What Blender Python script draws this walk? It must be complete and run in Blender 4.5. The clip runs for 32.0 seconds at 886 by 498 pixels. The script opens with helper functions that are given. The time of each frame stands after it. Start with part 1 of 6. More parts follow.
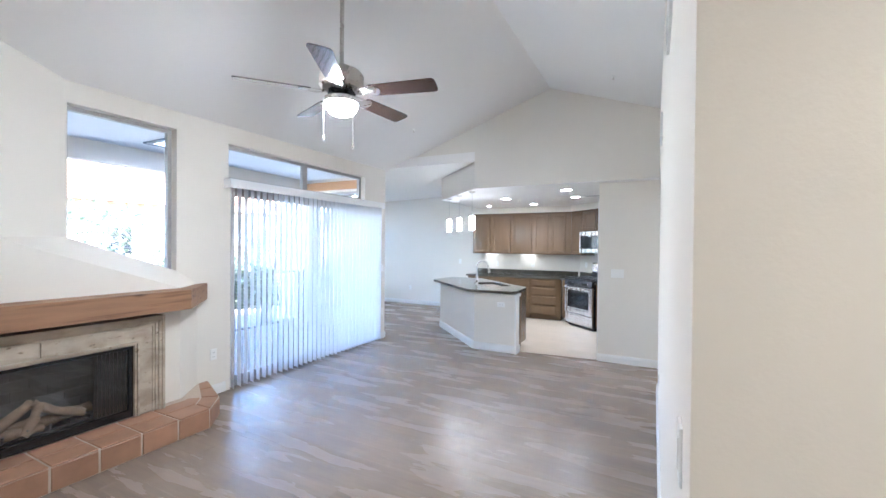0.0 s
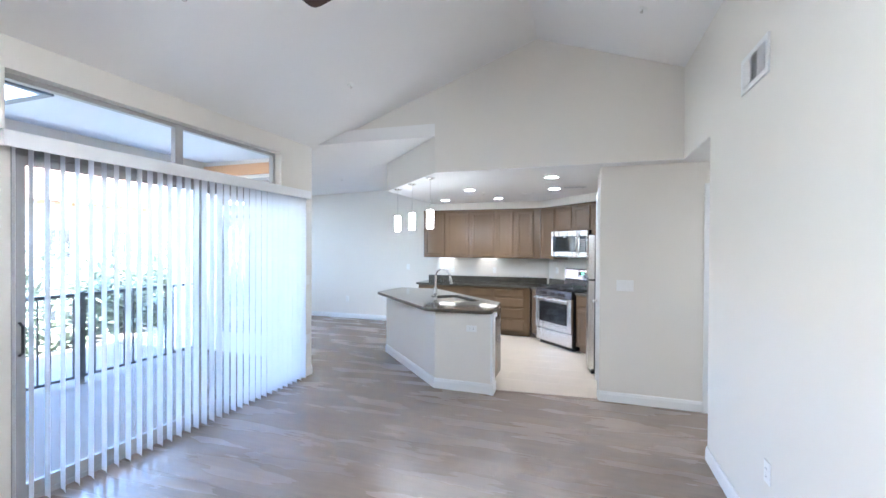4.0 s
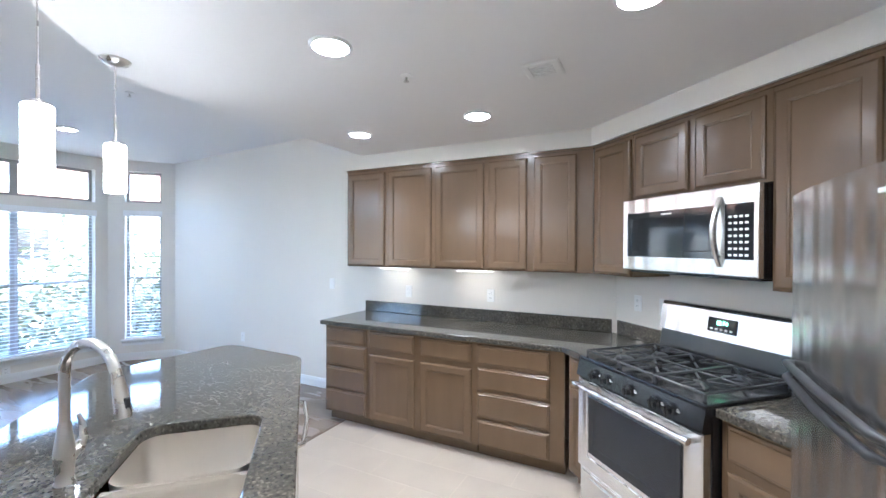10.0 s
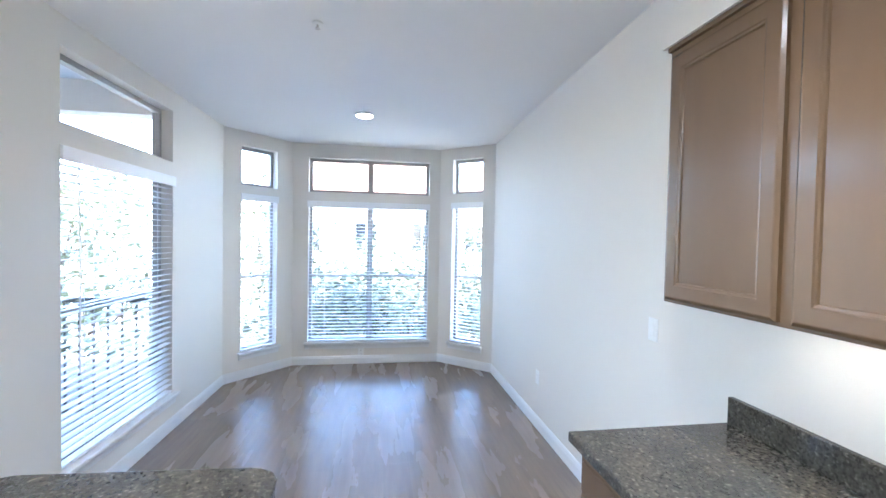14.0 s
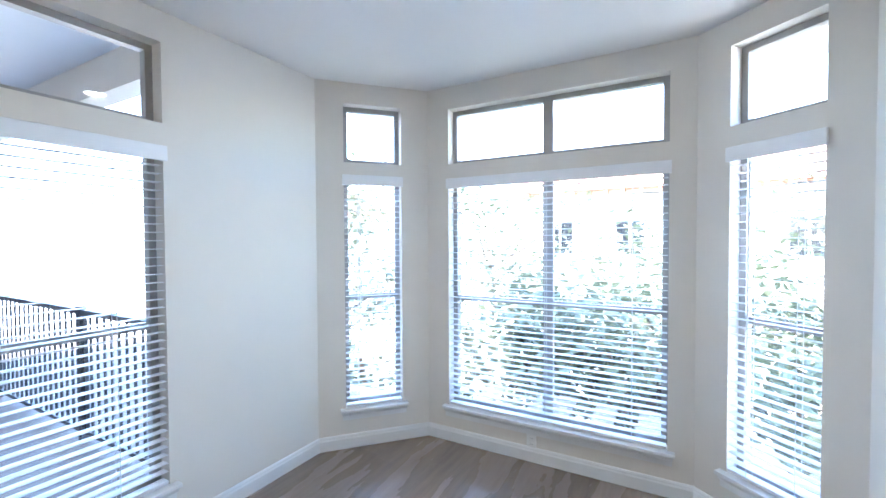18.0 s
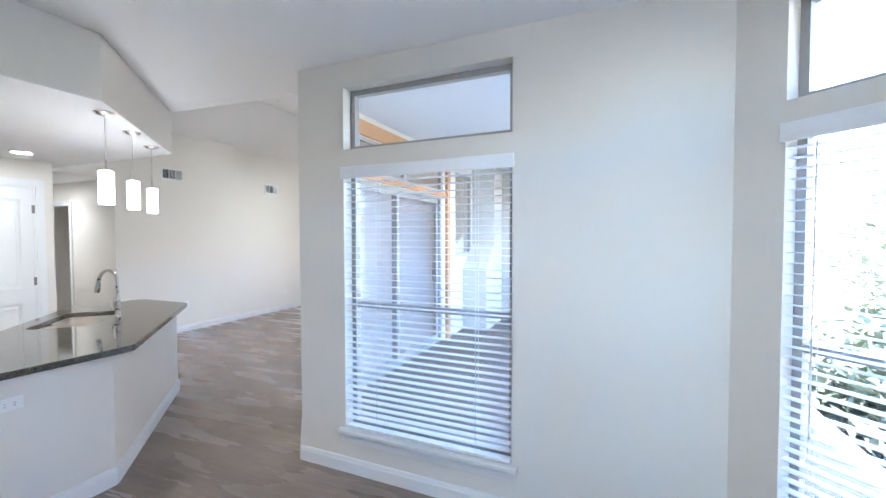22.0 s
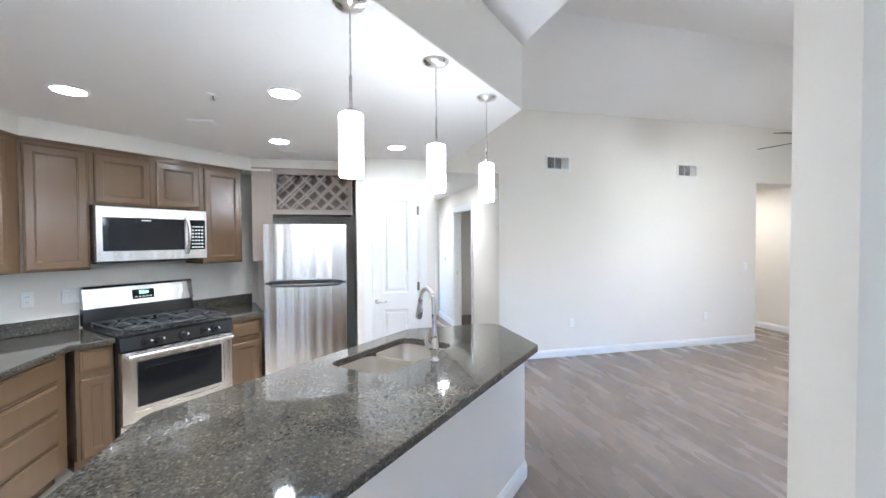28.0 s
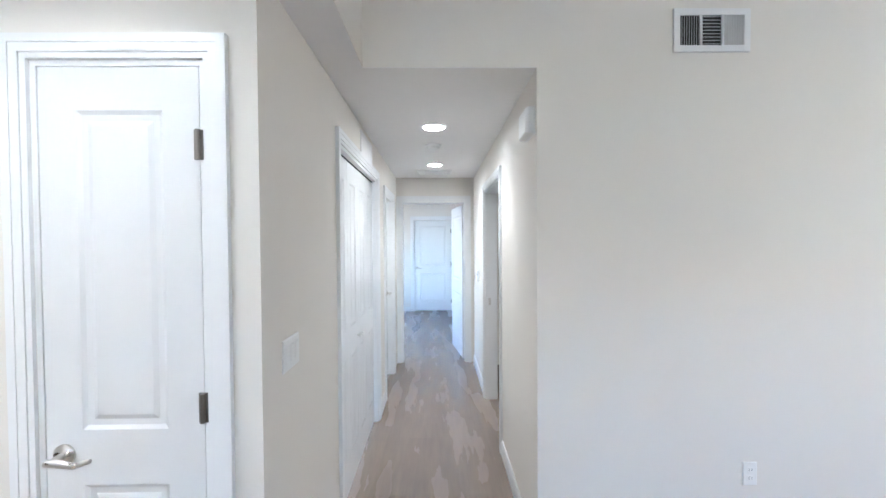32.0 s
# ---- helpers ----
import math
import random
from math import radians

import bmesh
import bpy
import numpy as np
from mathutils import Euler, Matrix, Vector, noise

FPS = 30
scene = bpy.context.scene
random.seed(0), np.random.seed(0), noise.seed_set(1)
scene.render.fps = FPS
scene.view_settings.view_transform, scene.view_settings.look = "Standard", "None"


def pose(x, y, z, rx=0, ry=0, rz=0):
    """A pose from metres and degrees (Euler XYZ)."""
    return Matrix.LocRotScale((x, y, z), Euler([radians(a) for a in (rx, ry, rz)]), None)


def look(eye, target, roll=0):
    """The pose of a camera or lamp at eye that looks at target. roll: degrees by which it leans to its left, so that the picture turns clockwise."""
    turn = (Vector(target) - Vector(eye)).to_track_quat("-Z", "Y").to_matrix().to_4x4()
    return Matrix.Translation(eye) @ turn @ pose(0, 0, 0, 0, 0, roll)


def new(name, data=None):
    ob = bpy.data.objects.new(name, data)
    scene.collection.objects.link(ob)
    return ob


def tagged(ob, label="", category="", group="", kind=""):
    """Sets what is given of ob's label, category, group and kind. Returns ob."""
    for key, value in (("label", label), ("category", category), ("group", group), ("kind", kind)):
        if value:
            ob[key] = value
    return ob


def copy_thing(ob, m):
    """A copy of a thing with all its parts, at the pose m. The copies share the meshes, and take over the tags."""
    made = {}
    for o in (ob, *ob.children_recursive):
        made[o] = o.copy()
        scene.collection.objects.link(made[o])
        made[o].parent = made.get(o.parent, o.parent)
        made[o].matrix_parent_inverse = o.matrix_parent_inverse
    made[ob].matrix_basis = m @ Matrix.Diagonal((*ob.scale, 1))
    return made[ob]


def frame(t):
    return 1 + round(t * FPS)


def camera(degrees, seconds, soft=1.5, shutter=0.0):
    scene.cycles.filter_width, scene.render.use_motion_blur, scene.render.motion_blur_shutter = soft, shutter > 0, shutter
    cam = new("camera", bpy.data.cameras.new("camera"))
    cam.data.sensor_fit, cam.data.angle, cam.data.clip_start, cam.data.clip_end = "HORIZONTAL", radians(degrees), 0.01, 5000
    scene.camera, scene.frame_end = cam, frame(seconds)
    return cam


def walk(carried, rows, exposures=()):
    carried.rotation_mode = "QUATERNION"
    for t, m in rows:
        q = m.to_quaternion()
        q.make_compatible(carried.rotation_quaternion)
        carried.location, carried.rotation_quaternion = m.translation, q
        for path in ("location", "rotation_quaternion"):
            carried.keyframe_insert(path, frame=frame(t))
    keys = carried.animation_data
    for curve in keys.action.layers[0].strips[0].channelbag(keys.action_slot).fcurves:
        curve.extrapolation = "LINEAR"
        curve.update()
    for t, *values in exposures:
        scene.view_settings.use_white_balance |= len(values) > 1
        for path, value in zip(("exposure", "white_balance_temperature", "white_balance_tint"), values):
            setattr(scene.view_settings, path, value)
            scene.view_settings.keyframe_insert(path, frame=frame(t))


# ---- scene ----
cam = camera(94.5, 32.0)
PATH = [
    (0, (-0.054, -0.339, 1.576), (-0.969, 1.439, 1.556), 0.5),
    (0.5, (-0.063, -0.387, 1.582), (-1.177, 1.275, 1.565), 0.6),
    (1, (-0.114, -0.398, 1.593), (-1.352, 1.173, 1.569), 0.6),
    (1.5, (-0.225, -0.324, 1.597), (-1.492, 1.223, 1.576), 0.5),
    (2, (-0.367, -0.172, 1.592), (-1.572, 1.424, 1.575), 0.5),
    (2.5, (-0.527, 0.081, 1.588), (-1.616, 1.759, 1.575), 0.5),
    (3, (-0.673, 0.374, 1.586), (-1.619, 2.136, 1.574), 0.4),
    (3.5, (-0.826, 0.686, 1.592), (-1.62, 2.522, 1.58), 0.4),
    (4, (-0.91, 1.059, 1.603), (-1.551, 2.954, 1.59), 0.3),
    (4.5, (-0.967, 1.42, 1.589), (-1.476, 3.354, 1.58), 0.2),
    (6.5, (-1.022, 2.913, 1.603), (-1.276, 4.897, 1.575), 0.0),
    (7, (-1.06, 3.341, 1.596), (-1.349, 5.319, 1.575), 0.1),
    (7.5, (-1.091, 3.739, 1.583), (-1.476, 5.702, 1.567), 0.3),
    (8, (-1.124, 4.09, 1.577), (-1.602, 6.031, 1.561), -0.1),
    (8.5, (-1.136, 4.472, 1.576), (-1.693, 6.393, 1.56), -0.1),
    (9, (-1.151, 4.864, 1.569), (-1.805, 6.754, 1.555), 0.1),
    (9.5, (-1.194, 5.209, 1.579), (-1.955, 7.059, 1.566), 0.3),
    (10, (-1.248, 5.55, 1.578), (-2.155, 7.332, 1.566), 0.2),
    (10.5, (-1.34, 5.871, 1.558), (-2.417, 7.556, 1.56), 1.0),
    (11, (-1.437, 6.149, 1.548), (-2.679, 7.716, 1.559), 1.2),
    (11.5, (-1.516, 6.443, 1.574), (-2.939, 7.848, 1.572), 1.3),
    (12, (-1.642, 6.717, 1.595), (-3.232, 7.931, 1.575), 1.3),
    (12.5, (-1.796, 6.975, 1.604), (-3.526, 7.978, 1.574), 1.3),
    (13, (-1.988, 7.227, 1.606), (-3.83, 8.006, 1.573), 1.4),
    (13.5, (-2.252, 7.462, 1.598), (-4.178, 7.998, 1.556), 1.2),
    (14, (-2.53, 7.654, 1.6), (-4.505, 7.961, 1.55), 1.1),
    (14.5, (-2.814, 7.822, 1.605), (-4.811, 7.915, 1.55), 1.0),
    (15, (-3.126, 7.962, 1.599), (-5.122, 7.842, 1.537), 0.9),
    (15.5, (-3.465, 7.988, 1.593), (-5.447, 7.725, 1.53), 0.7),
    (17.5, (-4.711, 8.156, 1.574), (-6.56, 7.394, 1.517), -0.8),
    (18, (-4.975, 8.267, 1.575), (-6.73, 7.309, 1.526), -0.3),
    (18.5, (-5.244, 8.359, 1.574), (-6.84, 7.155, 1.526), -0.7),
    (19, (-5.49, 8.358, 1.575), (-6.836, 6.879, 1.525), -0.6),
    (19.5, (-5.689, 8.294, 1.58), (-6.711, 6.575, 1.538), -0.6),
    (20, (-5.92, 8.266, 1.594), (-6.61, 6.389, 1.547), -0.4),
    (20.5, (-6.138, 8.229, 1.602), (-6.43, 6.251, 1.548), -0.3),
    (21, (-6.327, 8.202, 1.623), (-6.231, 6.205, 1.558), -0.2),
    (21.5, (-6.503, 8.226, 1.614), (-6.066, 6.275, 1.55), -0.2),
    (22, (-6.668, 8.251, 1.601), (-5.894, 6.408, 1.538), -0.1),
    (22.5, (-6.798, 8.267, 1.611), (-5.723, 6.581, 1.556), -0.2),
    (23, (-6.938, 8.249, 1.625), (-5.619, 6.746, 1.568), -0.2),
    (23.5, (-7.054, 8.204, 1.625), (-5.542, 6.896, 1.572), -0.2),
    (24, (-7.057, 8.128, 1.62), (-5.392, 7.021, 1.566), -0.3),
    (24.5, (-6.96, 8.002, 1.616), (-5.179, 7.092, 1.567), -0.2),
    (25, (-6.793, 7.831, 1.614), (-4.93, 7.107, 1.563), -0.1),
    (25.5, (-6.563, 7.612, 1.609), (-4.649, 7.033, 1.567), 0.4),
    (27.5, (-5.324, 6.826, 1.597), (-3.381, 6.352, 1.55), -0.4),
    (28, (-4.981, 6.596, 1.598), (-3.04, 6.117, 1.552), -0.3),
    (28.5, (-4.619, 6.369, 1.599), (-2.677, 5.894, 1.557), -0.4),
    (29, (-4.245, 6.162, 1.592), (-2.298, 5.706, 1.554), -0.4),
    (29.5, (-3.851, 5.943, 1.575), (-1.897, 5.515, 1.546), -0.5),
    (30, (-3.481, 5.715, 1.561), (-1.516, 5.347, 1.541), -0.4),
    (30.5, (-3.119, 5.489, 1.577), (-1.138, 5.207, 1.558), -0.6),
    (31, (-2.777, 5.275, 1.575), (-0.785, 5.095, 1.566), -1.1),
    (31.5, (-2.382, 5.165, 1.595), (-0.385, 5.062, 1.565), -0.8),
    (32, (-1.975, 5.1, 1.611), (0.025, 5.072, 1.571), -0.4),
]
EXPOSURES = [(0.0, 4.95, 5250, 8), (5.0, 4.9, 5250, 8), (8.0, 4.7, 5400, 9), (10.0, 4.85, 5300, 9), (12.5, 4.98, 5350, 9), (15.0, 4.8, 5400, 9), (19.0, 4.72, 5500, 9), (22.0, 4.7, 5500, 9), (25.0, 4.85, 5500, 9), (28.0, 4.95, 5350, 8), (30.0, 4.85, 5300, 8), (32.0, 4.68, 5400, 8)]
walk(cam, [(t, look(eye, target, roll)) for t, eye, target, roll in PATH], EXPOSURES)

# ---- world, sun, exposure ----
world = bpy.data.worlds.new("sky")
scene.world = world
world.use_nodes = True
wn = world.node_tree.nodes
sky = wn.new("ShaderNodeTexSky")
sky.sky_type, sky.sun_disc = "NISHITA", False
sky.sun_elevation, sky.sun_rotation = radians(59.2), radians(112.8)
wn["Background"].inputs["Strength"].default_value = 0.15
world.node_tree.links.new(sky.outputs[0], wn["Background"].inputs["Color"])
sun = new("sun", bpy.data.lights.new("sun", "SUN"))
sun.data.energy, sun.data.angle, sun.data.color = 2.4, radians(0.53), (1.0, 0.95, 0.88)
sun.matrix_world = look((14.3, -6, 26), (0, 0, 0))

# ---- materials ----


def material(name, color, rough=0.6, metal=0.0, var=0.0, scale=6.0, bump=0.0, bscale=60.0, emit=0.0, spec=0.5, rand=0.0, stretch=(1, 1, 1), coat=0.0, world=False):
    m = bpy.data.materials.new(name)
    m.use_nodes = True
    nt = m.node_tree
    p = nt.nodes["Principled BSDF"]
    p.inputs["Base Color"].default_value = (*color, 1)
    p.inputs["Roughness"].default_value = rough
    p.inputs["Metallic"].default_value = metal
    p.inputs["Specular IOR Level"].default_value = spec
    p.inputs["Coat Weight"].default_value = coat
    tc = nt.nodes.new("ShaderNodeTexCoord")
    mp = nt.nodes.new("ShaderNodeMapping")
    mp.inputs["Scale"].default_value = stretch
    geo = nt.nodes.new("ShaderNodeNewGeometry")
    nt.links.new(geo.outputs["Position"] if world else tc.outputs["Object"], mp.inputs["Vector"])
    if var > 0:
        n1 = nt.nodes.new("ShaderNodeTexNoise")
        n1.inputs["Scale"].default_value, n1.inputs["Detail"].default_value = scale, 6
        nt.links.new(mp.outputs[0], n1.inputs["Vector"])
        mix = nt.nodes.new("ShaderNodeMix")
        mix.data_type = "RGBA"
        mix.inputs["A"].default_value = (*[c * (1 - var) for c in color], 1)
        mix.inputs["B"].default_value = (*[min(1, c * (1 + var)) for c in color], 1)
        nt.links.new(n1.outputs["Fac"], mix.inputs["Factor"])
        last = mix.outputs["Result"]
        if rand != 0:
            oi = nt.nodes.new("ShaderNodeObjectInfo")
            src = geo.outputs["Random Per Island"] if rand < 0 else oi.outputs["Random"]
            mr = nt.nodes.new("ShaderNodeMapRange")
            mr.inputs["To Min"].default_value, mr.inputs["To Max"].default_value = 1 - abs(rand), 1 + abs(rand)
            nt.links.new(src, mr.inputs["Value"])
            hs = nt.nodes.new("ShaderNodeHueSaturation")
            nt.links.new(mr.outputs[0], hs.inputs["Value"])
            nt.links.new(last, hs.inputs["Color"])
            last = hs.outputs["Color"]
        nt.links.new(last, p.inputs["Base Color"])
        rr = nt.nodes.new("ShaderNodeMapRange")
        rr.inputs["To Min"].default_value, rr.inputs["To Max"].default_value = max(0.02, rough * 0.85), min(1, rough * 1.15)
        nt.links.new(n1.outputs["Fac"], rr.inputs["Value"])
        nt.links.new(rr.outputs[0], p.inputs["Roughness"])
    if bump > 0:
        n2 = nt.nodes.new("ShaderNodeTexNoise")
        n2.inputs["Scale"].default_value, n2.inputs["Detail"].default_value = bscale, 4
        nt.links.new(mp.outputs[0], n2.inputs["Vector"])
        b = nt.nodes.new("ShaderNodeBump")
        b.inputs["Strength"].default_value, b.inputs["Distance"].default_value = bump, 0.01
        nt.links.new(n2.outputs["Fac"], b.inputs["Height"])
        nt.links.new(b.outputs[0], p.inputs["Normal"])
    if emit > 0:
        p.inputs["Emission Color"].default_value = (*color, 1)
        p.inputs["Emission Strength"].default_value = emit
    return m


def glass_material(name, tint=(1, 1, 1), rough=0.0):
    m = bpy.data.materials.new(name)
    m.use_nodes = True
    nt = m.node_tree
    nt.nodes.clear()
    out = nt.nodes.new("ShaderNodeOutputMaterial")
    mix = nt.nodes.new("ShaderNodeMixShader")
    lw = nt.nodes.new("ShaderNodeLayerWeight")
    lw.inputs["Blend"].default_value = 0.5
    pw = nt.nodes.new("ShaderNodeMath")
    pw.operation = "POWER"
    pw.inputs[1].default_value = 5.0
    nt.links.new(lw.outputs["Facing"], pw.inputs[0])
    fr = nt.nodes.new("ShaderNodeMapRange")
    fr.inputs["To Min"].default_value, fr.inputs["To Max"].default_value = 0.04, 0.9
    nt.links.new(pw.outputs[0], fr.inputs["Value"])
    tr = nt.nodes.new("ShaderNodeBsdfTransparent")
    tr.inputs["Color"].default_value = (*tint, 1)
    gl = nt.nodes.new("ShaderNodeBsdfGlossy")
    gl.inputs["Roughness"].default_value = rough
    nt.links.new(fr.outputs[0], mix.inputs[0])
    nt.links.new(tr.outputs[0], mix.inputs[1])
    nt.links.new(gl.outputs[0], mix.inputs[2])
    nt.links.new(mix.outputs[0], out.inputs["Surface"])
    return m


def plank_material(name, rand):
    """Grey-brown vinyl oak: long grain, plank-to-plank tone, cloudy wear."""
    m = material(name, (0.245, 0.197, 0.16), 0.27, var=0.09, scale=2.2, bump=0.025, bscale=40, rand=rand, stretch=(0.5, 2.6, 1), world=True)
    nt = m.node_tree
    p = nt.nodes["Principled BSDF"]
    old = p.inputs["Base Color"].links[0].from_socket
    geo = nt.nodes["Geometry"]
    mp = nt.nodes.new("ShaderNodeMapping")
    mp.inputs["Scale"].default_value = (1.3, 14, 1)
    nt.links.new(geo.outputs["Position"], mp.inputs[0])
    n = nt.nodes.new("ShaderNodeTexNoise")
    n.inputs["Scale"].default_value, n.inputs["Detail"].default_value, n.inputs["Roughness"].default_value = 2.0, 8, 0.65
    nt.links.new(mp.outputs[0], n.inputs["Vector"])
    r = nt.nodes.new("ShaderNodeValToRGB")
    r.color_ramp.elements[0].position, r.color_ramp.elements[0].color = 0.28, (0.62, 0.60, 0.58, 1)
    r.color_ramp.elements[1].position, r.color_ramp.elements[1].color = 0.70, (1.22, 1.19, 1.15, 1)
    nt.links.new(n.outputs["Fac"], r.inputs[0])
    mx = nt.nodes.new("ShaderNodeMix")
    mx.data_type, mx.blend_type = "RGBA", "MULTIPLY"
    mx.inputs["Factor"].default_value = 0.48
    nt.links.new(old, mx.inputs["A"])
    nt.links.new(r.outputs[0], mx.inputs["B"])
    cl = nt.nodes.new("ShaderNodeTexNoise")
    cl.inputs["Scale"].default_value, cl.inputs["Detail"].default_value = 2.6, 2
    mc = nt.nodes.new("ShaderNodeMapping")
    mc.inputs["Scale"].default_value = (0.42, 2.6, 1)
    nt.links.new(geo.outputs["Position"], mc.inputs[0])
    nt.links.new(mc.outputs[0], cl.inputs["Vector"])
    rc = nt.nodes.new("ShaderNodeValToRGB")
    rc.color_ramp.elements[0].position, rc.color_ramp.elements[0].color = 0.25, (0.72, 0.76, 0.82, 1)
    rc.color_ramp.elements[1].position, rc.color_ramp.elements[1].color = 0.75, (1.16, 1.10, 1.02, 1)
    nt.links.new(cl.outputs["Fac"], rc.inputs[0])
    my = nt.nodes.new("ShaderNodeMix")
    my.data_type, my.blend_type = "RGBA", "MULTIPLY"
    my.inputs["Factor"].default_value = 0.34
    nt.links.new(mx.outputs["Result"], my.inputs["A"])
    nt.links.new(rc.outputs[0], my.inputs["B"])
    nt.links.new(my.outputs["Result"], p.inputs["Base Color"])
    return m


def granite_material():
    """Polished dark green-brown granite with pale and gold flecks."""
    m = material("granite", (0.05, 0.045, 0.04), 0.07, var=0.3, scale=20)
    nt = m.node_tree
    p = nt.nodes["Principled BSDF"]
    for link in list(p.inputs["Roughness"].links):
        nt.links.remove(link)
    p.inputs["Roughness"].default_value = 0.06
    tc = nt.nodes["Texture Coordinate"]
    v = nt.nodes.new("ShaderNodeTexVoronoi")
    v.inputs["Scale"].default_value = 130
    n = nt.nodes.new("ShaderNodeTexNoise")
    n.inputs["Scale"].default_value, n.inputs["Detail"].default_value = 70, 5
    nb = nt.nodes.new("ShaderNodeTexNoise")
    nb.inputs["Scale"].default_value, nb.inputs["Detail"].default_value = 7, 3
    for q in (v, n, nb):
        nt.links.new(tc.outputs["Object"], q.inputs["Vector"])
    r1 = nt.nodes.new("ShaderNodeValToRGB")
    e = r1.color_ramp.elements
    e[0].position, e[0].color = 0.30, (0.036, 0.034, 0.029, 1)
    e[1].position, e[1].color = 0.80, (0.21, 0.195, 0.16, 1)
    k = e.new(0.46)
    k.color = (0.068, 0.063, 0.053, 1)
    k = e.new(0.64)
    k.color = (0.088, 0.082, 0.069, 1)
    mixf = nt.nodes.new("ShaderNodeMix")
    mixf.inputs["Factor"].default_value = 0.35
    nt.links.new(n.outputs["Fac"], mixf.inputs["A"])
    sep = nt.nodes.new("ShaderNodeSeparateColor")
    nt.links.new(v.outputs["Color"], sep.inputs[0])
    nt.links.new(sep.outputs[0], mixf.inputs["B"])
    nt.links.new(mixf.outputs["Result"], r1.inputs[0])
    mx = nt.nodes.new("ShaderNodeMix")
    mx.data_type, mx.blend_type = "RGBA", "MULTIPLY"
    mx.inputs["Factor"].default_value = 0.7
    r2 = nt.nodes.new("ShaderNodeValToRGB")
    r2.color_ramp.elements[0].position, r2.color_ramp.elements[0].color = 0.35, (0.72, 0.73, 0.72, 1)
    r2.color_ramp.elements[1].position, r2.color_ramp.elements[1].color = 0.65, (1.3, 1.2, 1.1, 1)
    nt.links.new(nb.outputs["Fac"], r2.inputs[0])
    nt.links.new(r1.outputs[0], mx.inputs["A"])
    nt.links.new(r2.outputs[0], mx.inputs["B"])
    nt.links.new(mx.outputs["Result"], p.inputs["Base Color"])
    return m


def steel_material(m):
    """Adds the slow sideways waviness of thin sheet, which draws reflections into upright streaks."""
    nt = m.node_tree
    fine = nt.nodes["Bump"]
    mp = nt.nodes.new("ShaderNodeMapping")
    mp.inputs["Scale"].default_value = (8, 8, 0.05)
    nt.links.new(nt.nodes["Texture Coordinate"].outputs["Object"], mp.inputs[0])
    n = nt.nodes.new("ShaderNodeTexNoise")
    n.inputs["Scale"].default_value, n.inputs["Detail"].default_value = 1.7, 0
    nt.links.new(mp.outputs[0], n.inputs["Vector"])
    b = nt.nodes.new("ShaderNodeBump")
    b.inputs["Strength"].default_value, b.inputs["Distance"].default_value = 0.9, 0.014
    nt.links.new(n.outputs["Fac"], b.inputs["Height"])
    nt.links.new(b.outputs[0], fine.inputs["Normal"])
    return m


def overlay(m, tex, coord, scale, ramp, fac=1.0):
    """Multiplies a ramped texture over a material's colour."""
    nt = m.node_tree
    p = nt.nodes["Principled BSDF"]
    old = p.inputs["Base Color"].links[0].from_socket
    mp = nt.nodes.new("ShaderNodeMapping")
    mp.inputs["Scale"].default_value = scale
    src = nt.nodes["Geometry"].outputs["Position"] if coord == "world" else nt.nodes["Texture Coordinate"].outputs["Object"]
    nt.links.new(src, mp.inputs[0])
    nt.links.new(mp.outputs[0], tex.inputs["Vector"])
    r = nt.nodes.new("ShaderNodeValToRGB")
    for e, (pos, c) in zip((r.color_ramp.elements[0], r.color_ramp.elements[1]), ramp):
        e.position, e.color = pos, (*c, 1)
    nt.links.new(tex.outputs[0], r.inputs[0])
    mx = nt.nodes.new("ShaderNodeMix")
    mx.data_type, mx.blend_type = "RGBA", "MULTIPLY"
    mx.inputs["Factor"].default_value = fac
    nt.links.new(old, mx.inputs["A"])
    nt.links.new(r.outputs[0], mx.inputs["B"])
    nt.links.new(mx.outputs["Result"], p.inputs["Base Color"])
    return m


def mantel_material(m):
    """Long dark checks and round knots in the pine beam."""
    nt = m.node_tree
    k = nt.nodes.new("ShaderNodeTexVoronoi")
    k.inputs["Scale"].default_value = 1.0
    overlay(m, k, "world", (7, 2.6, 7), ((0.07, (0.30, 0.26, 0.24)), (0.17, (1, 1, 1))))
    n = nt.nodes.new("ShaderNodeTexNoise")
    n.inputs["Scale"].default_value, n.inputs["Detail"].default_value = 3.0, 5
    return overlay(m, n, "world", (7, 0.45, 11), ((0.32, (0.6, 0.55, 0.52)), (0.44, (1, 1, 1))))


def vein_material(m):
    """Pits and brown streaks of cast travertine."""
    nt = m.node_tree
    n = nt.nodes.new("ShaderNodeTexNoise")
    n.inputs["Scale"].default_value, n.inputs["Detail"].default_value, n.inputs["Distortion"].default_value = 4.0, 8, 0.6
    overlay(m, n, "world", (3, 1.2, 3), ((0.36, (0.82, 0.79, 0.75)), (0.56, (1.06, 1.05, 1.04))))
    v = nt.nodes.new("ShaderNodeTexNoise")
    v.inputs["Scale"].default_value, v.inputs["Detail"].default_value = 28.0, 3
    return overlay(m, v, "world", (1, 0.5, 1), ((0.28, (0.5, 0.46, 0.42)), (0.36, (1, 1, 1))))


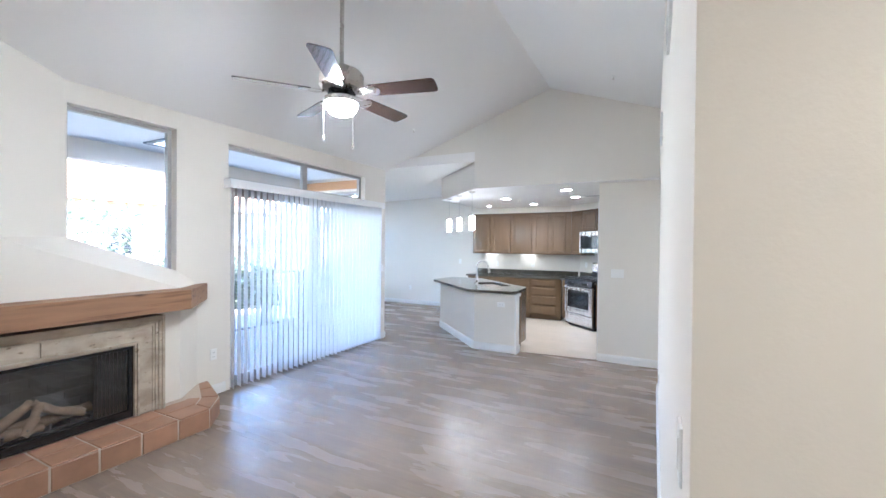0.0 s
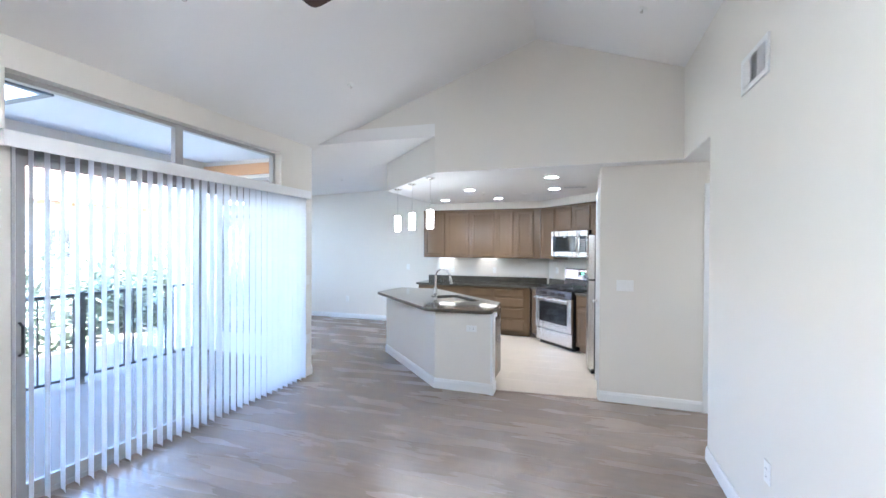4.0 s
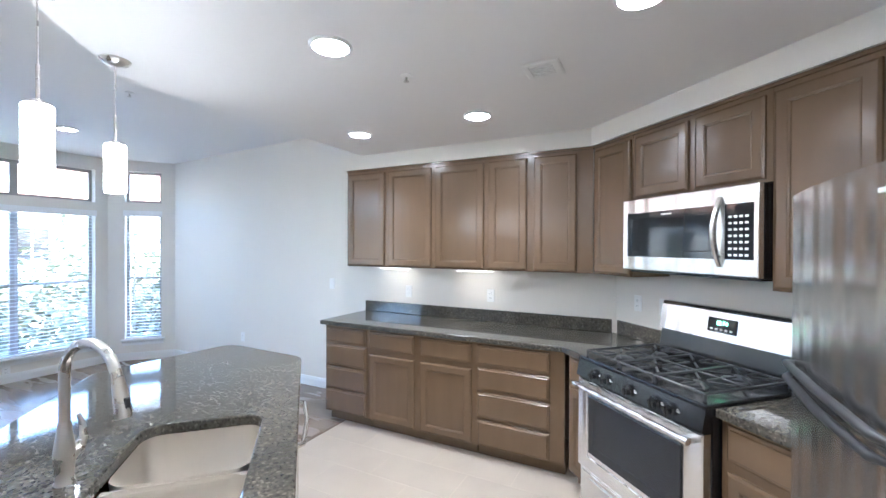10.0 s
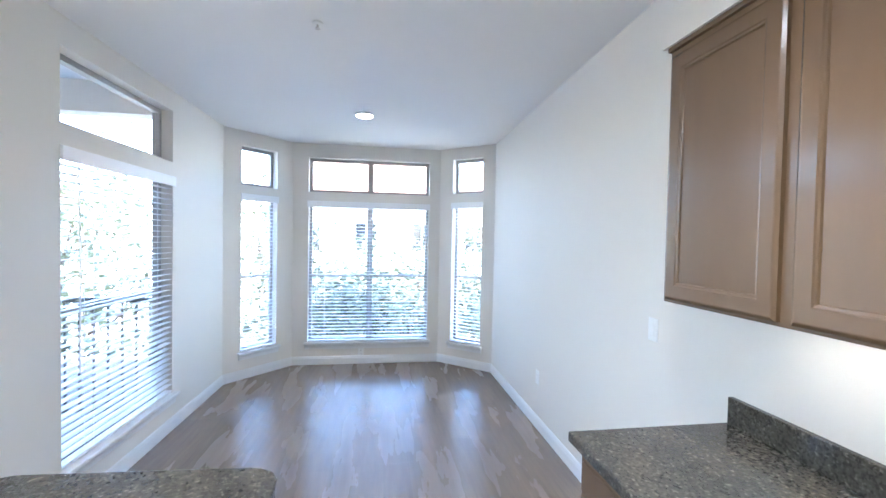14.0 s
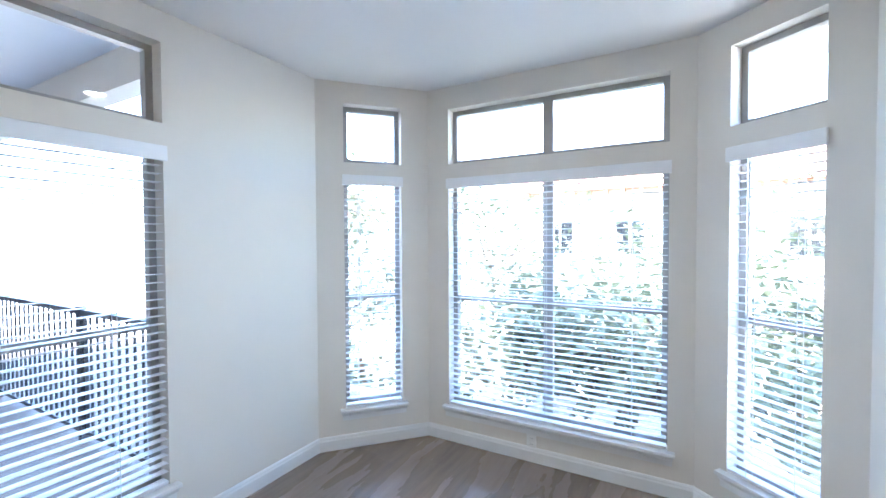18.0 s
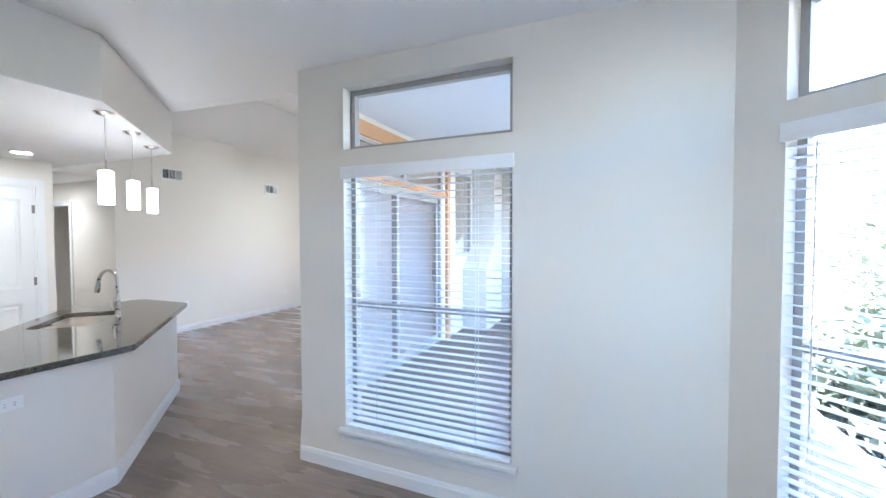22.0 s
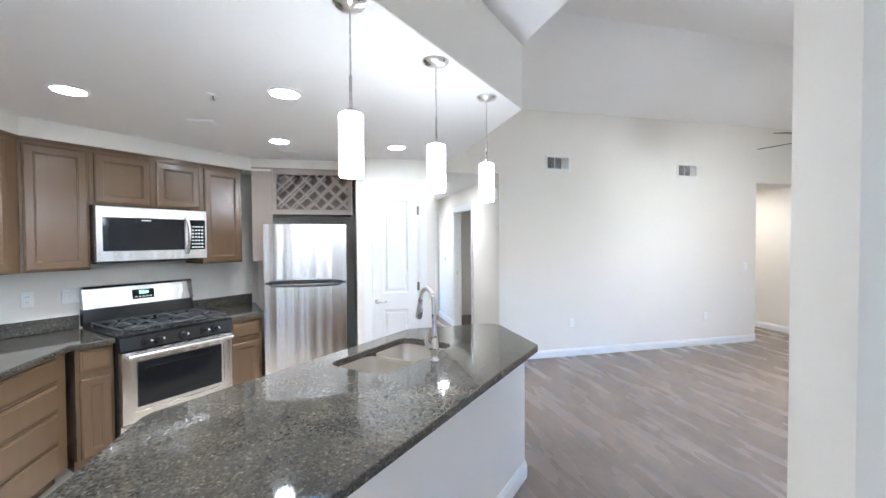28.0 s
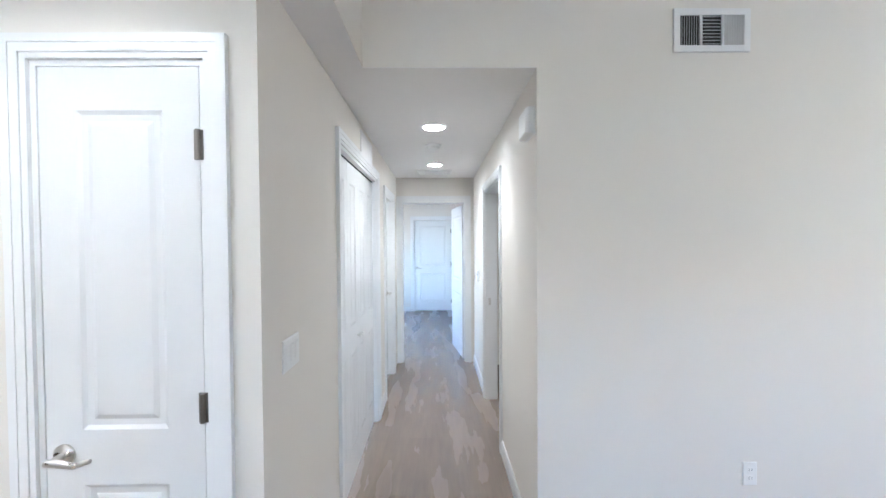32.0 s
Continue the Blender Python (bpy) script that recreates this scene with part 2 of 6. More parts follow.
PAINT = material("wall_paint", (0.73, 0.688, 0.62), 0.75, var=0.015, scale=3, bump=0.06, bscale=140)
CEIL = material("ceiling_paint", (0.81, 0.79, 0.765), 0.85, var=0.01, scale=2, bump=0.05, bscale=160)
TRIM = material("trim_paint", (0.755, 0.75, 0.735), 0.35, var=0.01, scale=5)
DOORP = material("door_paint", (0.71, 0.705, 0.69), 0.4, var=0.012, scale=4, bump=0.03, bscale=90)
PLANK = plank_material("vinyl_plank", 0.085)
PLANK_FAR = plank_material("vinyl_plank_joined", -0.085)
GROUT_DARK = material("plank_joint", (0.13, 0.10, 0.08), 0.7, var=0.1)
TILE = material("floor_tile", (0.47, 0.405, 0.33), 0.35, var=0.16, scale=3, bump=0.03, bscale=30, rand=0.03, world=True)
GROUT = material("tile_grout", (0.60, 0.52, 0.42), 0.8, var=0.1, scale=30)
WOOD = material("stained_maple", (0.142, 0.090, 0.050), 0.22, var=0.14, scale=3.0, bump=0.006, bscale=50, stretch=(4, 4, 0.8), rand=0.05)
# stained maple darkened: the toe recess's shade is put into the colour
WOODIN = material("cabinet_shadow_wood", (0.05, 0.03, 0.022), 0.6, var=0.15)
RACKW = material("greyed_maple", (0.36, 0.30, 0.25), 0.4, var=0.1, scale=5, rand=0.05)
# darker copy of greyed_maple, with the rack's inner shade in its colour
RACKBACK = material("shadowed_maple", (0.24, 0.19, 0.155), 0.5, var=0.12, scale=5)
GRANITE = granite_material()
STEEL = steel_material(material("brushed_steel", (0.70, 0.69, 0.67), 0.27, metal=1.0, var=0.0, scale=2, bump=0.00002, bscale=10, stretch=(30, 30, 0.4)))
SINKM = material("satin_sink_steel", (0.68, 0.635, 0.575), 0.34, metal=1.0, var=0.06, scale=8)
HINGEM = material("satin_hinge_metal", (0.24, 0.22, 0.195), 0.42, metal=1.0, var=0.06, scale=30)
NICKEL = material("brushed_nickel", (0.60, 0.57, 0.53), 0.28, metal=1.0, var=0.05, scale=20)
BLACK = material("black_enamel", (0.012, 0.012, 0.013), 0.18, var=0.1, scale=12)
IRON = material("cast_iron", (0.045, 0.045, 0.047), 0.36, var=0.2, scale=40, bump=0.1, bscale=150)
DKGLASS = material("oven_glass", (0.012, 0.013, 0.015), 0.06, spec=0.4)
FSIDE = material("fridge_side", (0.05, 0.05, 0.052), 0.45, var=0.1, scale=30, bump=0.05, bscale=200)
PLASTIC = material("white_plastic", (0.80, 0.79, 0.76), 0.4, var=0.01, scale=10)
DARKSLOT = material("dark_slot", (0.02, 0.02, 0.02), 0.7)
FRAMEM = material("window_aluminium", (0.36, 0.345, 0.325), 0.45, var=0.08, scale=20)
BLIND = material("blind_slat", (0.82, 0.82, 0.82), 0.45, var=0.01, scale=5)
VANE = bpy.data.materials.new("vertical_vane")
GLASS = glass_material("window_glass")
CANM = material("lamp_lens", (1.0, 0.95, 0.89), 0.5, emit=5.5)
SHADE = material("opal_glass_shade", (1.0, 0.95, 0.88), 0.3, emit=1.5)
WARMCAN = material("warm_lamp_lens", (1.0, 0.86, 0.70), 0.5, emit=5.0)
BOWL = material("fan_bowl", (1.0, 0.94, 0.86), 0.3, emit=16.0)
UCL = material("under_cabinet_lens", (1.0, 0.88, 0.72), 0.4, emit=0.7)
TERRA = material("terracotta_tile", (0.34, 0.185, 0.11), 0.5, var=0.28, scale=9, bump=0.08, bscale=25, rand=0.1, world=True)
MORTAR = material("hearth_grout", (0.50, 0.42, 0.34), 0.9, var=0.15, scale=40, bump=0.15, bscale=80)
STONE = vein_material(material("cast_stone", (0.43, 0.37, 0.29), 0.75, var=0.3, scale=7, bump=0.25, bscale=18, rand=0.05))
MANTEL = mantel_material(material("rough_pine", (0.27, 0.145, 0.075), 0.6, var=0.3, scale=4, bump=0.25, bscale=14, stretch=(6, 0.7, 6)))
FIREBRICK = material("fire_brick", (0.085, 0.085, 0.08), 0.85, var=0.3, scale=15, bump=0.2, bscale=60, rand=0.15, world=True)
LOG = material("ceramic_log", (0.2, 0.14, 0.095), 0.9, var=0.5, scale=14, bump=0.5, bscale=20)
MESHM = material("spark_mesh", (0.03, 0.03, 0.03), 0.5, metal=0.5, var=0.2)
BLADE_D = material("blade_walnut", (0.05, 0.03, 0.024), 0.16, var=0.25, scale=3, stretch=(1, 8, 1), world=True, coat=0.3)
STUCCO = material("stucco", (0.62, 0.58, 0.52), 0.9, var=0.06, scale=3, bump=0.3, bscale=60)
CEDAR = material("cedar_siding", (0.50, 0.27, 0.12), 0.6, var=0.2, scale=3, rand=0.08, stretch=(1, 1, 8), world=True)
DECK = material("patio_concrete", (0.76, 0.77, 0.80), 0.8, var=0.05, scale=2.5, bump=0.1, bscale=50)
PORCHC = material("porch_ceiling", (0.66, 0.68, 0.72), 0.8, var=0.03, scale=2)
BEAM = material("timber_beam", (0.42, 0.29, 0.17), 0.65, var=0.2, scale=4, stretch=(1, 1, 6))
SLATEM = material("grey_blue_metal", (0.16, 0.19, 0.24), 0.45, var=0.08, scale=10)
EXTDOOR = material("slate_blue_door", (0.10, 0.12, 0.17), 0.45, var=0.08, scale=4)
RAIL = material("black_rail", (0.03, 0.03, 0.032), 0.45, var=0.1, scale=30)
HOUSEM = material("tan_render", (0.50, 0.46, 0.39), 0.9, var=0.08, scale=2, bump=0.2, bscale=40)
LEAF = material("leaf", (0.15, 0.165, 0.10), 0.55, var=0.4, scale=1.3)
BARK = material("bark", (0.12, 0.085, 0.06), 0.9, var=0.35, scale=12, bump=0.4, bscale=25)
ROOFT = material("roof_clay_tile", (0.36, 0.17, 0.10), 0.8, var=0.2, scale=5)
# ground colour raised so it reflects sunlight up onto the porch
GRASS = material("pale_bounce_ground", (0.42, 0.39, 0.33), 0.95, var=0.35, scale=1.2)

OPALP = bpy.data.materials.new("opal_acrylic")
OPALP.use_nodes = True
ot = OPALP.node_tree
otl = ot.nodes.new("ShaderNodeBsdfTranslucent")
otl.inputs["Color"].default_value = (0.9, 0.92, 0.95, 1)
ot.links.new(otl.outputs[0], ot.nodes["Material Output"].inputs["Surface"])
VANE.use_nodes = True
vt = VANE.node_tree
vp = vt.nodes["Principled BSDF"]
vp.inputs["Base Color"].default_value, vp.inputs["Roughness"].default_value = (0.82, 0.82, 0.83, 1), 0.5
vtr = vt.nodes.new("ShaderNodeBsdfTranslucent")
vtr.inputs["Color"].default_value = (0.92, 0.92, 0.93, 1)
vmx = vt.nodes.new("ShaderNodeMixShader")
vmx.inputs[0].default_value = 0.6
vt.links.new(vp.outputs[0], vmx.inputs[1])
vt.links.new(vtr.outputs[0], vmx.inputs[2])
vt.links.new(vmx.outputs[0], vt.nodes["Material Output"].inputs["Surface"])

# ---- building helpers ----


def link_mesh(name, bm, mat, parent=None, label="", m=None, smooth=False):
    me = bpy.data.meshes.new(name)
    bmesh.ops.recalc_face_normals(bm, faces=bm.faces)
    bm.to_mesh(me)
    bm.free()
    me.materials.append(mat)
    if smooth:
        me.polygons.foreach_set("use_smooth", [True] * len(me.polygons))
        me.set_sharp_from_angle(angle=radians(40))
    ob = new(name, me)
    if parent:
        ob.parent = parent
    if m is not None:
        ob.matrix_local = m
    if label:
        tagged(ob, label)
    return ob


def part(name, bm, mat, parent, label="", m=None, smooth=False):
    return link_mesh(name, bm, mat, parent, label, m, smooth)


def share(name, src, parent, m):
    ob = new(name, src.data)
    ob.parent = parent
    ob.matrix_local = m
    return ob


def thing(name, m, label, category, group=""):
    ob = new(name)
    ob.empty_display_size = 0.1
    ob.matrix_world = m
    return tagged(ob, label, category, group)


def structure(name, bm, mat, label="", smooth=False):
    return tagged(link_mesh(name, bm, mat, smooth=smooth), label, kind="structure")


def box(bm, x0, x1, y0, y1, z0, z1, bev=0.0):
    v = [bm.verts.new((x, y, z)) for x in (x0, x1) for y in (y0, y1) for z in (z0, z1)]
    fs = [bm.faces.new([v[i] for i in q]) for q in ((0, 1, 3, 2), (4, 6, 7, 5), (0, 4, 5, 1), (2, 3, 7, 6), (0, 2, 6, 4), (1, 5, 7, 3))]
    if bev > 0:
        es = list({e for f in fs for e in f.edges})
        bmesh.ops.bevel(bm, geom=es, offset=bev, segments=2, affect="EDGES", profile=0.5)
    return bm


def boxm(*a, bev=0.0):
    return box(bmesh.new(), *a, bev=bev)


def prism(bm, pts, vec):
    """A polygon of 3D points pushed along vec."""
    a = [bm.verts.new(p) for p in pts]
    b = [bm.verts.new(Vector(p) + Vector(vec)) for p in pts]
    n = len(pts)
    bm.faces.new(a)
    bm.faces.new(b[::-1])
    for i in range(n):
        bm.faces.new((a[i], b[i], b[(i + 1) % n], a[(i + 1) % n]))
    return bm


def tube(bm, pts, r, seg=10, cap=True):
    """A round bar of radius r (or one radius a point) along the points."""
    pts = [Vector(p) for p in pts]
    rs = r if isinstance(r, (list, tuple)) else [r] * len(pts)
    rings = []
    up = None
    for i, p in enumerate(pts):
        d = (pts[min(i + 1, len(pts) - 1)] - pts[max(i - 1, 0)]).normalized()
        if up is None:
            up = d.orthogonal().normalized()
        up = (up - d * up.dot(d)).normalized()
        s = d.cross(up)
        rings.append([bm.verts.new(p + (up * math.cos(a) + s * math.sin(a)) * rs[i]) for a in [2 * math.pi * k / seg for k in range(seg)]])
    for a, b in zip(rings, rings[1:]):
        for k in range(seg):
            bm.faces.new((a[k], a[(k + 1) % seg], b[(k + 1) % seg], b[k]))
    if cap:
        bm.faces.new(rings[0][::-1])
        bm.faces.new(rings[-1])
    return bm


def lathe(bm, prof, seg=24, c=(0, 0, 0)):
    """Profile of (radius, z) turned round the z axis."""
    rings = []
    for r, z in prof:
        rings.append([bm.verts.new((c[0] + max(r, 1e-4) * math.cos(2 * math.pi * k / seg), c[1] + max(r, 1e-4) * math.sin(2 * math.pi * k / seg), c[2] + z)) for k in range(seg)])
    for a, b in zip(rings, rings[1:]):
        for k in range(seg):
            bm.faces.new((a[k], a[(k + 1) % seg], b[(k + 1) % seg], b[k]))
    bm.faces.new(rings[0][::-1])
    bm.faces.new(rings[-1])
    return bm


def rings(bm, x0, x1, z0, z1, steps):
    """Rectangular loops in x and z, each inset and set back in y, joined and closed: doors, panels, plates."""
    loops = []
    for ins, y in steps:
        loops.append([bm.verts.new(p) for p in ((x0 + ins, y, z0 + ins), (x1 - ins, y, z0 + ins), (x1 - ins, y, z1 - ins), (x0 + ins, y, z1 - ins))])
    for a, b in zip(loops, loops[1:]):
        for k in range(4):
            bm.faces.new((a[k], a[(k + 1) % 4], b[(k + 1) % 4], b[k]))
    bm.faces.new(loops[0][::-1])
    bm.faces.new(loops[-1])
    return bm


def wall_mesh(bm, p0, p1, z0, z1, thick, holes=()):
    """A wall whose room face runs from p0 to p1, with thick to the left of that way, and real holes (s0, s1, za, zb)."""
    p0, p1 = Vector((*p0, 0)), Vector((*p1, 0))
    d = p1 - p0
    length = d.length
    d.normalize()
    nrm = Vector((-d.y, d.x, 0)) * thick
    ss = sorted({0.0, length, *[round(h[0], 4) for h in holes], *[round(h[1], 4) for h in holes]})
    zs = sorted({z0, z1, *[h[2] for h in holes], *[h[3] for h in holes]})
    ss = [s for s in ss if -1e-6 <= s <= length + 1e-6]
    zs = [z for z in zs if z0 - 1e-6 <= z <= z1 + 1e-6]
    solid = {}
    for i in range(len(ss) - 1):
        for k in range(len(zs) - 1):
            s, z = (ss[i] + ss[i + 1]) / 2, (zs[k] + zs[k + 1]) / 2
            solid[i, k] = not any(h[0] < s < h[1] and h[2] < z < h[3] for h in holes)
    vs = {}

    def v(i, k, b):
        if (i, k, b) not in vs:
            vs[i, k, b] = bm.verts.new(p0 + d * ss[i] + nrm * b + Vector((0, 0, zs[k])))
        return vs[i, k, b]

    for (i, k), on in solid.items():
        if not on:
            continue
        bm.faces.new((v(i, k, 0), v(i, k + 1, 0), v(i + 1, k + 1, 0), v(i + 1, k, 0)))
        bm.faces.new((v(i, k, 1), v(i + 1, k, 1), v(i + 1, k + 1, 1), v(i, k + 1, 1)))
        for (ni, nk), (a, b) in {(i - 1, k): ((i, k), (i, k + 1)), (i + 1, k): ((i + 1, k + 1), (i + 1, k)), (i, k - 1): ((i + 1, k), (i, k)), (i, k + 1): ((i, k + 1), (i + 1, k + 1))}.items():
            if not solid.get((ni, nk), False):
                bm.faces.new((v(*a, 0), v(*b, 0), v(*b, 1), v(*a, 1)))
    return bm


def frame_on(p0, p1, z=0.0):
    """A pose whose x runs from p0 to p1 on plan, seen from the room with its y pointing out of the room."""
    d = Vector((p1[0] - p0[0], p1[1] - p0[1], 0)).normalized()
    y = Vector((-d.y, d.x, 0))
    return Matrix(((d.x, y.x, 0, p0[0]), (d.y, y.y, 0, p0[1]), (0, 0, 1, z), (0, 0, 0, 1)))


def baseboard(bm, p0, p1, h=0.10, t=0.014):
    """A moulded skirting on the face p0 to p1, standing out on the right of that way."""
    a, b = Vector((*p0, 0)), Vector((*p1, 0))
    d = (b - a).normalized()
    n = Vector((d.y, -d.x, 0))
    prof = [(0, 0.002), (t, 0.002), (t, h * 0.72), (t * 0.75, h * 0.82), (t * 0.7, h * 0.9), (t * 0.35, h), (0, h)]
    prism(bm, [a + n * q + Vector((0, 0, z)) for q, z in prof], b - a)
    return bm

# ---- the large structure ----
XW, YS, YG, YK, YB = -4.10, -0.65, 5.45, 5.637, 9.01     # slider wall, south wall, gable, switch wall, back wall
RIDGE_X, RIDGE_Z, SLOPE = -1.367, 3.78, 0.35
LOW, DIN = 2.44, 2.74                                   # kitchen and dining ceilings
BAY = [(-4.10, 5.375), (-4.61, 5.97), (-7.16, 6.02), (-7.78, 6.60), (-7.78, 8.42), (-7.28, YB)]


def vault(x):
    return RIDGE_Z - SLOPE * abs(x - RIDGE_X)


def wall(name, p0, p1, z0, z1, thick, holes=(), mat=None):
    return structure(name, wall_mesh(bmesh.new(), p0, p1, z0, z1, thick, holes), mat or PAINT, "smooth warm off-white painted wall")


T = 0.15
wall("wall_west", (XW, YS), BAY[0], 0, 2.9, T, [(1.80, 2.62, 1.29, 2.655), (3.155, 5.475, 2.26, 2.635), (3.18, 5.85, 0.0, 2.19)])
wall("wall_pier", BAY[0], BAY[1], 0, 2.95, T)
wall("wall_patio", BAY[1], BAY[2], 0, 2.9, T, [(0.385, 1.53, 2.175, 2.585), (0.385, 1.53, 0.30, 2.05)])
wall("wall_bay_south", BAY[2], BAY[3], 0, 2.9, T, [(0.20, 0.635, 2.15, 2.585), (0.20, 0.635, 0.30, 2.05)])
wall("wall_bay", BAY[3], BAY[4], 0, 2.9, T, [(0.185, 1.68, 2.15, 2.57), (0.185, 1.68, 0.28, 2.03)])
BR = (Vector(BAY[5]) - Vector(BAY[4])).length
wall("wall_bay_north", BAY[4], BAY[5], 0, 2.9, T, [(BR - 0.585, BR - 0.165, 2.17, 2.60), (BR - 0.585, BR - 0.165, 0.29, 2.05)])
wall("wall_north", BAY[5], (-1.49, YB), 0, 2.95, T)
wall("wall_range", (-1.49, YB), (0.0, 7.52), 0, 2.6, T)
wall("wall_alcove_back", (0.0, 7.52), (0.0, 6.35), 0, 2.6, T)
wall("wall_alcove_side", (0.0, 6.45), (-0.725, 6.45), 0, 2.6, 0.10)
wall("wall_pantry", (-0.725, 6.35), (-0.725, 5.757), 0, 2.6, 0.10, [(0.035, 0.556, 0.0, 2.16)])
wall("wall_switch", (-0.725, YK), (3.43, YK), 0, 2.6, 0.12, [(1.012, 2.40, 0.0, 2.155), (2.93, 3.70, 0.0, 2.10)])
wall("wall_hall_end", (3.43, YK + 0.12), (3.43, 4.497), 0, 2.6, 0.12, [(0.185, 1.03, 0.0, 2.13)])
wall("wall_hall_south", (3.43, 4.617), (0.0, 4.617), 0, LOW + 0.0015, 0.12, [(1.27, 2.28, 0.0, 2.10)])
wall("wall_east", (0.0, 4.497), (0.0, 0.396), 0, 3.4, 0.12)
wall("wall_entry_header", (0.0, 0.396), (0.0, YS), LOW + 0.003, 3.4, 0.12)
wall("wall_hall_header", (0.0, YG), (0.0, 4.497), LOW + 0.003, 3.4, 0.12)
wall("wall_entry_north", (0.12, 0.396), (3.0, 0.396), 0, 2.6, 0.12)
wall("wall_entry_end", (3.0, 0.396), (3.0, YS), 0, 2.6, 0.12)
bm = prism(bmesh.new(), [(3.0, YS, 0), (3.0, YS, 2.6), (0.1, YS, 2.6), (0.1, YS, vault(0.1) + 0.05), (RIDGE_X, YS, RIDGE_Z + 0.05), (XW, YS, vault(XW) + 0.05), (XW, YS, 0)], (0, -0.15, 0))
structure("wall_south", bm, PAINT, "tall warm off-white gabled wall")
# gable over the kitchen opening, with the soffit that turns towards the bay
SA, SB = (-2.50, YG), (-3.72, 6.70)
DA = 2.855
bm = prism(bmesh.new(), [(0, YG, LOW + 0.003), (SA[0], YG, LOW + 0.003), (SA[0], YG, DA), (XW - 0.1, YG, DA), (RIDGE_X, YG, RIDGE_Z + 0.05), (0, YG, vault(0) + 0.05)], (0, 0.11, 0))
structure("wall_gable", bm, PAINT, "off-white gable wall over the kitchen opening")
bm = bmesh.new()
wall_mesh(bm, SB, SA, LOW + 0.003, 3.0, 0.1)
wall_mesh(bm, (SB[0], YB), SB, LOW + 0.003, 3.0, 0.1)
structure("wall_soffit", bm, PAINT, "off-white dropped soffit face above the island")

# ceilings
bm = bmesh.new()
prism(bm, [(XW - 0.1, YS, vault(XW - 0.1)), (RIDGE_X, YS, RIDGE_Z), (RIDGE_X, YS, RIDGE_Z + 0.12), (XW - 0.1, YS, vault(XW - 0.1) + 0.12)], (0, YG - YS + 0.02, 0))
prism(bm, [(RIDGE_X, YS, RIDGE_Z), (0.1, YS, vault(0.1)), (0.1, YS, vault(0.1) + 0.12), (RIDGE_X, YS, RIDGE_Z + 0.12)], (0, YG - YS + 0.02, 0))
structure("ceiling_living", bm, CEIL, "white vaulted ceiling with a ridge")
bm = bmesh.new()
prism(bm, [(p[0], p[1], LOW) for p in ((0.0025, YG + 0.003), (SA[0] + 0.002, YG + 0.003), (SB[0] + 0.004, SB[1] + 0.002), (SB[0] + 0.004, YB + 0.05), (-1.42, YB + 0.05), (0.05, 7.53), (0.05, 5.9), (0.0025, 5.9))], (0, 0, 0.1))
structure("ceiling_kitchen", bm, CEIL, "flat white kitchen ceiling")
structure("ceiling_hall", boxm(0.003, 3.5, 4.5, YK + 0.1, LOW, LOW + 0.1), CEIL, "flat white hallway ceiling")
structure("ceiling_entry", boxm(0.003, 3.0, YS, 0.5, LOW, LOW + 0.1), CEIL, "flat white entry ceiling")
bm = bmesh.new()
dz = {0: 2.85, 1: 2.75}
loop = [(SA[0], SA[1], DA)] + [(x, y, dz.get(i, DIN)) for i, (x, y) in enumerate(BAY)] + [(SB[0] - 0.01, YB, 2.84), (SB[0] - 0.01, SB[1], 2.85)]
low = [bm.verts.new(p) for p in loop]
top = [bm.verts.new((p[0], p[1], 3.0)) for p in loop]
mid = bm.verts.new((-4.7, 7.3, 2.78))
mid2 = bm.verts.new((-6.4, 7.4, 2.745))
order = {0: mid, 1: mid, 2: mid, 3: mid2, 4: mid2, 5: mid2, 6: mid, 7: mid, 8: mid}
n = len(loop)
for i in range(n):
    j = (i + 1) % n
    bm.faces.new((low[i], low[j], top[j], top[i]))
    if order[i] is order[j]:
        bm.faces.new((low[j], low[i], order[i]))
    else:
        bm.faces.new((low[j], low[i], order[i], order[j]))
bm.faces.new(top)
structure("ceiling_dining", bm, CEIL, "white dining ceiling", smooth=True)

# floors: one slab, planks and tiles are laid on it below
TILE_EDGE = [(-1.83, YG + 0.10), (-0.72, YG + 0.20), (-0.725, YK)]
structure("floor_slab", boxm(-8.4, 9.0, -1.2, 9.6, -0.3, -0.012), GROUT_DARK, "dark joints under the floor planks")

# ---- kitchen ----


def shaker(bm, x0, x1, z0, z1, y=0.0, t=0.02, fr=0.052):
    """A cabinet door or drawer front with an ogee edge and a recessed panel, its face at y - t."""
    f = y - t
    fr = min(fr, (z1 - z0) * 0.3, (x1 - x0) * 0.3)
    return rings(bm, x0, x1, z0, z1, [(0, y), (0, f + 0.007), (0.003, f + 0.005), (0.009, f + 0.001), (0.013, f), (fr, f), (fr + 0.004, f + 0.003), (fr + 0.010, f + 0.004), (fr + 0.013, f + 0.009)])


def slab_front(bm, x0, x1, z0, z1, y=0.0, t=0.02):
    f = y - t
    return rings(bm, x0, x1, z0, z1, [(0, y), (0, f + 0.009), (0.004, f + 0.006), (0.013, f + 0.005), (0.017, f)])


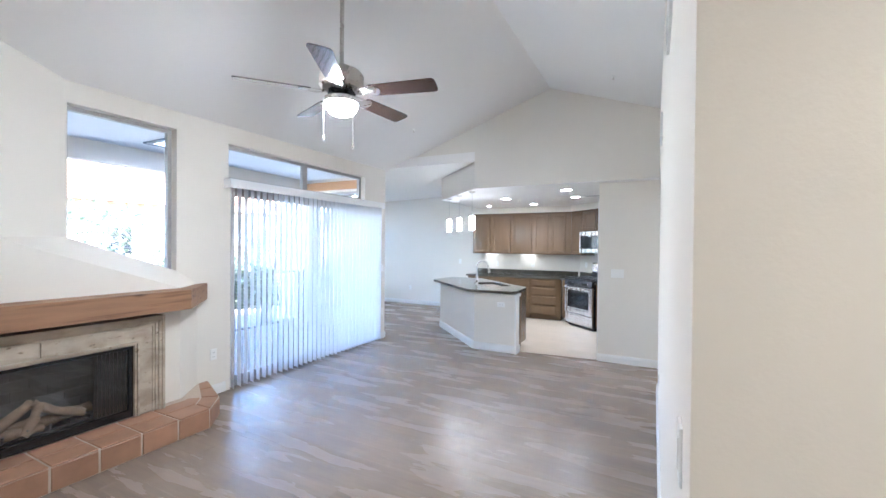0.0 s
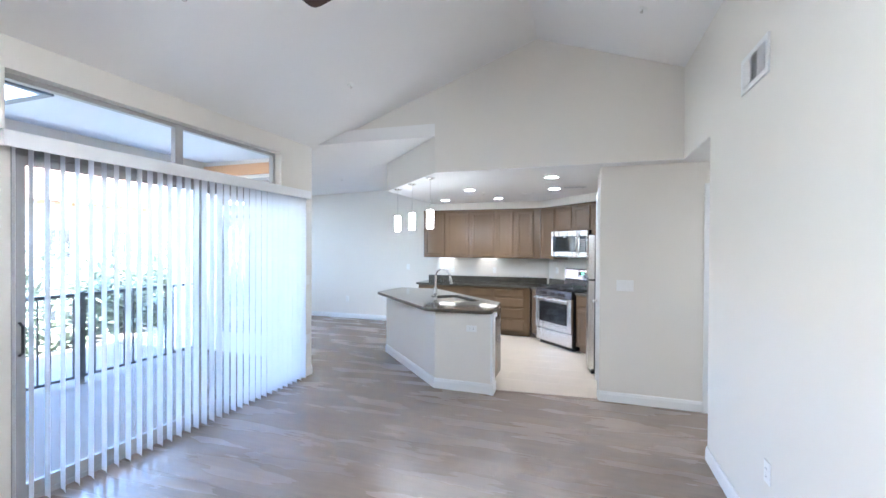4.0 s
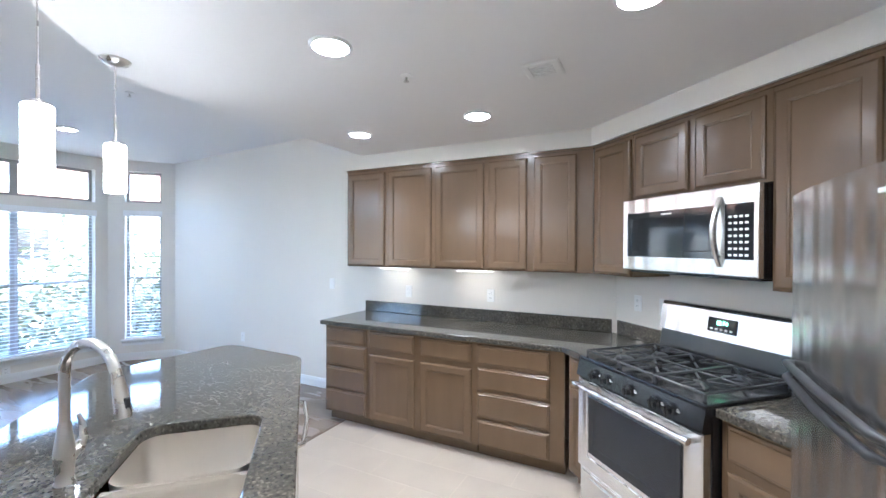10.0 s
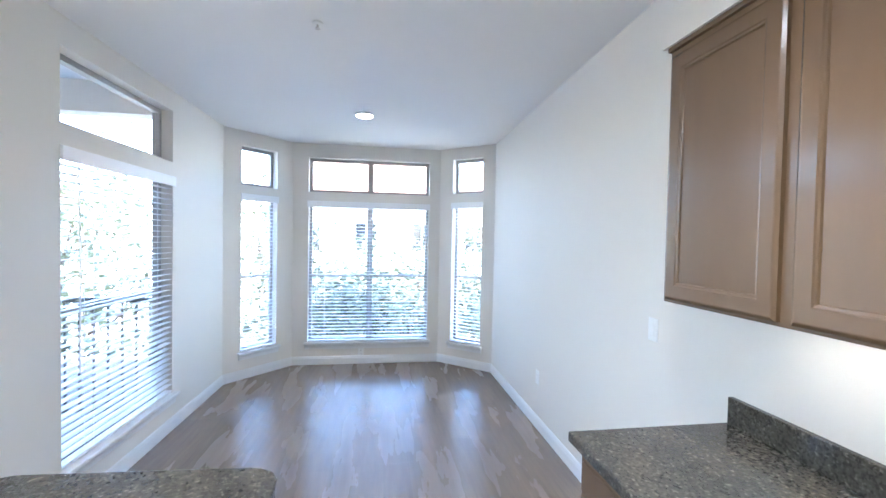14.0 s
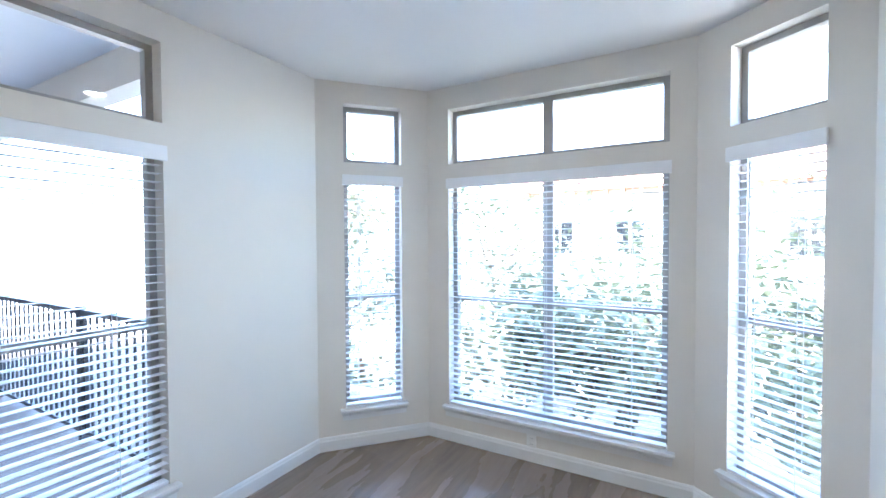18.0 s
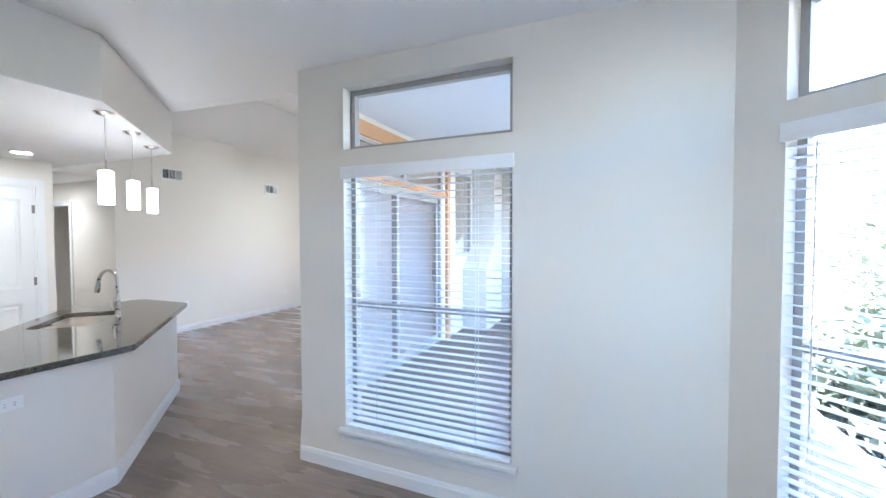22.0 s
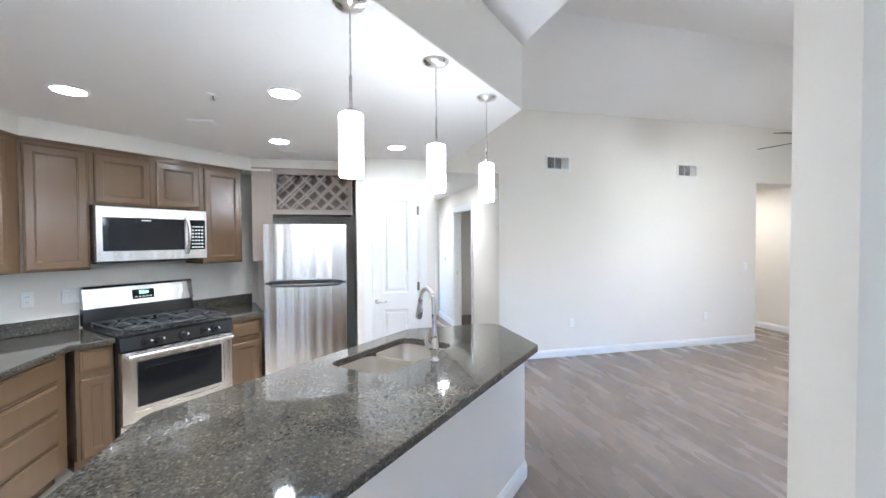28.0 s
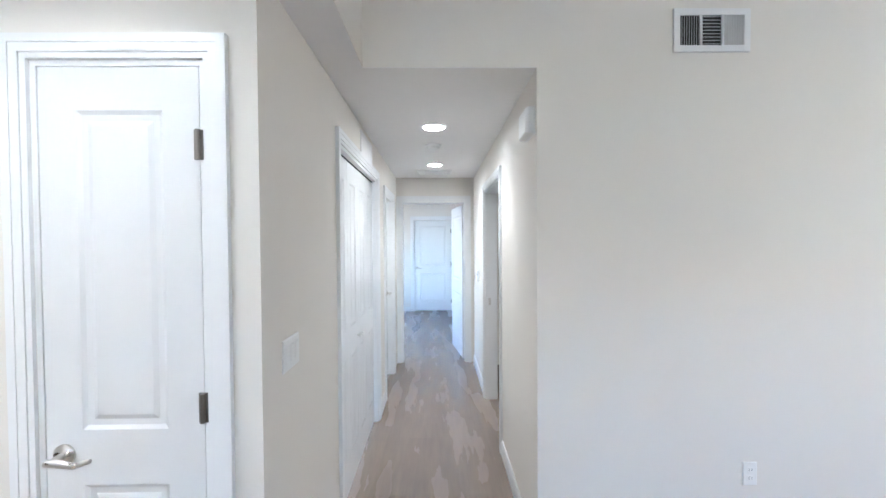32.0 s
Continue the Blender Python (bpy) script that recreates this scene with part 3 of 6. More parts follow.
def cabinet(name, m, w, d, z0, z1, doors, drawers, label, group, toe=0.0, crown=False):
    """A face-frame unit: x along its front, front at y 0, depth along +y."""
    c = thing(name, m, label, "cabinet", group)
    body = bmesh.new()
    box(body, 0.0, w, 0.0, d, z0 + toe, z1)
    if toe:
        box(body, 0.004, w - 0.004, 0.07, d - 0.01, z0 + 0.001, z0 + toe)
    part("body", body, WOOD, c)
    for a in doors:
        part("door", shaker(bmesh.new(), *a), WOOD, c)
    for a in drawers:
        part("drawer_front", slab_front(bmesh.new(), *a), WOOD, c)
    if crown:
        part("crown_strip", boxm(-0.004, w + 0.004, -0.014, d, z1, z1 + 0.018, bev=0.003), WOOD, c)
    return c


# upper run on the back wall
UF, UZ0, UZ1 = 8.70, 1.385, 2.292
G = "wall cabinets over the counter"
for x0, x1, doors in ((-3.90, -2.945, ((-3.88, -3.455), (-3.415, -2.965))), (-2.945, -2.09, ((-2.92, -2.475), (-2.435, -2.115))), (-2.09, -1.625, ((-2.06, -1.742),))):
    cabinet("wall_cabinet", pose(x0, UF, 0), x1 - x0, YB - UF - 0.006, UZ0, UZ1, [(a - x0, b - x0, UZ0 + 0.012, UZ1 - 0.025) for a, b in doors], [], "brown-stained maple wall cabinet with closed recessed-panel doors", G, crown=True)
# boxed-in soffit above the wall cabinets
sb_ = bmesh.new()
prism(sb_, [(x, y, 2.3115) for x, y in ((-3.925, YB - 0.001), (-3.925, 8.68), (-1.64, 8.68), (-0.446, 7.486), (-0.446, 7.30), (-0.001, 7.30), (-0.001, 7.518), (-1.492, YB - 0.001))], (0, 0, LOW - 2.3120))
box(sb_, -0.443, -0.001, 6.452, 7.2995, 2.3525, LOW - 0.0005)
structure("soffit_kitchen", sb_, PAINT, "smooth off-white soffit boxed in above the wall cabinets")
# upper run on the diagonal wall: s runs from the back-wall corner
DW = 7.52
UD, BD = 7.08, 6.62
S2 = math.sqrt(2)


def diag(c, s, z=0.0):
    """The place s along the diagonal line x + y = c, x to the right along the wall."""
    x, y = (c + s * S2) / 2, (c - s * S2) / 2
    return Matrix.Translation((x, y, z)) @ Matrix.Rotation(radians(-45), 4, "Z")


UDEP = (DW - UD) / S2 - 0.006
cabinet("wall_cabinet", diag(UD, -7.295), 0.373, UDEP, UZ0, UZ1, [(0.012, 0.362, UZ0 + 0.012, UZ1 - 0.025)], [], "brown-stained maple wall cabinet with one tall closed door", G, crown=True)
cabinet("wall_cabinet", diag(UD, -6.92), 0.83, UDEP, 1.875, UZ1, [(0.028, 0.405, 1.89, UZ1 - 0.025), (0.45, 0.802, 1.89, UZ1 - 0.025)], [], "short brown-stained maple cabinet above the microwave", G, crown=True)
cabinet("wall_cabinet", diag(UD, -6.088), 0.385, UDEP, UZ0, UZ1, [(0.012, 0.368, UZ0 + 0.012, UZ1 - 0.025)], [], "brown-stained maple wall cabinet with one tall closed door", G, crown=True)
# base run on the back wall
BF, BZ = 8.385, 0.872
GB = "base cabinets under the counter"


def base(x0, x1, doors, drawers, label):
    return cabinet("base_cabinet", pose(x0, BF, 0), x1 - x0, YB - BF - 0.006, 0.0, BZ, [(a - x0, b - x0, p, q) for a, b, p, q in doors], [(a - x0, b - x0, p, q) for a, b, p, q in drawers], label, GB, toe=0.095)


D4 = ((0.72, 0.852), (0.515, 0.705), (0.315, 0.50), (0.108, 0.30))
base(-3.88, -3.407, [], [(-3.865, -3.425, p, q) for p, q in D4], "brown-stained maple base unit with four closed drawers")
base(-3.407, -2.42, [(-3.388, -2.945, 0.108, 0.66), (-2.885, -2.445, 0.108, 0.66)], [(-3.388, -2.945, 0.705, 0.852), (-2.885, -2.445, 0.705, 0.852)], "brown-stained maple base unit with two doors and two drawers")
base(-2.42, -1.765, [], [(-2.397, -1.865, p, q) for p, q in ((0.705, 0.852), (0.52, 0.685), (0.315, 0.50), (0.108, 0.295))], "brown-stained maple base unit with four wide closed drawers")
BDEP = (DW - BD) / S2 - 0.01
cabinet("base_cabinet", diag(BD, -7.125), 0.214, BDEP, 0.0, BZ, [(0.02, 0.20, 0.108, 0.66)], [(0.02, 0.20, 0.705, 0.852)], "narrow brown-stained maple base unit beside the range", GB, toe=0.095)
cabinet("base_cabinet", diag(BD, -6.066), 0.341, BDEP, 0.0, BZ, [(0.03, 0.31, 0.108, 0.66)], [(0.03, 0.31, 0.705, 0.852)], "narrow brown-stained maple base unit between range and fridge", GB, toe=0.095)


def slab(bm, pts, z, t, hole=None, bev=0.006):
    """A counter slab of plan pts with its top at z, and an optional hole, with eased edges."""
    v = [bm.verts.new((x, y, z)) for x, y in pts]
    es = [bm.edges.new((v[i], v[(i + 1) % len(v)])) for i in range(len(v))]
    if hole:
        h = [bm.verts.new((x, y, z)) for x, y in hole]
        es += [bm.edges.new((h[i], h[(i + 1) % len(h)])) for i in range(len(h))]
    r = bmesh.ops.triangle_fill(bm, use_beauty=True, edges=es)
    faces = [g for g in r["geom"] if isinstance(g, bmesh.types.BMFace)]
    ex = bmesh.ops.extrude_face_region(bm, geom=faces)
    down = [g for g in ex["geom"] if isinstance(g, bmesh.types.BMVert)]
    bmesh.ops.translate(bm, verts=down, vec=(0, 0, -t))
    bmesh.ops.recalc_face_normals(bm, faces=bm.faces)
    if bev:
        rim = [e for e in bm.edges if len(e.link_faces) == 2 and all(abs(q.co.z - z) < 1e-5 for q in e.verts) and any(abs(f.normal.z) < 0.5 for f in e.link_faces)]
        bmesh.ops.bevel(bm, geom=rim, offset=bev, segments=2, affect="EDGES", profile=0.5)
    return bm


def dxy(c, s):
    return ((c + s * S2) / 2, (c - s * S2) / 2)


CZ = 0.91
ct = thing("worktop", pose(-2.6, 8.7, 0), "polished dark speckled granite worktop along the back wall", "worktop")
ct.matrix_world = Matrix.Identity(4)
pts = [(-3.915, YB - 0.004), (-3.915, 8.345), (BD - 0.05 - 8.345, 8.345), dxy(BD - 0.05, -6.910), dxy(DW - 0.01, -6.910), (DW - YB - 0.012, YB - 0.004)]
part("slab", slab(bmesh.new(), pts, CZ, 0.036), GRANITE, ct)
part("backsplash", boxm(-3.90, DW - YB - 0.03, YB - 0.026, YB - 0.003, CZ + 0.001, CZ + 0.105, bev=0.003), GRANITE, ct)
bs = boxm(0, 0.48, -0.024, -0.002, CZ + 0.001, CZ + 0.105, bev=0.003)
part("backsplash", bs, GRANITE, ct, m=diag(DW, -7.39))
ct2 = tagged(new("worktop"), "small polished dark granite worktop between range and fridge", "worktop")
s_end = -5.70
pts = [dxy(BD - 0.05, -6.068), dxy(BD - 0.05, s_end - 0.02), dxy(DW - 0.012, -5.36), dxy(DW - 0.012, -6.068)]
part("slab", slab(bmesh.new(), pts, CZ, 0.036), GRANITE, ct2)
part("backsplash", boxm(0, 0.66, -0.024, -0.002, CZ + 0.001, CZ + 0.105, bev=0.003), GRANITE, ct2, m=diag(DW, -6.068))

for x in (-3.45, -2.62):
    uc = thing("under_cabinet_light", pose(x, 8.86, UZ0), "slim lit light bar under the wall cabinets", "light", "under-cabinet lights")
    part("case", boxm(-0.17, 0.17, -0.03, 0.03, -0.018, -0.0005), PLASTIC, uc)
    part("lens", boxm(-0.16, 0.16, -0.022, 0.022, -0.022, -0.0182), UCL, uc, "glowing lens")

# ---- range ----
rg = thing("gas_range", diag(6.51, -6.906), "stainless steel gas range with black cooktop and grates", "stove")
RW, RD = 0.832, (DW - 6.51) / S2 - 0.03
part("body", boxm(0.0, RW, 0.03, RD, 0.06, 0.905, bev=0.004), BLACK, rg, "black enamel body")
part("foot_rail", boxm(0.03, RW - 0.03, 0.06, RD - 0.03, 0.0, 0.06), BLACK, rg)
part("drawer", slab_front(bmesh.new(), 0.004, RW - 0.004, 0.065, 0.265, 0.03, 0.035), STEEL, rg, "brushed steel storage drawer")
part("drawer_lip", boxm(0.10, RW - 0.10, -0.012, 0.0, 0.205, 0.228, bev=0.004), STEEL, rg)
dr = part("oven_door", rings(bmesh.new(), 0.004, RW - 0.004, 0.275, 0.80, [(0, 0.03), (0, -0.012), (0.006, -0.018), (0.0755, -0.018), (0.08, -0.012)]), STEEL, rg, "brushed steel oven door")
part("window", rings(bmesh.new(), 0.105, RW - 0.105, 0.385, 0.715, [(0, -0.0125), (0, -0.0215), (0.004, -0.0235), (0.05, -0.0235), (0.052, -0.022)]), DKGLASS, dr, "dark oven window")
hb = bmesh.new()
tube(hb, [(0.03, -0.065, 0.768), (RW - 0.03, -0.065, 0.768)], 0.0155, 14)
for x in (0.05, RW - 0.05):
    box(hb, x - 0.014, x + 0.014, -0.065, -0.016, 0.755, 0.781)
part("handle", hb, STEEL, dr, "brushed steel bar handle", smooth=True)
for k in range(6):
    part("vent_slot", boxm(0.10 + k * 0.11, 0.17 + k * 0.11, -0.0195, -0.0175, 0.787, 0.792), DARKSLOT, dr)
cp = bmesh.new()
prism(cp, [(0.0, 0.03, 0.805), (0.0, -0.026, 0.812), (0.0, -0.006, 0.905), (0.0, 0.03, 0.915)], (RW, 0, 0))
part("control_panel", cp, BLACK, rg, "glossy black sloping control panel")
for x in (0.16, 0.245, 0.42, 0.585, 0.67):
    k = bmesh.new()
    lathe(k, [(0.028, 0), (0.028, 0.008), (0.021, 0.012), (0.019, 0.034), (0.012, 0.036)], 18)
    box(k, -0.004, 0.004, -0.019, 0.019, 0.034, 0.041)
    part("knob", k, BLACK, rg, "black burner knob", m=Matrix.Translation((x, -0.018, 0.856)) @ Matrix.Rotation(radians(102), 4, "X"), smooth=True)
    mk = bmesh.new()
    box(mk, x + 0.034, x + 0.050, -0.0205, -0.0195, 0.852, 0.8555)
    box(mk, x + 0.034, x + 0.043, -0.0205, -0.0195, 0.860, 0.8635)
    part("marking", mk, PLASTIC, rg, "white printed marks")
part("cooktop", boxm(-0.002, RW + 0.002, -0.006, RD - 0.05, 0.905, 0.925, bev=0.006), BLACK, rg, "black enamel cooktop")
for bx, by, br in ((0.19, 0.16, 0.05), (0.64, 0.16, 0.045), (0.19, 0.42, 0.04), (0.64, 0.42, 0.05), (0.415, 0.29, 0.05)):
    part("burner", lathe(bmesh.new(), [(br + 0.012, 0), (br + 0.012, 0.006), (br, 0.008), (br, 0.018), (br * 0.8, 0.024), (0.01, 0.025)], 20, (bx, by, 0.925)), IRON, rg, smooth=True)
for gx0, gx1 in ((0.03, 0.29), (0.30, 0.53), (0.54, 0.80)):
    g = bmesh.new()
    y0, y1, zt = 0.03, 0.55, 0.963
    for a, b in (((gx0, y0), (gx1, y0)), ((gx0, y1), (gx1, y1)), ((gx0, y0), (gx0, y1)), ((gx1, y0), (gx1, y1)), ((gx0, (y0 + y1) / 2), (gx1, (y0 + y1) / 2))):
        tube(g, [(*a, zt - 0.006), (*b, zt - 0.006)], 0.0065, 6)
    mx = (gx0 + gx1) / 2
    for cy in (0.16, 0.42):
        for ang in range(45, 405, 90):
            ca, sa = math.cos(radians(ang)), math.sin(radians(ang))
            tube(g, [(mx + ca * 0.03, cy + sa * 0.03, zt - 0.004), (mx + ca * 0.14, cy + sa * 0.125, zt - 0.004)], 0.0058, 6)
        tube(g, [(mx, cy - 0.13, zt - 0.005), (mx, cy - 0.035, zt - 0.004)], 0.0058, 6)
        tube(g, [(mx, cy + 0.035, zt - 0.004), (mx, cy + 0.13, zt - 0.005)], 0.0058, 6)
    for fx in (gx0, gx1):
        for fy in (y0, y1):
            tube(g, [(fx, fy, 0.9255), (fx, fy, zt - 0.006)], 0.007, 6)
    part("grate", g, IRON, rg, "cast iron grate", smooth=True)
bg = bmesh.new()
prism(bg, [(0, RD - 0.075, 0.925), (0, RD - 0.055, 1.06), (0, RD, 1.06), (0, RD, 0.925)], (RW, 0, 0))
part("back_riser", bg, BLACK, rg)
bg = bmesh.new()
prism(bg, [(0, RD - 0.075, 1.06), (0, RD - 0.05, 1.215), (0, RD - 0.035, 1.235), (0, RD, 1.235), (0, RD, 1.06)], (RW, 0, 0))
part("backguard", bg, STEEL, rg, "brushed steel backguard with clock")
ck = rings(bmesh.new(), 0.335, 0.50, -0.04, 0.04, [(0, 0.004), (0, -0.002), (0.003, -0.003)])
ck = part("clock_panel", ck, DKGLASS, rg, "dark clock display", m=Matrix.Translation((0, RD - 0.0655, 1.142)) @ Matrix.Rotation(radians(-9), 4, "X"))
GREEN = material("clock_digits", (0.2, 0.9, 0.35), 0.5, emit=1.5)


def lettering(name, body, size, m, mat, parent):
    cu = bpy.data.curves.new(name, "FONT")
    cu.body, cu.size, cu.align_x, cu.align_y, cu.extrude = body, size, "CENTER", "CENTER", 0.0005
    ob = new(name, cu)
    ob.data.materials.append(mat)
    ob.parent = parent
    ob.matrix_local = m
    return ob


lettering("digits", "12:14", 0.03, Matrix.Translation((0.418, -0.004, 0.012)) @ Matrix.Rotation(radians(90), 4, "X"), GREEN, ck)
kb = bmesh.new()
for i in range(5):
    box(kb, 0.352 + i * 0.028, 0.368 + i * 0.028, -0.0036, -0.0028, -0.027, -0.018)
part("button_row", kb, PLASTIC, ck)

# ---- microwave ----
mw = thing("microwave", diag(6.985, -6.918), "stainless steel over-range microwave with a bar handle", "microwave")
MW, MD, M0, M1 = 0.825, (DW - 6.985) / S2 - 0.012, 1.437, 1.868
part("case", boxm(0, MW, 0.02, MD, M0, M1, bev=0.004), BLACK, mw, "black case")
md = part("door", rings(bmesh.new(), 0.002, MW - 0.002, M0 + 0.004, M1 - 0.002, [(0, 0.02), (0, -0.012), (0.005, -0.016)]), STEEL, mw, "brushed steel door")
part("window", rings(bmesh.new(), 0.045, 0.625, M0 + 0.085, M1 - 0.085, [(0, -0.0165), (0, -0.019), (0.003, -0.0195), (0.035, -0.0195), (0.037, -0.0185)]), DKGLASS, md, "dark door window")
kp = part("keypad", rings(bmesh.new(), 0.672, MW - 0.022, M0 + 0.085, M1 - 0.085, [(0, -0.0165), (0, -0.019), (0.003, -0.0195)]), DKGLASS, mw, "black keypad")
kb = bmesh.new()
for r in range(7):
    for c in range(4):
        box(kb, 0.690 + c * 0.026, 0.706 + c * 0.026, -0.0203, -0.0196, M0 + 0.10 + r * 0.030, M0 + 0.111 + r * 0.030)
part("key_marks", kb, PLASTIC, kp)
hb = bmesh.new()
hp = [(0.648, -0.018 - 0.05 * math.sin(math.pi * k / 12), M0 + 0.05 + (M1 - M0 - 0.10) * k / 12) for k in range(13)]
tube(hb, hp, [0.011] + [0.0145] * 11 + [0.011], 12)
part("handle", hb, STEEL, md, "curved steel handle", smooth=True)
part("name_bar", boxm(0.30, 0.37, -0.0205, -0.0196, M1 - 0.108, M1 - 0.100), PLASTIC, md)
part("underside", boxm(0.02, MW - 0.02, 0.03, MD - 0.02, M0 - 0.012, M0), BLACK, mw)

# ---- fridge ----
fg = thing("refrigerator", pose(-0.845, 7.316, 0) @ Matrix.Rotation(radians(-90), 4, "Z"), "stainless steel top-freezer refrigerator with dark sides", "refrigerator")
FW, FD, FZ = 0.762, 0.72, 1.752
part("body", boxm(0.004, FW - 0.004, 0.097, FD, 0.03, FZ - 0.012, bev=0.006), FSIDE, fg, "dark grey textured sides")
part("base_grille", boxm(0.02, FW - 0.02, 0.06, 0.12, 0.0, 0.06), BLACK, fg)
for nm, z0, z1 in (("freezer_door", 1.198, FZ), ("fridge_door", 0.062, 1.178)):
    d = bmesh.new()
    n = 14
    front = [(FW * k / n, 0.0 + 0.022 * (2 * k / n - 1) ** 2) for k in range(n + 1)]
    pts = [(x, y, z0) for x, y in front] + [(FW, 0.092, z0), (0, 0.092, z0)]
    prism(d, pts, (0, 0, z1 - z0))
    part(nm, d, STEEL, fg, "brushed steel door", smooth=True)
part("door_gap", boxm(0.01, FW - 0.01, 0.03, 0.096, 1.178, 1.198), BLACK, fg)
for z, sgn in ((1.2, 1), (1.176, -1)):
    hh = bmesh.new()
    tube(hh, [(0.05, 0.016, z + sgn * 0.004), (0.10, -0.016, z + sgn * 0.010), (0.40, -0.026, z + sgn * 0.014), (0.665, -0.016, z + sgn * 0.010), (0.715, 0.016, z + sgn * 0.004)], [0.006, 0.011, 0.012, 0.011, 0.006], 10)
    part("handle", hh, RAIL, fg, "dark full-width pull", smooth=True)
part("badge", boxm(0.62, 0.70, 0.0075, 0.0125, FZ - 0.062, FZ - 0.052), PLASTIC, fg)
hg = bmesh.new()
lathe(hg, [(0.012, 0), (0.012, 0.016), (0.004, 0.02)], 12, (FW - 0.035, 0.05, FZ - 0.002))
box(hg, FW - 0.055, FW - 0.015, 0.04, 0.14, FZ - 0.012, FZ + 0.008)
part("hinge_cover", hg, FSIDE, fg)

# ---- wine rack over the fridge ----
wr = thing("wine_rack", pose(-0.44, 7.285, 0) @ Matrix.Rotation(radians(-90), 4, "Z"), "greyed maple lattice wine rack above the refrigerator", "wine rack")
WW, Z0, Z1 = 0.795, 1.87, 2.33
fb = bmesh.new()
box(fb, 0, WW, 0, 0.02, Z1 - 0.045, Z1)
box(fb, 0, WW, 0, 0.02, Z0, Z0 + 0.05)
box(fb, 0, 0.035, 0, 0.02, Z0 + 0.05, Z1 - 0.045)
box(fb, WW - 0.035, WW, 0, 0.02, Z0 + 0.05, Z1 - 0.045)
part("face_frame", fb, RACKW, wr)
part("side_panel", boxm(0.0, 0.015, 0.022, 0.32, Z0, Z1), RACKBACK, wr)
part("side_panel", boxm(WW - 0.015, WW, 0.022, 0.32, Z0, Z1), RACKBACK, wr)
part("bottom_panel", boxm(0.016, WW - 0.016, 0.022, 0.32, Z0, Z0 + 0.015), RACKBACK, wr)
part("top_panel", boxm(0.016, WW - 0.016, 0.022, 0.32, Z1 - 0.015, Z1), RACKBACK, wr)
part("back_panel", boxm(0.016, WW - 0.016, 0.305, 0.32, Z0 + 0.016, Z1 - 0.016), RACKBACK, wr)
part("crown_strip", boxm(-0.20, WW + 0.0, -0.012, 0.02, Z1 + 0.001, Z1 + 0.02, bev=0.003), RACKW, wr)
lx0, lx1, lz0, lz1 = 0.037, WW - 0.037, Z0 + 0.052, Z1 - 0.047
for lay, yy in ((1, 0.004), (-1, 0.013), (1, 0.225), (-1, 0.234)):
    for k in range(-4, 9):
        xa = lx0 + k * 0.155 - 0.03
        h = lz1 - lz0
        p0, p1 = (Vector((xa, 0, lz0)), Vector((xa + h, 0, lz1)))
        a0, a1 = max(0.0, (lx0 - xa) / h), min(1.0, (lx1 - xa) / h)
        if a1 - a0 < 0.05:
            continue
        q0, q1 = p0.lerp(p1, a0), p0.lerp(p1, a1)
        if lay < 0:
            q0.x, q1.x = lx0 + lx1 - q0.x, lx0 + lx1 - q1.x
        d = (q1 - q0).normalized()
        nn = Vector((-d.z, 0, d.x)) * 0.0095
        b = bmesh.new()
        prism(b, [q0 + nn + Vector((0, yy, 0)), q0 - nn + Vector((0, yy, 0)), q1 - nn + Vector((0, yy, 0)), q1 + nn + Vector((0, yy, 0))], (0, 0.008, 0))
        part("slat", b, RACKW, wr)
fp = thing("filler_panel", pose(-0.44, 7.285, 0) @ Matrix.Rotation(radians(-90), 4, "Z"), "grey-brown maple filler panel beside the wine rack", "panel")
part("board", boxm(-0.20, -0.004, 0.002, 0.022, UZ0, Z1), RACKW, fp)
part("return_board", boxm(-0.024, -0.004, 0.023, 0.40, Z0, Z1), RACKW, fp)

# ---- island ----
isl = thing("island_wall", Matrix.Identity(4), "white-painted half wall of the kitchen island with skirting", "island")
tagged(isl, kind="structure")
PW = [(-1.835, 5.42), (-2.475, 5.42), (-3.71, 6.675), (-3.71, 7.355)]
inner = [(-3.59, 7.355), (-3.59, 6.725), (-2.425, 5.54), (-1.835, 5.54)]
part("half_wall", prism(bmesh.new(), [(x, y, 0.0) for x, y in PW + inner], (0, 0, 0.872)), PAINT, isl, "smooth pale painted half wall")
sk = bmesh.new()
for a, b in ((PW[1], PW[0]), (PW[2], PW[1]), (PW[3], PW[2])):
    baseboard(sk, a, b, 0.115, 0.016)
part("skirting", sk, TRIM, isl, "white moulded skirting")
es = bmesh.new()
box(es, -1.834, -1.812, 5.405, 5.555, 0.0, 0.872)
box(es, -1.834, -1.800, 5.39, 5.57, 0.0, 0.11)
box(es, -1.834, -1.795, 5.385, 5.575, 0.83, 0.872)
part("end_cap", es, TRIM, isl, "white end trim")
IC = 4.185


ipt = [(-1.838, 5.545), (-1.838, IC + 1.838), (IC - 7.335, 7.335), (-3.585, 7.335), (-3.585, 6.735), (-2.42, 5.545)]
ib = thing("island_cabinet", Matrix.Identity(4), "brown-stained maple island base cabinet under the granite", "cabinet", GB)
rim = bmesh.new()
for a, b in zip(ipt, ipt[1:] + ipt[:1]):
    va, vb = Vector((*a, 0.095)), Vector((*b, 0.095))
    d = (vb - va).normalized()
    nrm = Vector((d.y, -d.x, 0)) * -0.02
    prism(rim, [va, vb, vb + nrm, va + nrm], (0, 0, 0.775))
part("body", rim, WOOD, ib)
toe = [(-1.90, 5.56), (-1.90, IC - 0.11 + 1.90), (IC - 0.11 - 7.30, 7.30), (-3.58, 7.30), (-3.58, 6.75), (-2.42, 5.56)]
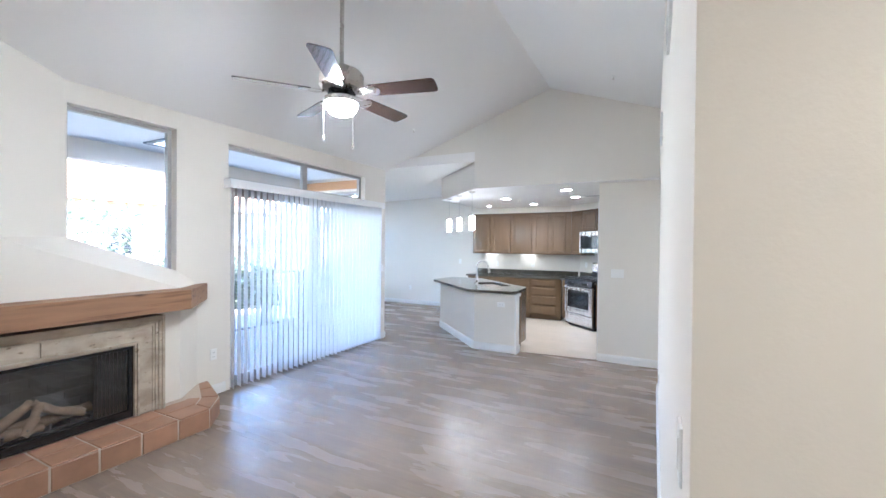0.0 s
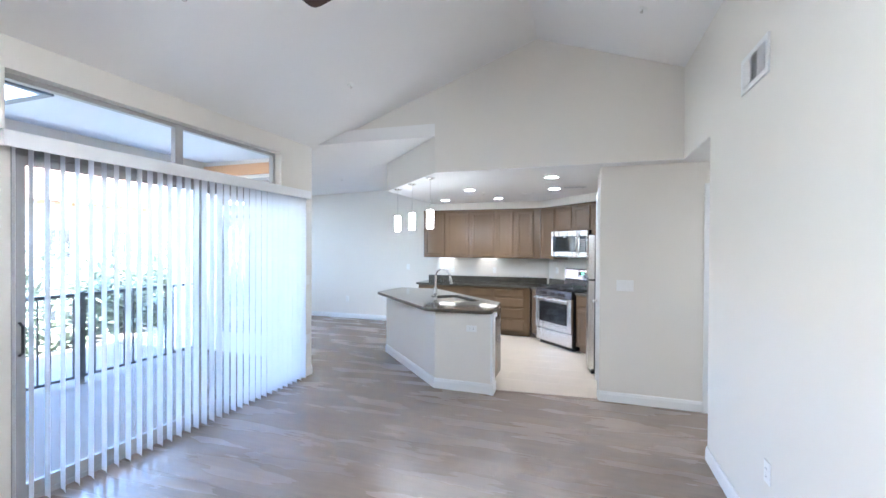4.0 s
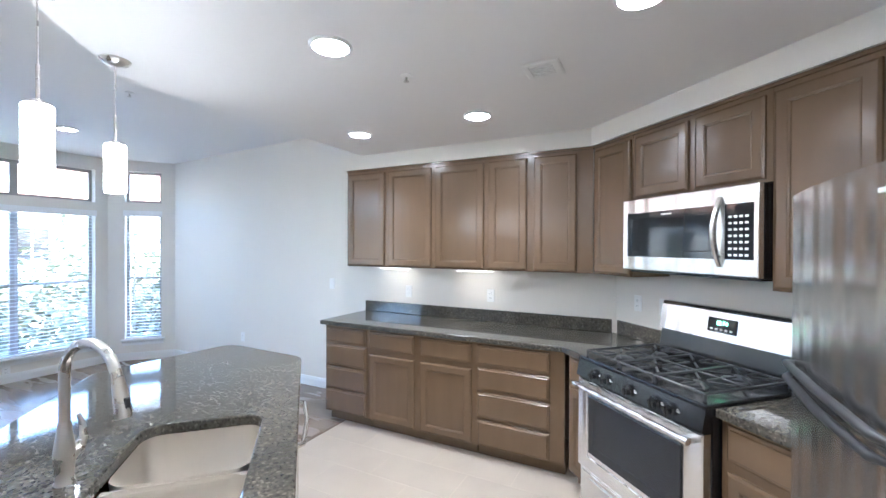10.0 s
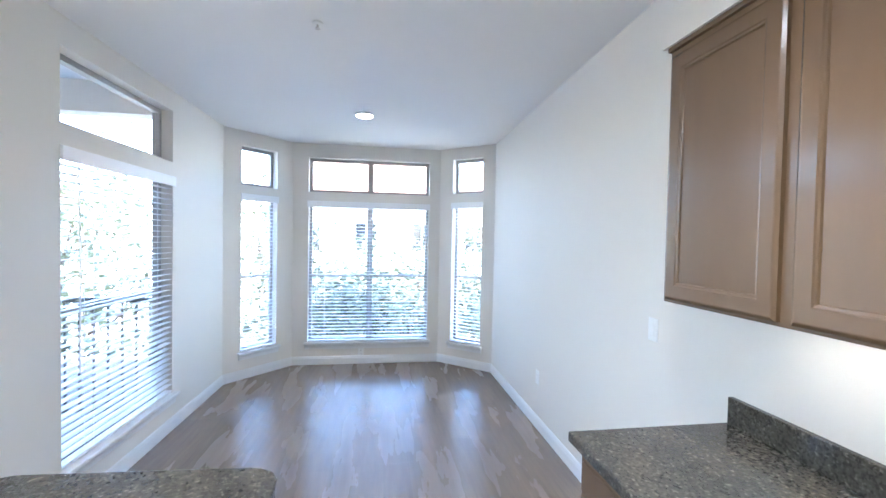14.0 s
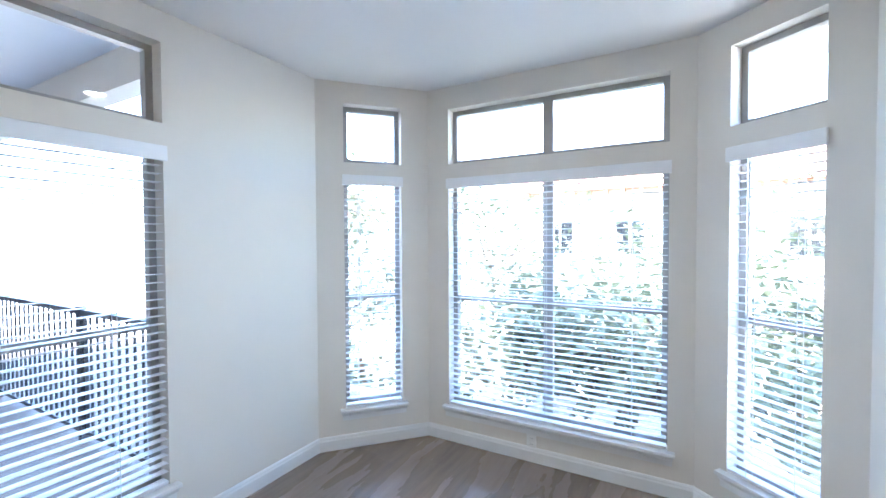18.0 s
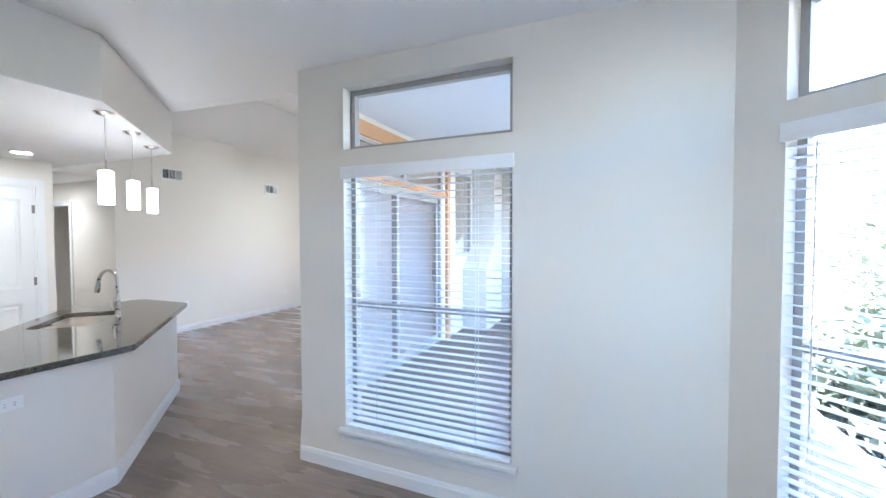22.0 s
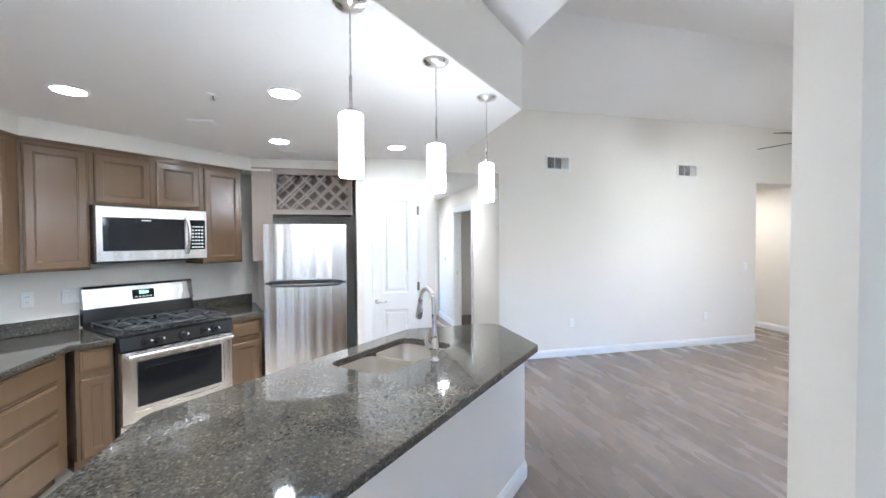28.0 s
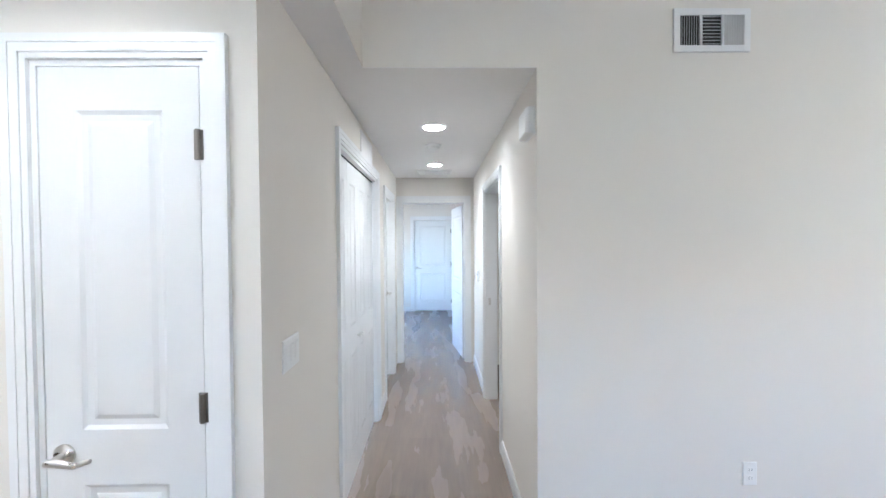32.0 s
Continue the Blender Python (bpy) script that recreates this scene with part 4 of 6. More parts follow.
part("toe_kick", prism(bmesh.new(), [(x, y, 0.001) for x, y in toe], (0, 0, 0.094)), WOODIN, ib)
fm = Matrix.Translation((-1.838, IC + 1.838, 0)) @ Matrix.Rotation(radians(135), 4, "Z")
flen = (Vector((IC - 7.335, 7.335)) - Vector((-1.838, IC + 1.838))).length
for a, b in ((0.04, 0.42), (0.45, 0.83)):
    part("door", shaker(bmesh.new(), a, b, 0.108, 0.66), WOOD, ib, m=fm)
    part("drawer_front", slab_front(bmesh.new(), a, b, 0.705, 0.852), WOOD, ib, m=fm)
part("door", shaker(bmesh.new(), 1.50, flen - 0.03, 0.108, 0.852), WOOD, ib, m=fm)
dw = thing("dishwasher", fm, "stainless steel dishwasher front with a bar handle", "dishwasher")
part("front_panel", rings(bmesh.new(), 0.87, 1.47, 0.10, 0.86, [(0, -0.001), (0, -0.022), (0.006, -0.026)]), STEEL, dw)
hb = bmesh.new()
tube(hb, [(0.93, -0.028, 0.80), (0.95, -0.06, 0.80), (1.17, -0.072, 0.80), (1.39, -0.06, 0.80), (1.41, -0.028, 0.80)], 0.011, 10)
part("handle", hb, STEEL, dw, smooth=True)
part("kick_plate", boxm(0.87, 1.47, 0.04, 0.05, 0.0, 0.095), BLACK, dw)
# worktop with the sink's cut-out
ictr, SK = (-2.515, 6.285), 0.5
e1, e2 = Vector((1, -1)).normalized(), Vector((1, 1)).normalized()


def rounded(w, h, r, n=5, c=ictr):
    out = []
    for qx, qy, a0 in ((1, 1, 0), (-1, 1, 90), (-1, -1, 180), (1, -1, 270)):
        for k in range(n + 1):
            a = radians(a0 + 90 * k / n)
            u, v = qx * (w / 2 - r) + r * math.cos(a), qy * (h / 2 - r) + r * math.sin(a)
            out.append((c[0] + e1.x * u + e2.x * v, c[1] + e1.y * u + e2.y * v))
    return out


def soften(pts, rs, n=4):
    out = []
    for i, p in enumerate(pts):
        p, a, b = Vector(p), Vector(pts[i - 1]), Vector(pts[(i + 1) % len(pts)])
        r = rs[i]
        if r <= 0:
            out.append(tuple(p))
            continue
        u, v = p + (a - p).normalized() * r, p + (b - p).normalized() * r
        for k in range(n + 1):
            t = k / n
            out.append(tuple(u * (1 - t) ** 2 + p * 2 * t * (1 - t) + v * t * t))
    return out


itop = tagged(new("island_worktop"), "polished dark speckled granite island worktop with a sink cut-out", "worktop")
poly = soften([(-2.56, 5.36), (-1.815, 5.365), (-1.855, 6.11), (-3.13, 7.365), (-3.80, 7.385), (-3.845, 6.625)], [0.03, 0.12, 0.05, 0.05, 0.11, 0.04])
part("slab", slab(bmesh.new(), poly, CZ, 0.038, rounded(0.72, 0.40, 0.07)), GRANITE, itop)
snk = thing("sink", Matrix.Translation((ictr[0], ictr[1], 0)) @ Matrix.Rotation(radians(-45), 4, "Z"), "double-bowl brushed steel undermount sink", "sink")
for x0, x1 in ((-0.355, -0.012), (0.012, 0.355)):
    b = bmesh.new()
    lo, cx = [], (x0 + x1) / 2
    prof = [(0.0, 0.872), (0.0, 0.86), (0.012, 0.74), (0.03, 0.70), (0.07, 0.685)]
    for ins, z in prof:
        ring = []
        w, h, r = (x1 - x0) / 2 - ins, 0.198 - ins, max(0.02, 0.06 - ins * 0.2)
        for qx, qy, a0 in ((1, 1, 0), (-1, 1, 90), (-1, -1, 180), (1, -1, 270)):
            for k in range(5):
                a = radians(a0 + 90 * k / 4)
                ring.append(b.verts.new((cx + qx * (w - r) + r * math.cos(a), qy * (h - r) + r * math.sin(a), z)))
        lo.append(ring)
    for p, q in zip(lo, lo[1:]):
        for k in range(len(p)):
            b.faces.new((p[k], p[(k + 1) % len(p)], q[(k + 1) % len(p)], q[k]))
    b.faces.new(lo[-1])
    bowl = part("bowl", b, SINKM, snk, smooth=True)
    part("drain", lathe(bmesh.new(), [(0.045, 0.0), (0.045, 0.004), (0.03, 0.005), (0.02, 0.002)], 18, (cx, 0, 0.686)), NICKEL, snk, smooth=True)
part("divider", boxm(-0.0135, 0.0135, -0.199, 0.199, 0.70, 0.864, bev=0.006), SINKM, snk)
fc = thing("faucet", Matrix.Translation((-2.712, 6.090, CZ)) @ Matrix.Rotation(radians(14), 4, "Z"), "brushed nickel gooseneck pull-down kitchen faucet", "faucet")
part("base", lathe(bmesh.new(), [(0.024, 0), (0.024, 0.005), (0.021, 0.009), (0.022, 0.04), (0.0255, 0.075), (0.0235, 0.105), (0.0175, 0.145), (0.0145, 0.175)], 20), NICKEL, fc, smooth=True)
neck = [(0, 0, 0.15), (0, 0, 0.31)] + [(0.09 - 0.09 * math.cos(radians(a)), 0, 0.31 + 0.09 * math.sin(radians(a))) for a in range(15, 165, 15)] + [(0.182, 0, 0.325), (0.187, 0, 0.31)]
part("neck", tube(bmesh.new(), neck, 0.0135, 14), NICKEL, fc, smooth=True)
sp = part("spray_head", tube(bmesh.new(), [(0.186, 0, 0.315), (0.194, 0, 0.275), (0.206, 0, 0.22), (0.209, 0, 0.205)], [0.0145, 0.0175, 0.0215, 0.019], 14), NICKEL, fc, smooth=True)
part("spray_button", boxm(0.214, 0.224, -0.007, 0.007, 0.225, 0.26, bev=0.002), RAIL, sp, "black spray button")
lv = bmesh.new()
tube(lv, [(0, 0.012, 0.075), (0, 0.036, 0.08), (0, 0.046, 0.084)], [0.021, 0.019, 0.012], 14)
tube(lv, [(0, 0.036, 0.08), (-0.002, 0.052, 0.112), (-0.006, 0.05, 0.15), (-0.01, 0.043, 0.178)], [0.015, 0.011, 0.008, 0.005], 12)
part("lever", lv, NICKEL, fc, smooth=True)

# ---- pendants ----
OPAL = SHADE
pend = None
for px, py in ((-2.667, 5.755), (-3.078, 6.157), (-3.478, 6.560)):
    if pend is None:
        pend = thing("pendant_lamp", pose(px, py, LOW), "slim pendant lamp with a lit white glass cylinder shade", "lamp", "pendants over the island")
        part("canopy", lathe(bmesh.new(), [(0.062, 0.0), (0.062, -0.004), (0.05, -0.016), (0.02, -0.026), (0.007, -0.03)], 24), NICKEL, pend, smooth=True)
        part("cable", tube(bmesh.new(), [(0, 0, -0.028), (0, 0, -0.26)], 0.0028, 8), NICKEL, pend)
        part("stem", tube(bmesh.new(), [(0, 0, -0.26), (0, 0, -0.375), (0, 0, -0.38), (0, 0, -0.397)], [0.006, 0.006, 0.02, 0.02], 14), NICKEL, pend, smooth=True)
        part("shade", lathe(bmesh.new(), [(0.004, -0.394), (0.039, -0.394), (0.0425, -0.399), (0.0425, -0.612), (0.04, -0.618), (0.037, -0.616), (0.037, -0.41)], 28), OPAL, pend, "glowing opal glass", smooth=True)
    else:
        copy_thing(pend, pose(px, py, LOW))


# ---- ceiling fittings ----
def can_light(x, y, z, lens=CANM, watts=2.3):
    c = thing("recessed_light", pose(x, y, z), "round lit recessed ceiling light with white trim", "ceiling light", "recessed ceiling lights")
    part("trim_ring", lathe(bmesh.new(), [(0.092, 0.0), (0.092, -0.004), (0.086, -0.011), (0.078, -0.012), (0.0735, 0.0)], 32), TRIM, c, smooth=True)
    part("lens", lathe(bmesh.new(), [(0.074, -0.001), (0.073, -0.0015), (0.03, -0.002), (0.004, -0.002)], 32), lens, c, "glowing lens", smooth=True)
    sp = bpy.data.lights.new("downlight", "SPOT")
    sp.energy, sp.spot_size, sp.spot_blend, sp.shadow_soft_size = watts, radians(130), 1.0, 0.05
    sp.color = (1.0, 0.93, 0.84) if lens is CANM else (1.0, 0.86, 0.70)
    beam = new("downlight", sp)
    beam.parent = c
    beam.matrix_local = Matrix.Translation((0, 0, -0.02))
    return c


can0 = can_light(-2.482, 6.903, LOW)
for x, y in ((-3.253, 8.073), (-2.27, 8.052), (-1.282, 7.10)):
    copy_thing(can0, pose(x, y, LOW))
can_light(-6.46, 7.50, 2.742, watts=0.9)
# unseen fill lamp, added to brighten the dark side room
can_light(1.8, 3.6, LOW, watts=1.4)
can_light(-1.256, 6.105, LOW, watts=0.4)
hall_can = can_light(1.01, 5.12, LOW, watts=2.2)
copy_thing(hall_can, pose(2.48, 5.12, LOW))
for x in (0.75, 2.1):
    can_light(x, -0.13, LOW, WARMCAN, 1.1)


def ceiling_vent(x, y, z, w, d, n, label):
    v = thing("ceiling_vent", pose(x, y, z), label, "vent")
    f = bmesh.new()
    for a in ((-w / 2, w / 2, -d / 2, -d / 2 + 0.02), (-w / 2, w / 2, d / 2 - 0.02, d / 2), (-w / 2, -w / 2 + 0.02, -d / 2 + 0.02, d / 2 - 0.02), (w / 2 - 0.02, w / 2, -d / 2 + 0.02, d / 2 - 0.02)):
        box(f, *a, -0.009, -0.0005)
    part("frame", f, TRIM, v)
    part("backing", boxm(-w / 2 + 0.02, w / 2 - 0.02, -d / 2 + 0.02, d / 2 - 0.02, -0.002, -0.0005), DARKSLOT, v)
    src = None
    for k in range(n):
        xx = -w / 2 + 0.02 + (w - 0.04) * (k + 0.5) / n
        m = Matrix.Translation((xx, 0, -0.005)) @ Matrix.Rotation(radians(35), 4, "Y")
        if src is None:
            src = part("slat", boxm(-0.006, 0.006, -d / 2 + 0.02, d / 2 - 0.02, -0.0008, 0.0008), TRIM, v, m=m)
        else:
            share("slat", src, v, m)
    return v


ceiling_vent(-1.0, 7.06, LOW, 0.33, 0.19, 18, "white louvred ceiling vent in the kitchen")
sd = thing("ceiling_diffuser", pose(-1.72, 7.54, LOW), "small square white ceiling speaker grille", "vent")
part("frame", rings(bmesh.new(), -0.09, 0.09, -0.09, 0.09, [(0, 0), (0, 0.004), (0.01, 0.009), (0.03, 0.009), (0.032, 0.006)]), PLASTIC, sd, m=Matrix.Rotation(radians(-90), 4, "X"))
for k in range(4):
    part("slat", boxm(-0.05, 0.05, -0.042 + k * 0.026, -0.030 + k * 0.026, -0.0115, -0.0065), PLASTIC, sd)


def sprinkler(m, label="small white ceiling fire sprinkler head"):
    s = thing("sprinkler_head", m, label, "sprinkler", "ceiling sprinklers")
    part("escutcheon", lathe(bmesh.new(), [(0.032, 0.0), (0.03, -0.006), (0.012, -0.01)], 20), PLASTIC, s, smooth=True)
    part("nozzle", lathe(bmesh.new(), [(0.006, -0.009), (0.006, -0.028), (0.014, -0.03), (0.014, -0.033)], 12), NICKEL, s, smooth=True)
    return s


spr0 = sprinkler(pose(-2.355, 7.31, LOW))
copy_thing(spr0, pose(-4.9, 7.3, 2.775))
tl = math.degrees(math.atan(SLOPE))
copy_thing(spr0, pose(-3.07, 4.58, vault(-3.07), 0, -tl, 0))
copy_thing(spr0, pose(-0.47, 4.59, vault(-0.47), 0, tl, 0))


# ---- plates, outlets, switches ----
def plate(m, kind, gang=1, label=""):
    """A wall plate; its x along the wall, face towards -y, centred at its origin."""
    w, h = 0.07 + 0.046 * (gang - 1), 0.115
    nm = "outlet" if kind == "outlet" else "light_switch"
    t = thing(nm, m, label or ("white duplex outlet on the wall" if kind == "outlet" else "white rocker switch plate on the wall"), "outlet" if kind == "outlet" else "switch", "wall plates")
    part("cover_plate", rings(bmesh.new(), -w / 2, w / 2, -h / 2, h / 2, [(0, 0), (0, -0.003), (0.004, -0.006)]), PLASTIC, t)
    for g in range(gang):
        cx = (g - (gang - 1) / 2) * 0.046
        if kind == "outlet":
            for cz in (-0.02, 0.02):
                r = part("receptacle", rings(bmesh.new(), cx - 0.017, cx + 0.017, cz - 0.0145, cz + 0.0145, [(0, -0.005), (0, -0.0075), (0.002, -0.008)]), PLASTIC, t)
                sl = bmesh.new()
                box(sl, cx - 0.008, cx - 0.006, -0.0085, -0.0079, cz - 0.005, cz + 0.006)
                box(sl, cx + 0.006, cx + 0.008, -0.0085, -0.0079, cz - 0.005, cz + 0.006)
                part("slots", sl, DARKSLOT, r)
        else:
            part("rocker", rings(bmesh.new(), cx - 0.0165, cx + 0.0165, -0.033, 0.033, [(0, -0.005), (0, -0.0065), (0.003, -0.009)]), PLASTIC, t)
    return t


def wallm(x, y, z, deg):
    return pose(x, y, z, 0, 0, deg)


# facing: 0 looks south (on north walls), 90 looks east (on west walls), -90 looks west, 180 looks north, -45 on the range wall
plate(wallm(-0.485, YK, 1.21, 0), "switch", 3, "white three-gang switch plate beside the kitchen")
plate(wallm(-4.375, YB, 1.168, 0), "switch")
for x, z in ((-3.386, 1.135), (-2.527, 1.14), (-5.84, 0.43)):
    plate(wallm(x, YB, z, 0), "outlet")
for s, k, g in ((-7.20, "outlet", 1), (-6.95, "switch", 2), (-5.42, "outlet", 1)):
    plate(diag(DW, s, 1.17), k, g)
for y, z, k in ((3.57, 0.455, "outlet"), (1.335, 0.44, "outlet"), (0.60, 1.17, "switch")):
    plate(wallm(0.0, y, z, -90), k)
plate(wallm(-4.10, 5.295, 1.182, 90), "switch")
plate(wallm(-4.10, 5.305, 0.455, 90), "outlet")
plate(wallm(-4.10, 2.34, 0.42, 90), "outlet")
plate(wallm(-0.25, YS, 0.45, 180), "outlet")
plate(wallm(-2.05, 5.42, 0.70, 0) @ Matrix.Rotation(radians(90), 4, "Y"), "outlet", 1, "white outlet on the island half wall")
plate(wallm(-3.71, 7.165, 0.71, -90) @ Matrix.Rotation(radians(90), 4, "Y"), "outlet", 1, "white outlet on the island half wall")

# ---- chimney breast and fireplace ----
FX, BX = -3.745, -3.85
bb = bmesh.new()
ZM = 1.17
yl, yk = 0.65, 1.14
# full-height breast with its splayed side; below the mantel a hollow box with the fire's opening
ZL = 0.972
prism(bb, [(XW - 0.02, YS, ZL), (BX, YS, ZL), (BX, yl, ZL), (XW, yk, ZL), (XW - 0.02, yk, ZL)], (0, 0, 2.95 - ZL))
wall_mesh(bb, (BX, YS), (BX, 1.86), 0.0, ZL, 0.03, [(0.105 + 0.215 - YS, 1.661 - 0.215 - YS, 0.175, 0.965 - 0.215)])
wall_mesh(bb, (BX, 1.86), (XW + 0.001, 2.16), 0.0, ZL, 0.03)
structure("chimney_breast", bb, PAINT, "off-white painted chimney breast")
sh = bmesh.new()
for p in ((XW + 0.001, 0.55, ZL), (BX - 0.001, 0.55, ZL), (BX - 0.001, 1.86, ZL), (XW + 0.001, 2.16, ZL), (BX - 0.001, 0.55, ZM), (BX - 0.001, 1.86, ZM), (XW + 0.001, 2.16, ZM), (XW + 0.001, 1.985, 1.30), (XW + 0.001, 0.9, 1.70), (BX - 0.02, 0.64, 1.62)):
    sh.verts.new(p)
bmesh.ops.convex_hull(sh, input=sh.verts)
structure("chimney_shoulder", sh, PAINT, "off-white sloping shoulder of the chimney breast")
sr = thing("fireplace_surround", Matrix.Identity(4), "carved pale cast-stone fireplace surround with moulded edges", "fireplace")
y0, y1, z0, z1 = 0.105, 1.661, 0.175, 0.965
w = 0.215


mt = frame_on((BX, 0.0), (BX, 1.0)).copy()
# local x = world y, local y = out of the room
for nm, a, b, p, q in (("left_jamb", y0, y0 + w, z0, z1 - w), ("right_jamb", y1 - w, y1, z0, z1 - w), ("lintel_left", y0, (y0 + y1) / 2 - 0.002, z1 - w, z1), ("lintel_right", (y0 + y1) / 2 + 0.002, y1, z1 - w, z1)):
    part(nm, rings(bmesh.new(), a, b, p, q, [(0, 0.0), (0, -0.088), (0.003, -0.092)]), STONE, sr, m=mt)
ob = bmesh.new()
for i, (o, t) in enumerate(((0.0, 0.135), (0.022, 0.125), (0.042, 0.108))):
    for a, b, p, q in ((y0 + o, y0 + o + 0.02, z0, z1 - o), (y1 - o - 0.02, y1 - o, z0, z1 - o), (y0 + o + 0.02, y1 - o - 0.02, z1 - o - 0.02, z1 - o)):
        box(ob, a, b, -t, -0.05, p, q)
for a, b, p, q in ((y0 + 0.066, y0 + 0.082, z0, z1 - 0.066), (y1 - 0.082, y1 - 0.066, z0, z1 - 0.066), (y0 + 0.082, y1 - 0.082, z1 - 0.082, z1 - 0.066)):
    box(ob, a, b, -0.102, -0.05, p, q)
part("outer_moulding", ob, STONE, sr, m=mt)
ob = bmesh.new()
for o, t in ((0.0, 0.125), (0.016, 0.108)):
    yy0, yy1, zz = y0 + w - 0.028 + o, y1 - w + 0.028 - o, z1 - w + 0.028 - o
    for a, b, p, q in ((yy0, yy0 + 0.014, z0, zz), (yy1 - 0.014, yy1, z0, zz), (yy0 + 0.014, yy1 - 0.014, zz - 0.014, zz)):
        box(ob, a, b, -t, -0.05, p, q)
part("inner_moulding", ob, STONE, sr, m=mt)
fbx = thing("firebox", Matrix.Identity(4), "black metal gas firebox with glass front and ceramic logs", "fireplace")
ya, yb, za, zb = y0 + w, y1 - w, z0 + 0.002, z1 - w
ob = bmesh.new()
for a in ((ya, ya + 0.03, za, zb), (yb - 0.03, yb, za, zb), (ya + 0.03, yb - 0.03, zb - 0.03, zb), (ya + 0.03, yb - 0.03, za, za + 0.055)):
    box(ob, a[0], a[1], -0.085, -0.06, a[2], a[3])
part("frame", ob, BLACK, fbx, "black metal frame", m=mt)
part("back_wall", boxm(ya - 0.02, yb + 0.02, 0.215, 0.225, za, zb), FIREBRICK, fbx, m=mt)
cav = bmesh.new()
box(cav, ya - 0.02, ya + 0.0, -0.06, 0.215, za, zb)
box(cav, yb + 0.0, yb + 0.02, -0.06, 0.215, za, zb)
box(cav, ya, yb, -0.06, 0.215, zb, zb + 0.01)
box(cav, ya, yb, -0.06, 0.215, za - 0.001, za + 0.02)
part("lining", cav, FIREBRICK, fbx, "black brick-pattern lining", m=mt)
src = None
for r in range(7):
    for c in range(-1, 6):
        a, b = max(ya + 0.004, ya + (c + 0.5 * (r % 2)) * 0.2), min(yb - 0.004, ya + (c + 1 + 0.5 * (r % 2)) * 0.2 - 0.008)
        if b - a < 0.02:
            continue
        part("brick", boxm(a, b, 0.208, 0.2155, za + 0.04 + r * 0.075, za + 0.108 + r * 0.075), FIREBRICK, fbx, m=mt)
part("glass", boxm(ya + 0.03, yb - 0.03, -0.07, -0.066, za + 0.055, zb - 0.03), GLASS, fbx, m=mt)
for a, sgn in ((ya + 0.04, 1), (yb - 0.04, -1)):
    mc = bmesh.new()
    n = 16
    pts = [(a + sgn * 0.013 * k, -0.03 + (0.012 if k % 2 else -0.012), 0) for k in range(n)]
    for u, v in zip(pts, pts[1:]):
        prism(mc, [(u[0], u[1], za + 0.05), (v[0], v[1], za + 0.05), (v[0], v[1] + 0.001, za + 0.05), (u[0], u[1] + 0.001, za + 0.05)], (0, 0, zb - za - 0.09))
    part("mesh_curtain", mc, MESHM, fbx, "folded black mesh curtain", m=mt)
gr = bmesh.new()
for yy in (0.03, 0.13):
    tube(gr, [(ya + 0.25, yy, za + 0.05), (yb - 0.25, yy, za + 0.05)], 0.008, 6)
for k in range(6):
    xx = ya + 0.28 + k * 0.12
    tube(gr, [(xx, -0.02, za + 0.11), (xx, 0.0, za + 0.055), (xx, 0.17, za + 0.055)], 0.007, 6)
part("grate", gr, IRON, fbx, m=mt)
ymid = (ya + yb) / 2
for i, (pts, r) in enumerate((([(-0.36, 0.10, 0.10), (-0.15, 0.12, 0.11), (0.10, 0.11, 0.10), (0.36, 0.12, 0.115)], 0.045), ([(-0.30, 0.03, 0.09), (-0.10, 0.02, 0.10), (0.05, 0.04, 0.085)], 0.038), ([(-0.22, 0.02, 0.13), (-0.06, 0.09, 0.21), (0.02, 0.12, 0.25)], 0.036), ([(0.02, 0.10, 0.25), (0.13, 0.05, 0.17), (0.28, -0.01, 0.12)], 0.036), ([(-0.06, 0.0, 0.07), (0.0, 0.02, 0.16), (0.05, 0.08, 0.24)], 0.034), ([(-0.38, 0.06, 0.12), (-0.34, 0.10, 0.20), (-0.30, 0.14, 0.25)], 0.03))):
    lg = bmesh.new()
    dense = []
    for u, v in zip(pts, pts[1:]):
        for k in range(5):
            dense.append(Vector(u).lerp(Vector(v), k / 5))
    dense.append(Vector(pts[-1]))
    tube(lg, dense, [r * (0.85 + 0.3 * noise.noise(Vector((i * 3.1, k * 0.7, 0)))) for k in range(len(dense))], 10)
    for v in lg.verts:
        v.co += v.co.normalized() * 0.008 * noise.noise(v.co * 30 + Vector((i, 0, 0)))
    part("log", lg, LOG, fbx, "charred ceramic log", m=mt @ Matrix.Translation((ymid, 0, za)), smooth=True)
mn = bmesh.new()
MX = -3.625
plan = [(BX + 0.0015, 0.0), (MX, 0.19), (MX, 1.825), (XW + 0.002, 2.275), (XW + 0.002, 2.163), (BX + 0.0015, 1.8635)]
prism(mn, [(x, y, 1.0) for x, y in plan], (0, 0, 0.168))
bmesh.ops.recalc_face_normals(mn, faces=mn.faces)
bmesh.ops.bevel(mn, geom=[e for e in mn.edges], offset=0.005, segments=2, affect="EDGES", profile=0.5)
mb = tagged(link_mesh("mantel_shelf", mn, MANTEL), "rough knotty pine beam mantel wrapping the chimney breast", "mantel")

# hearth: terracotta tiles on a mortar bed, with splayed ends
HZ, HX = 0.172, -3.39
ht = thing("hearth", Matrix.Identity(4), "raised terracotta-tiled hearth with pale grout and splayed ends", "hearth")
hplan = [(BX + 0.002, -0.09), (-3.61, 0.01), (HX - 0.006, 0.285), (HX - 0.006, 1.845), (-3.59, 2.06), (XW + 0.003, 2.28), (XW + 0.003, 2.17), (BX + 0.002, 1.875)]
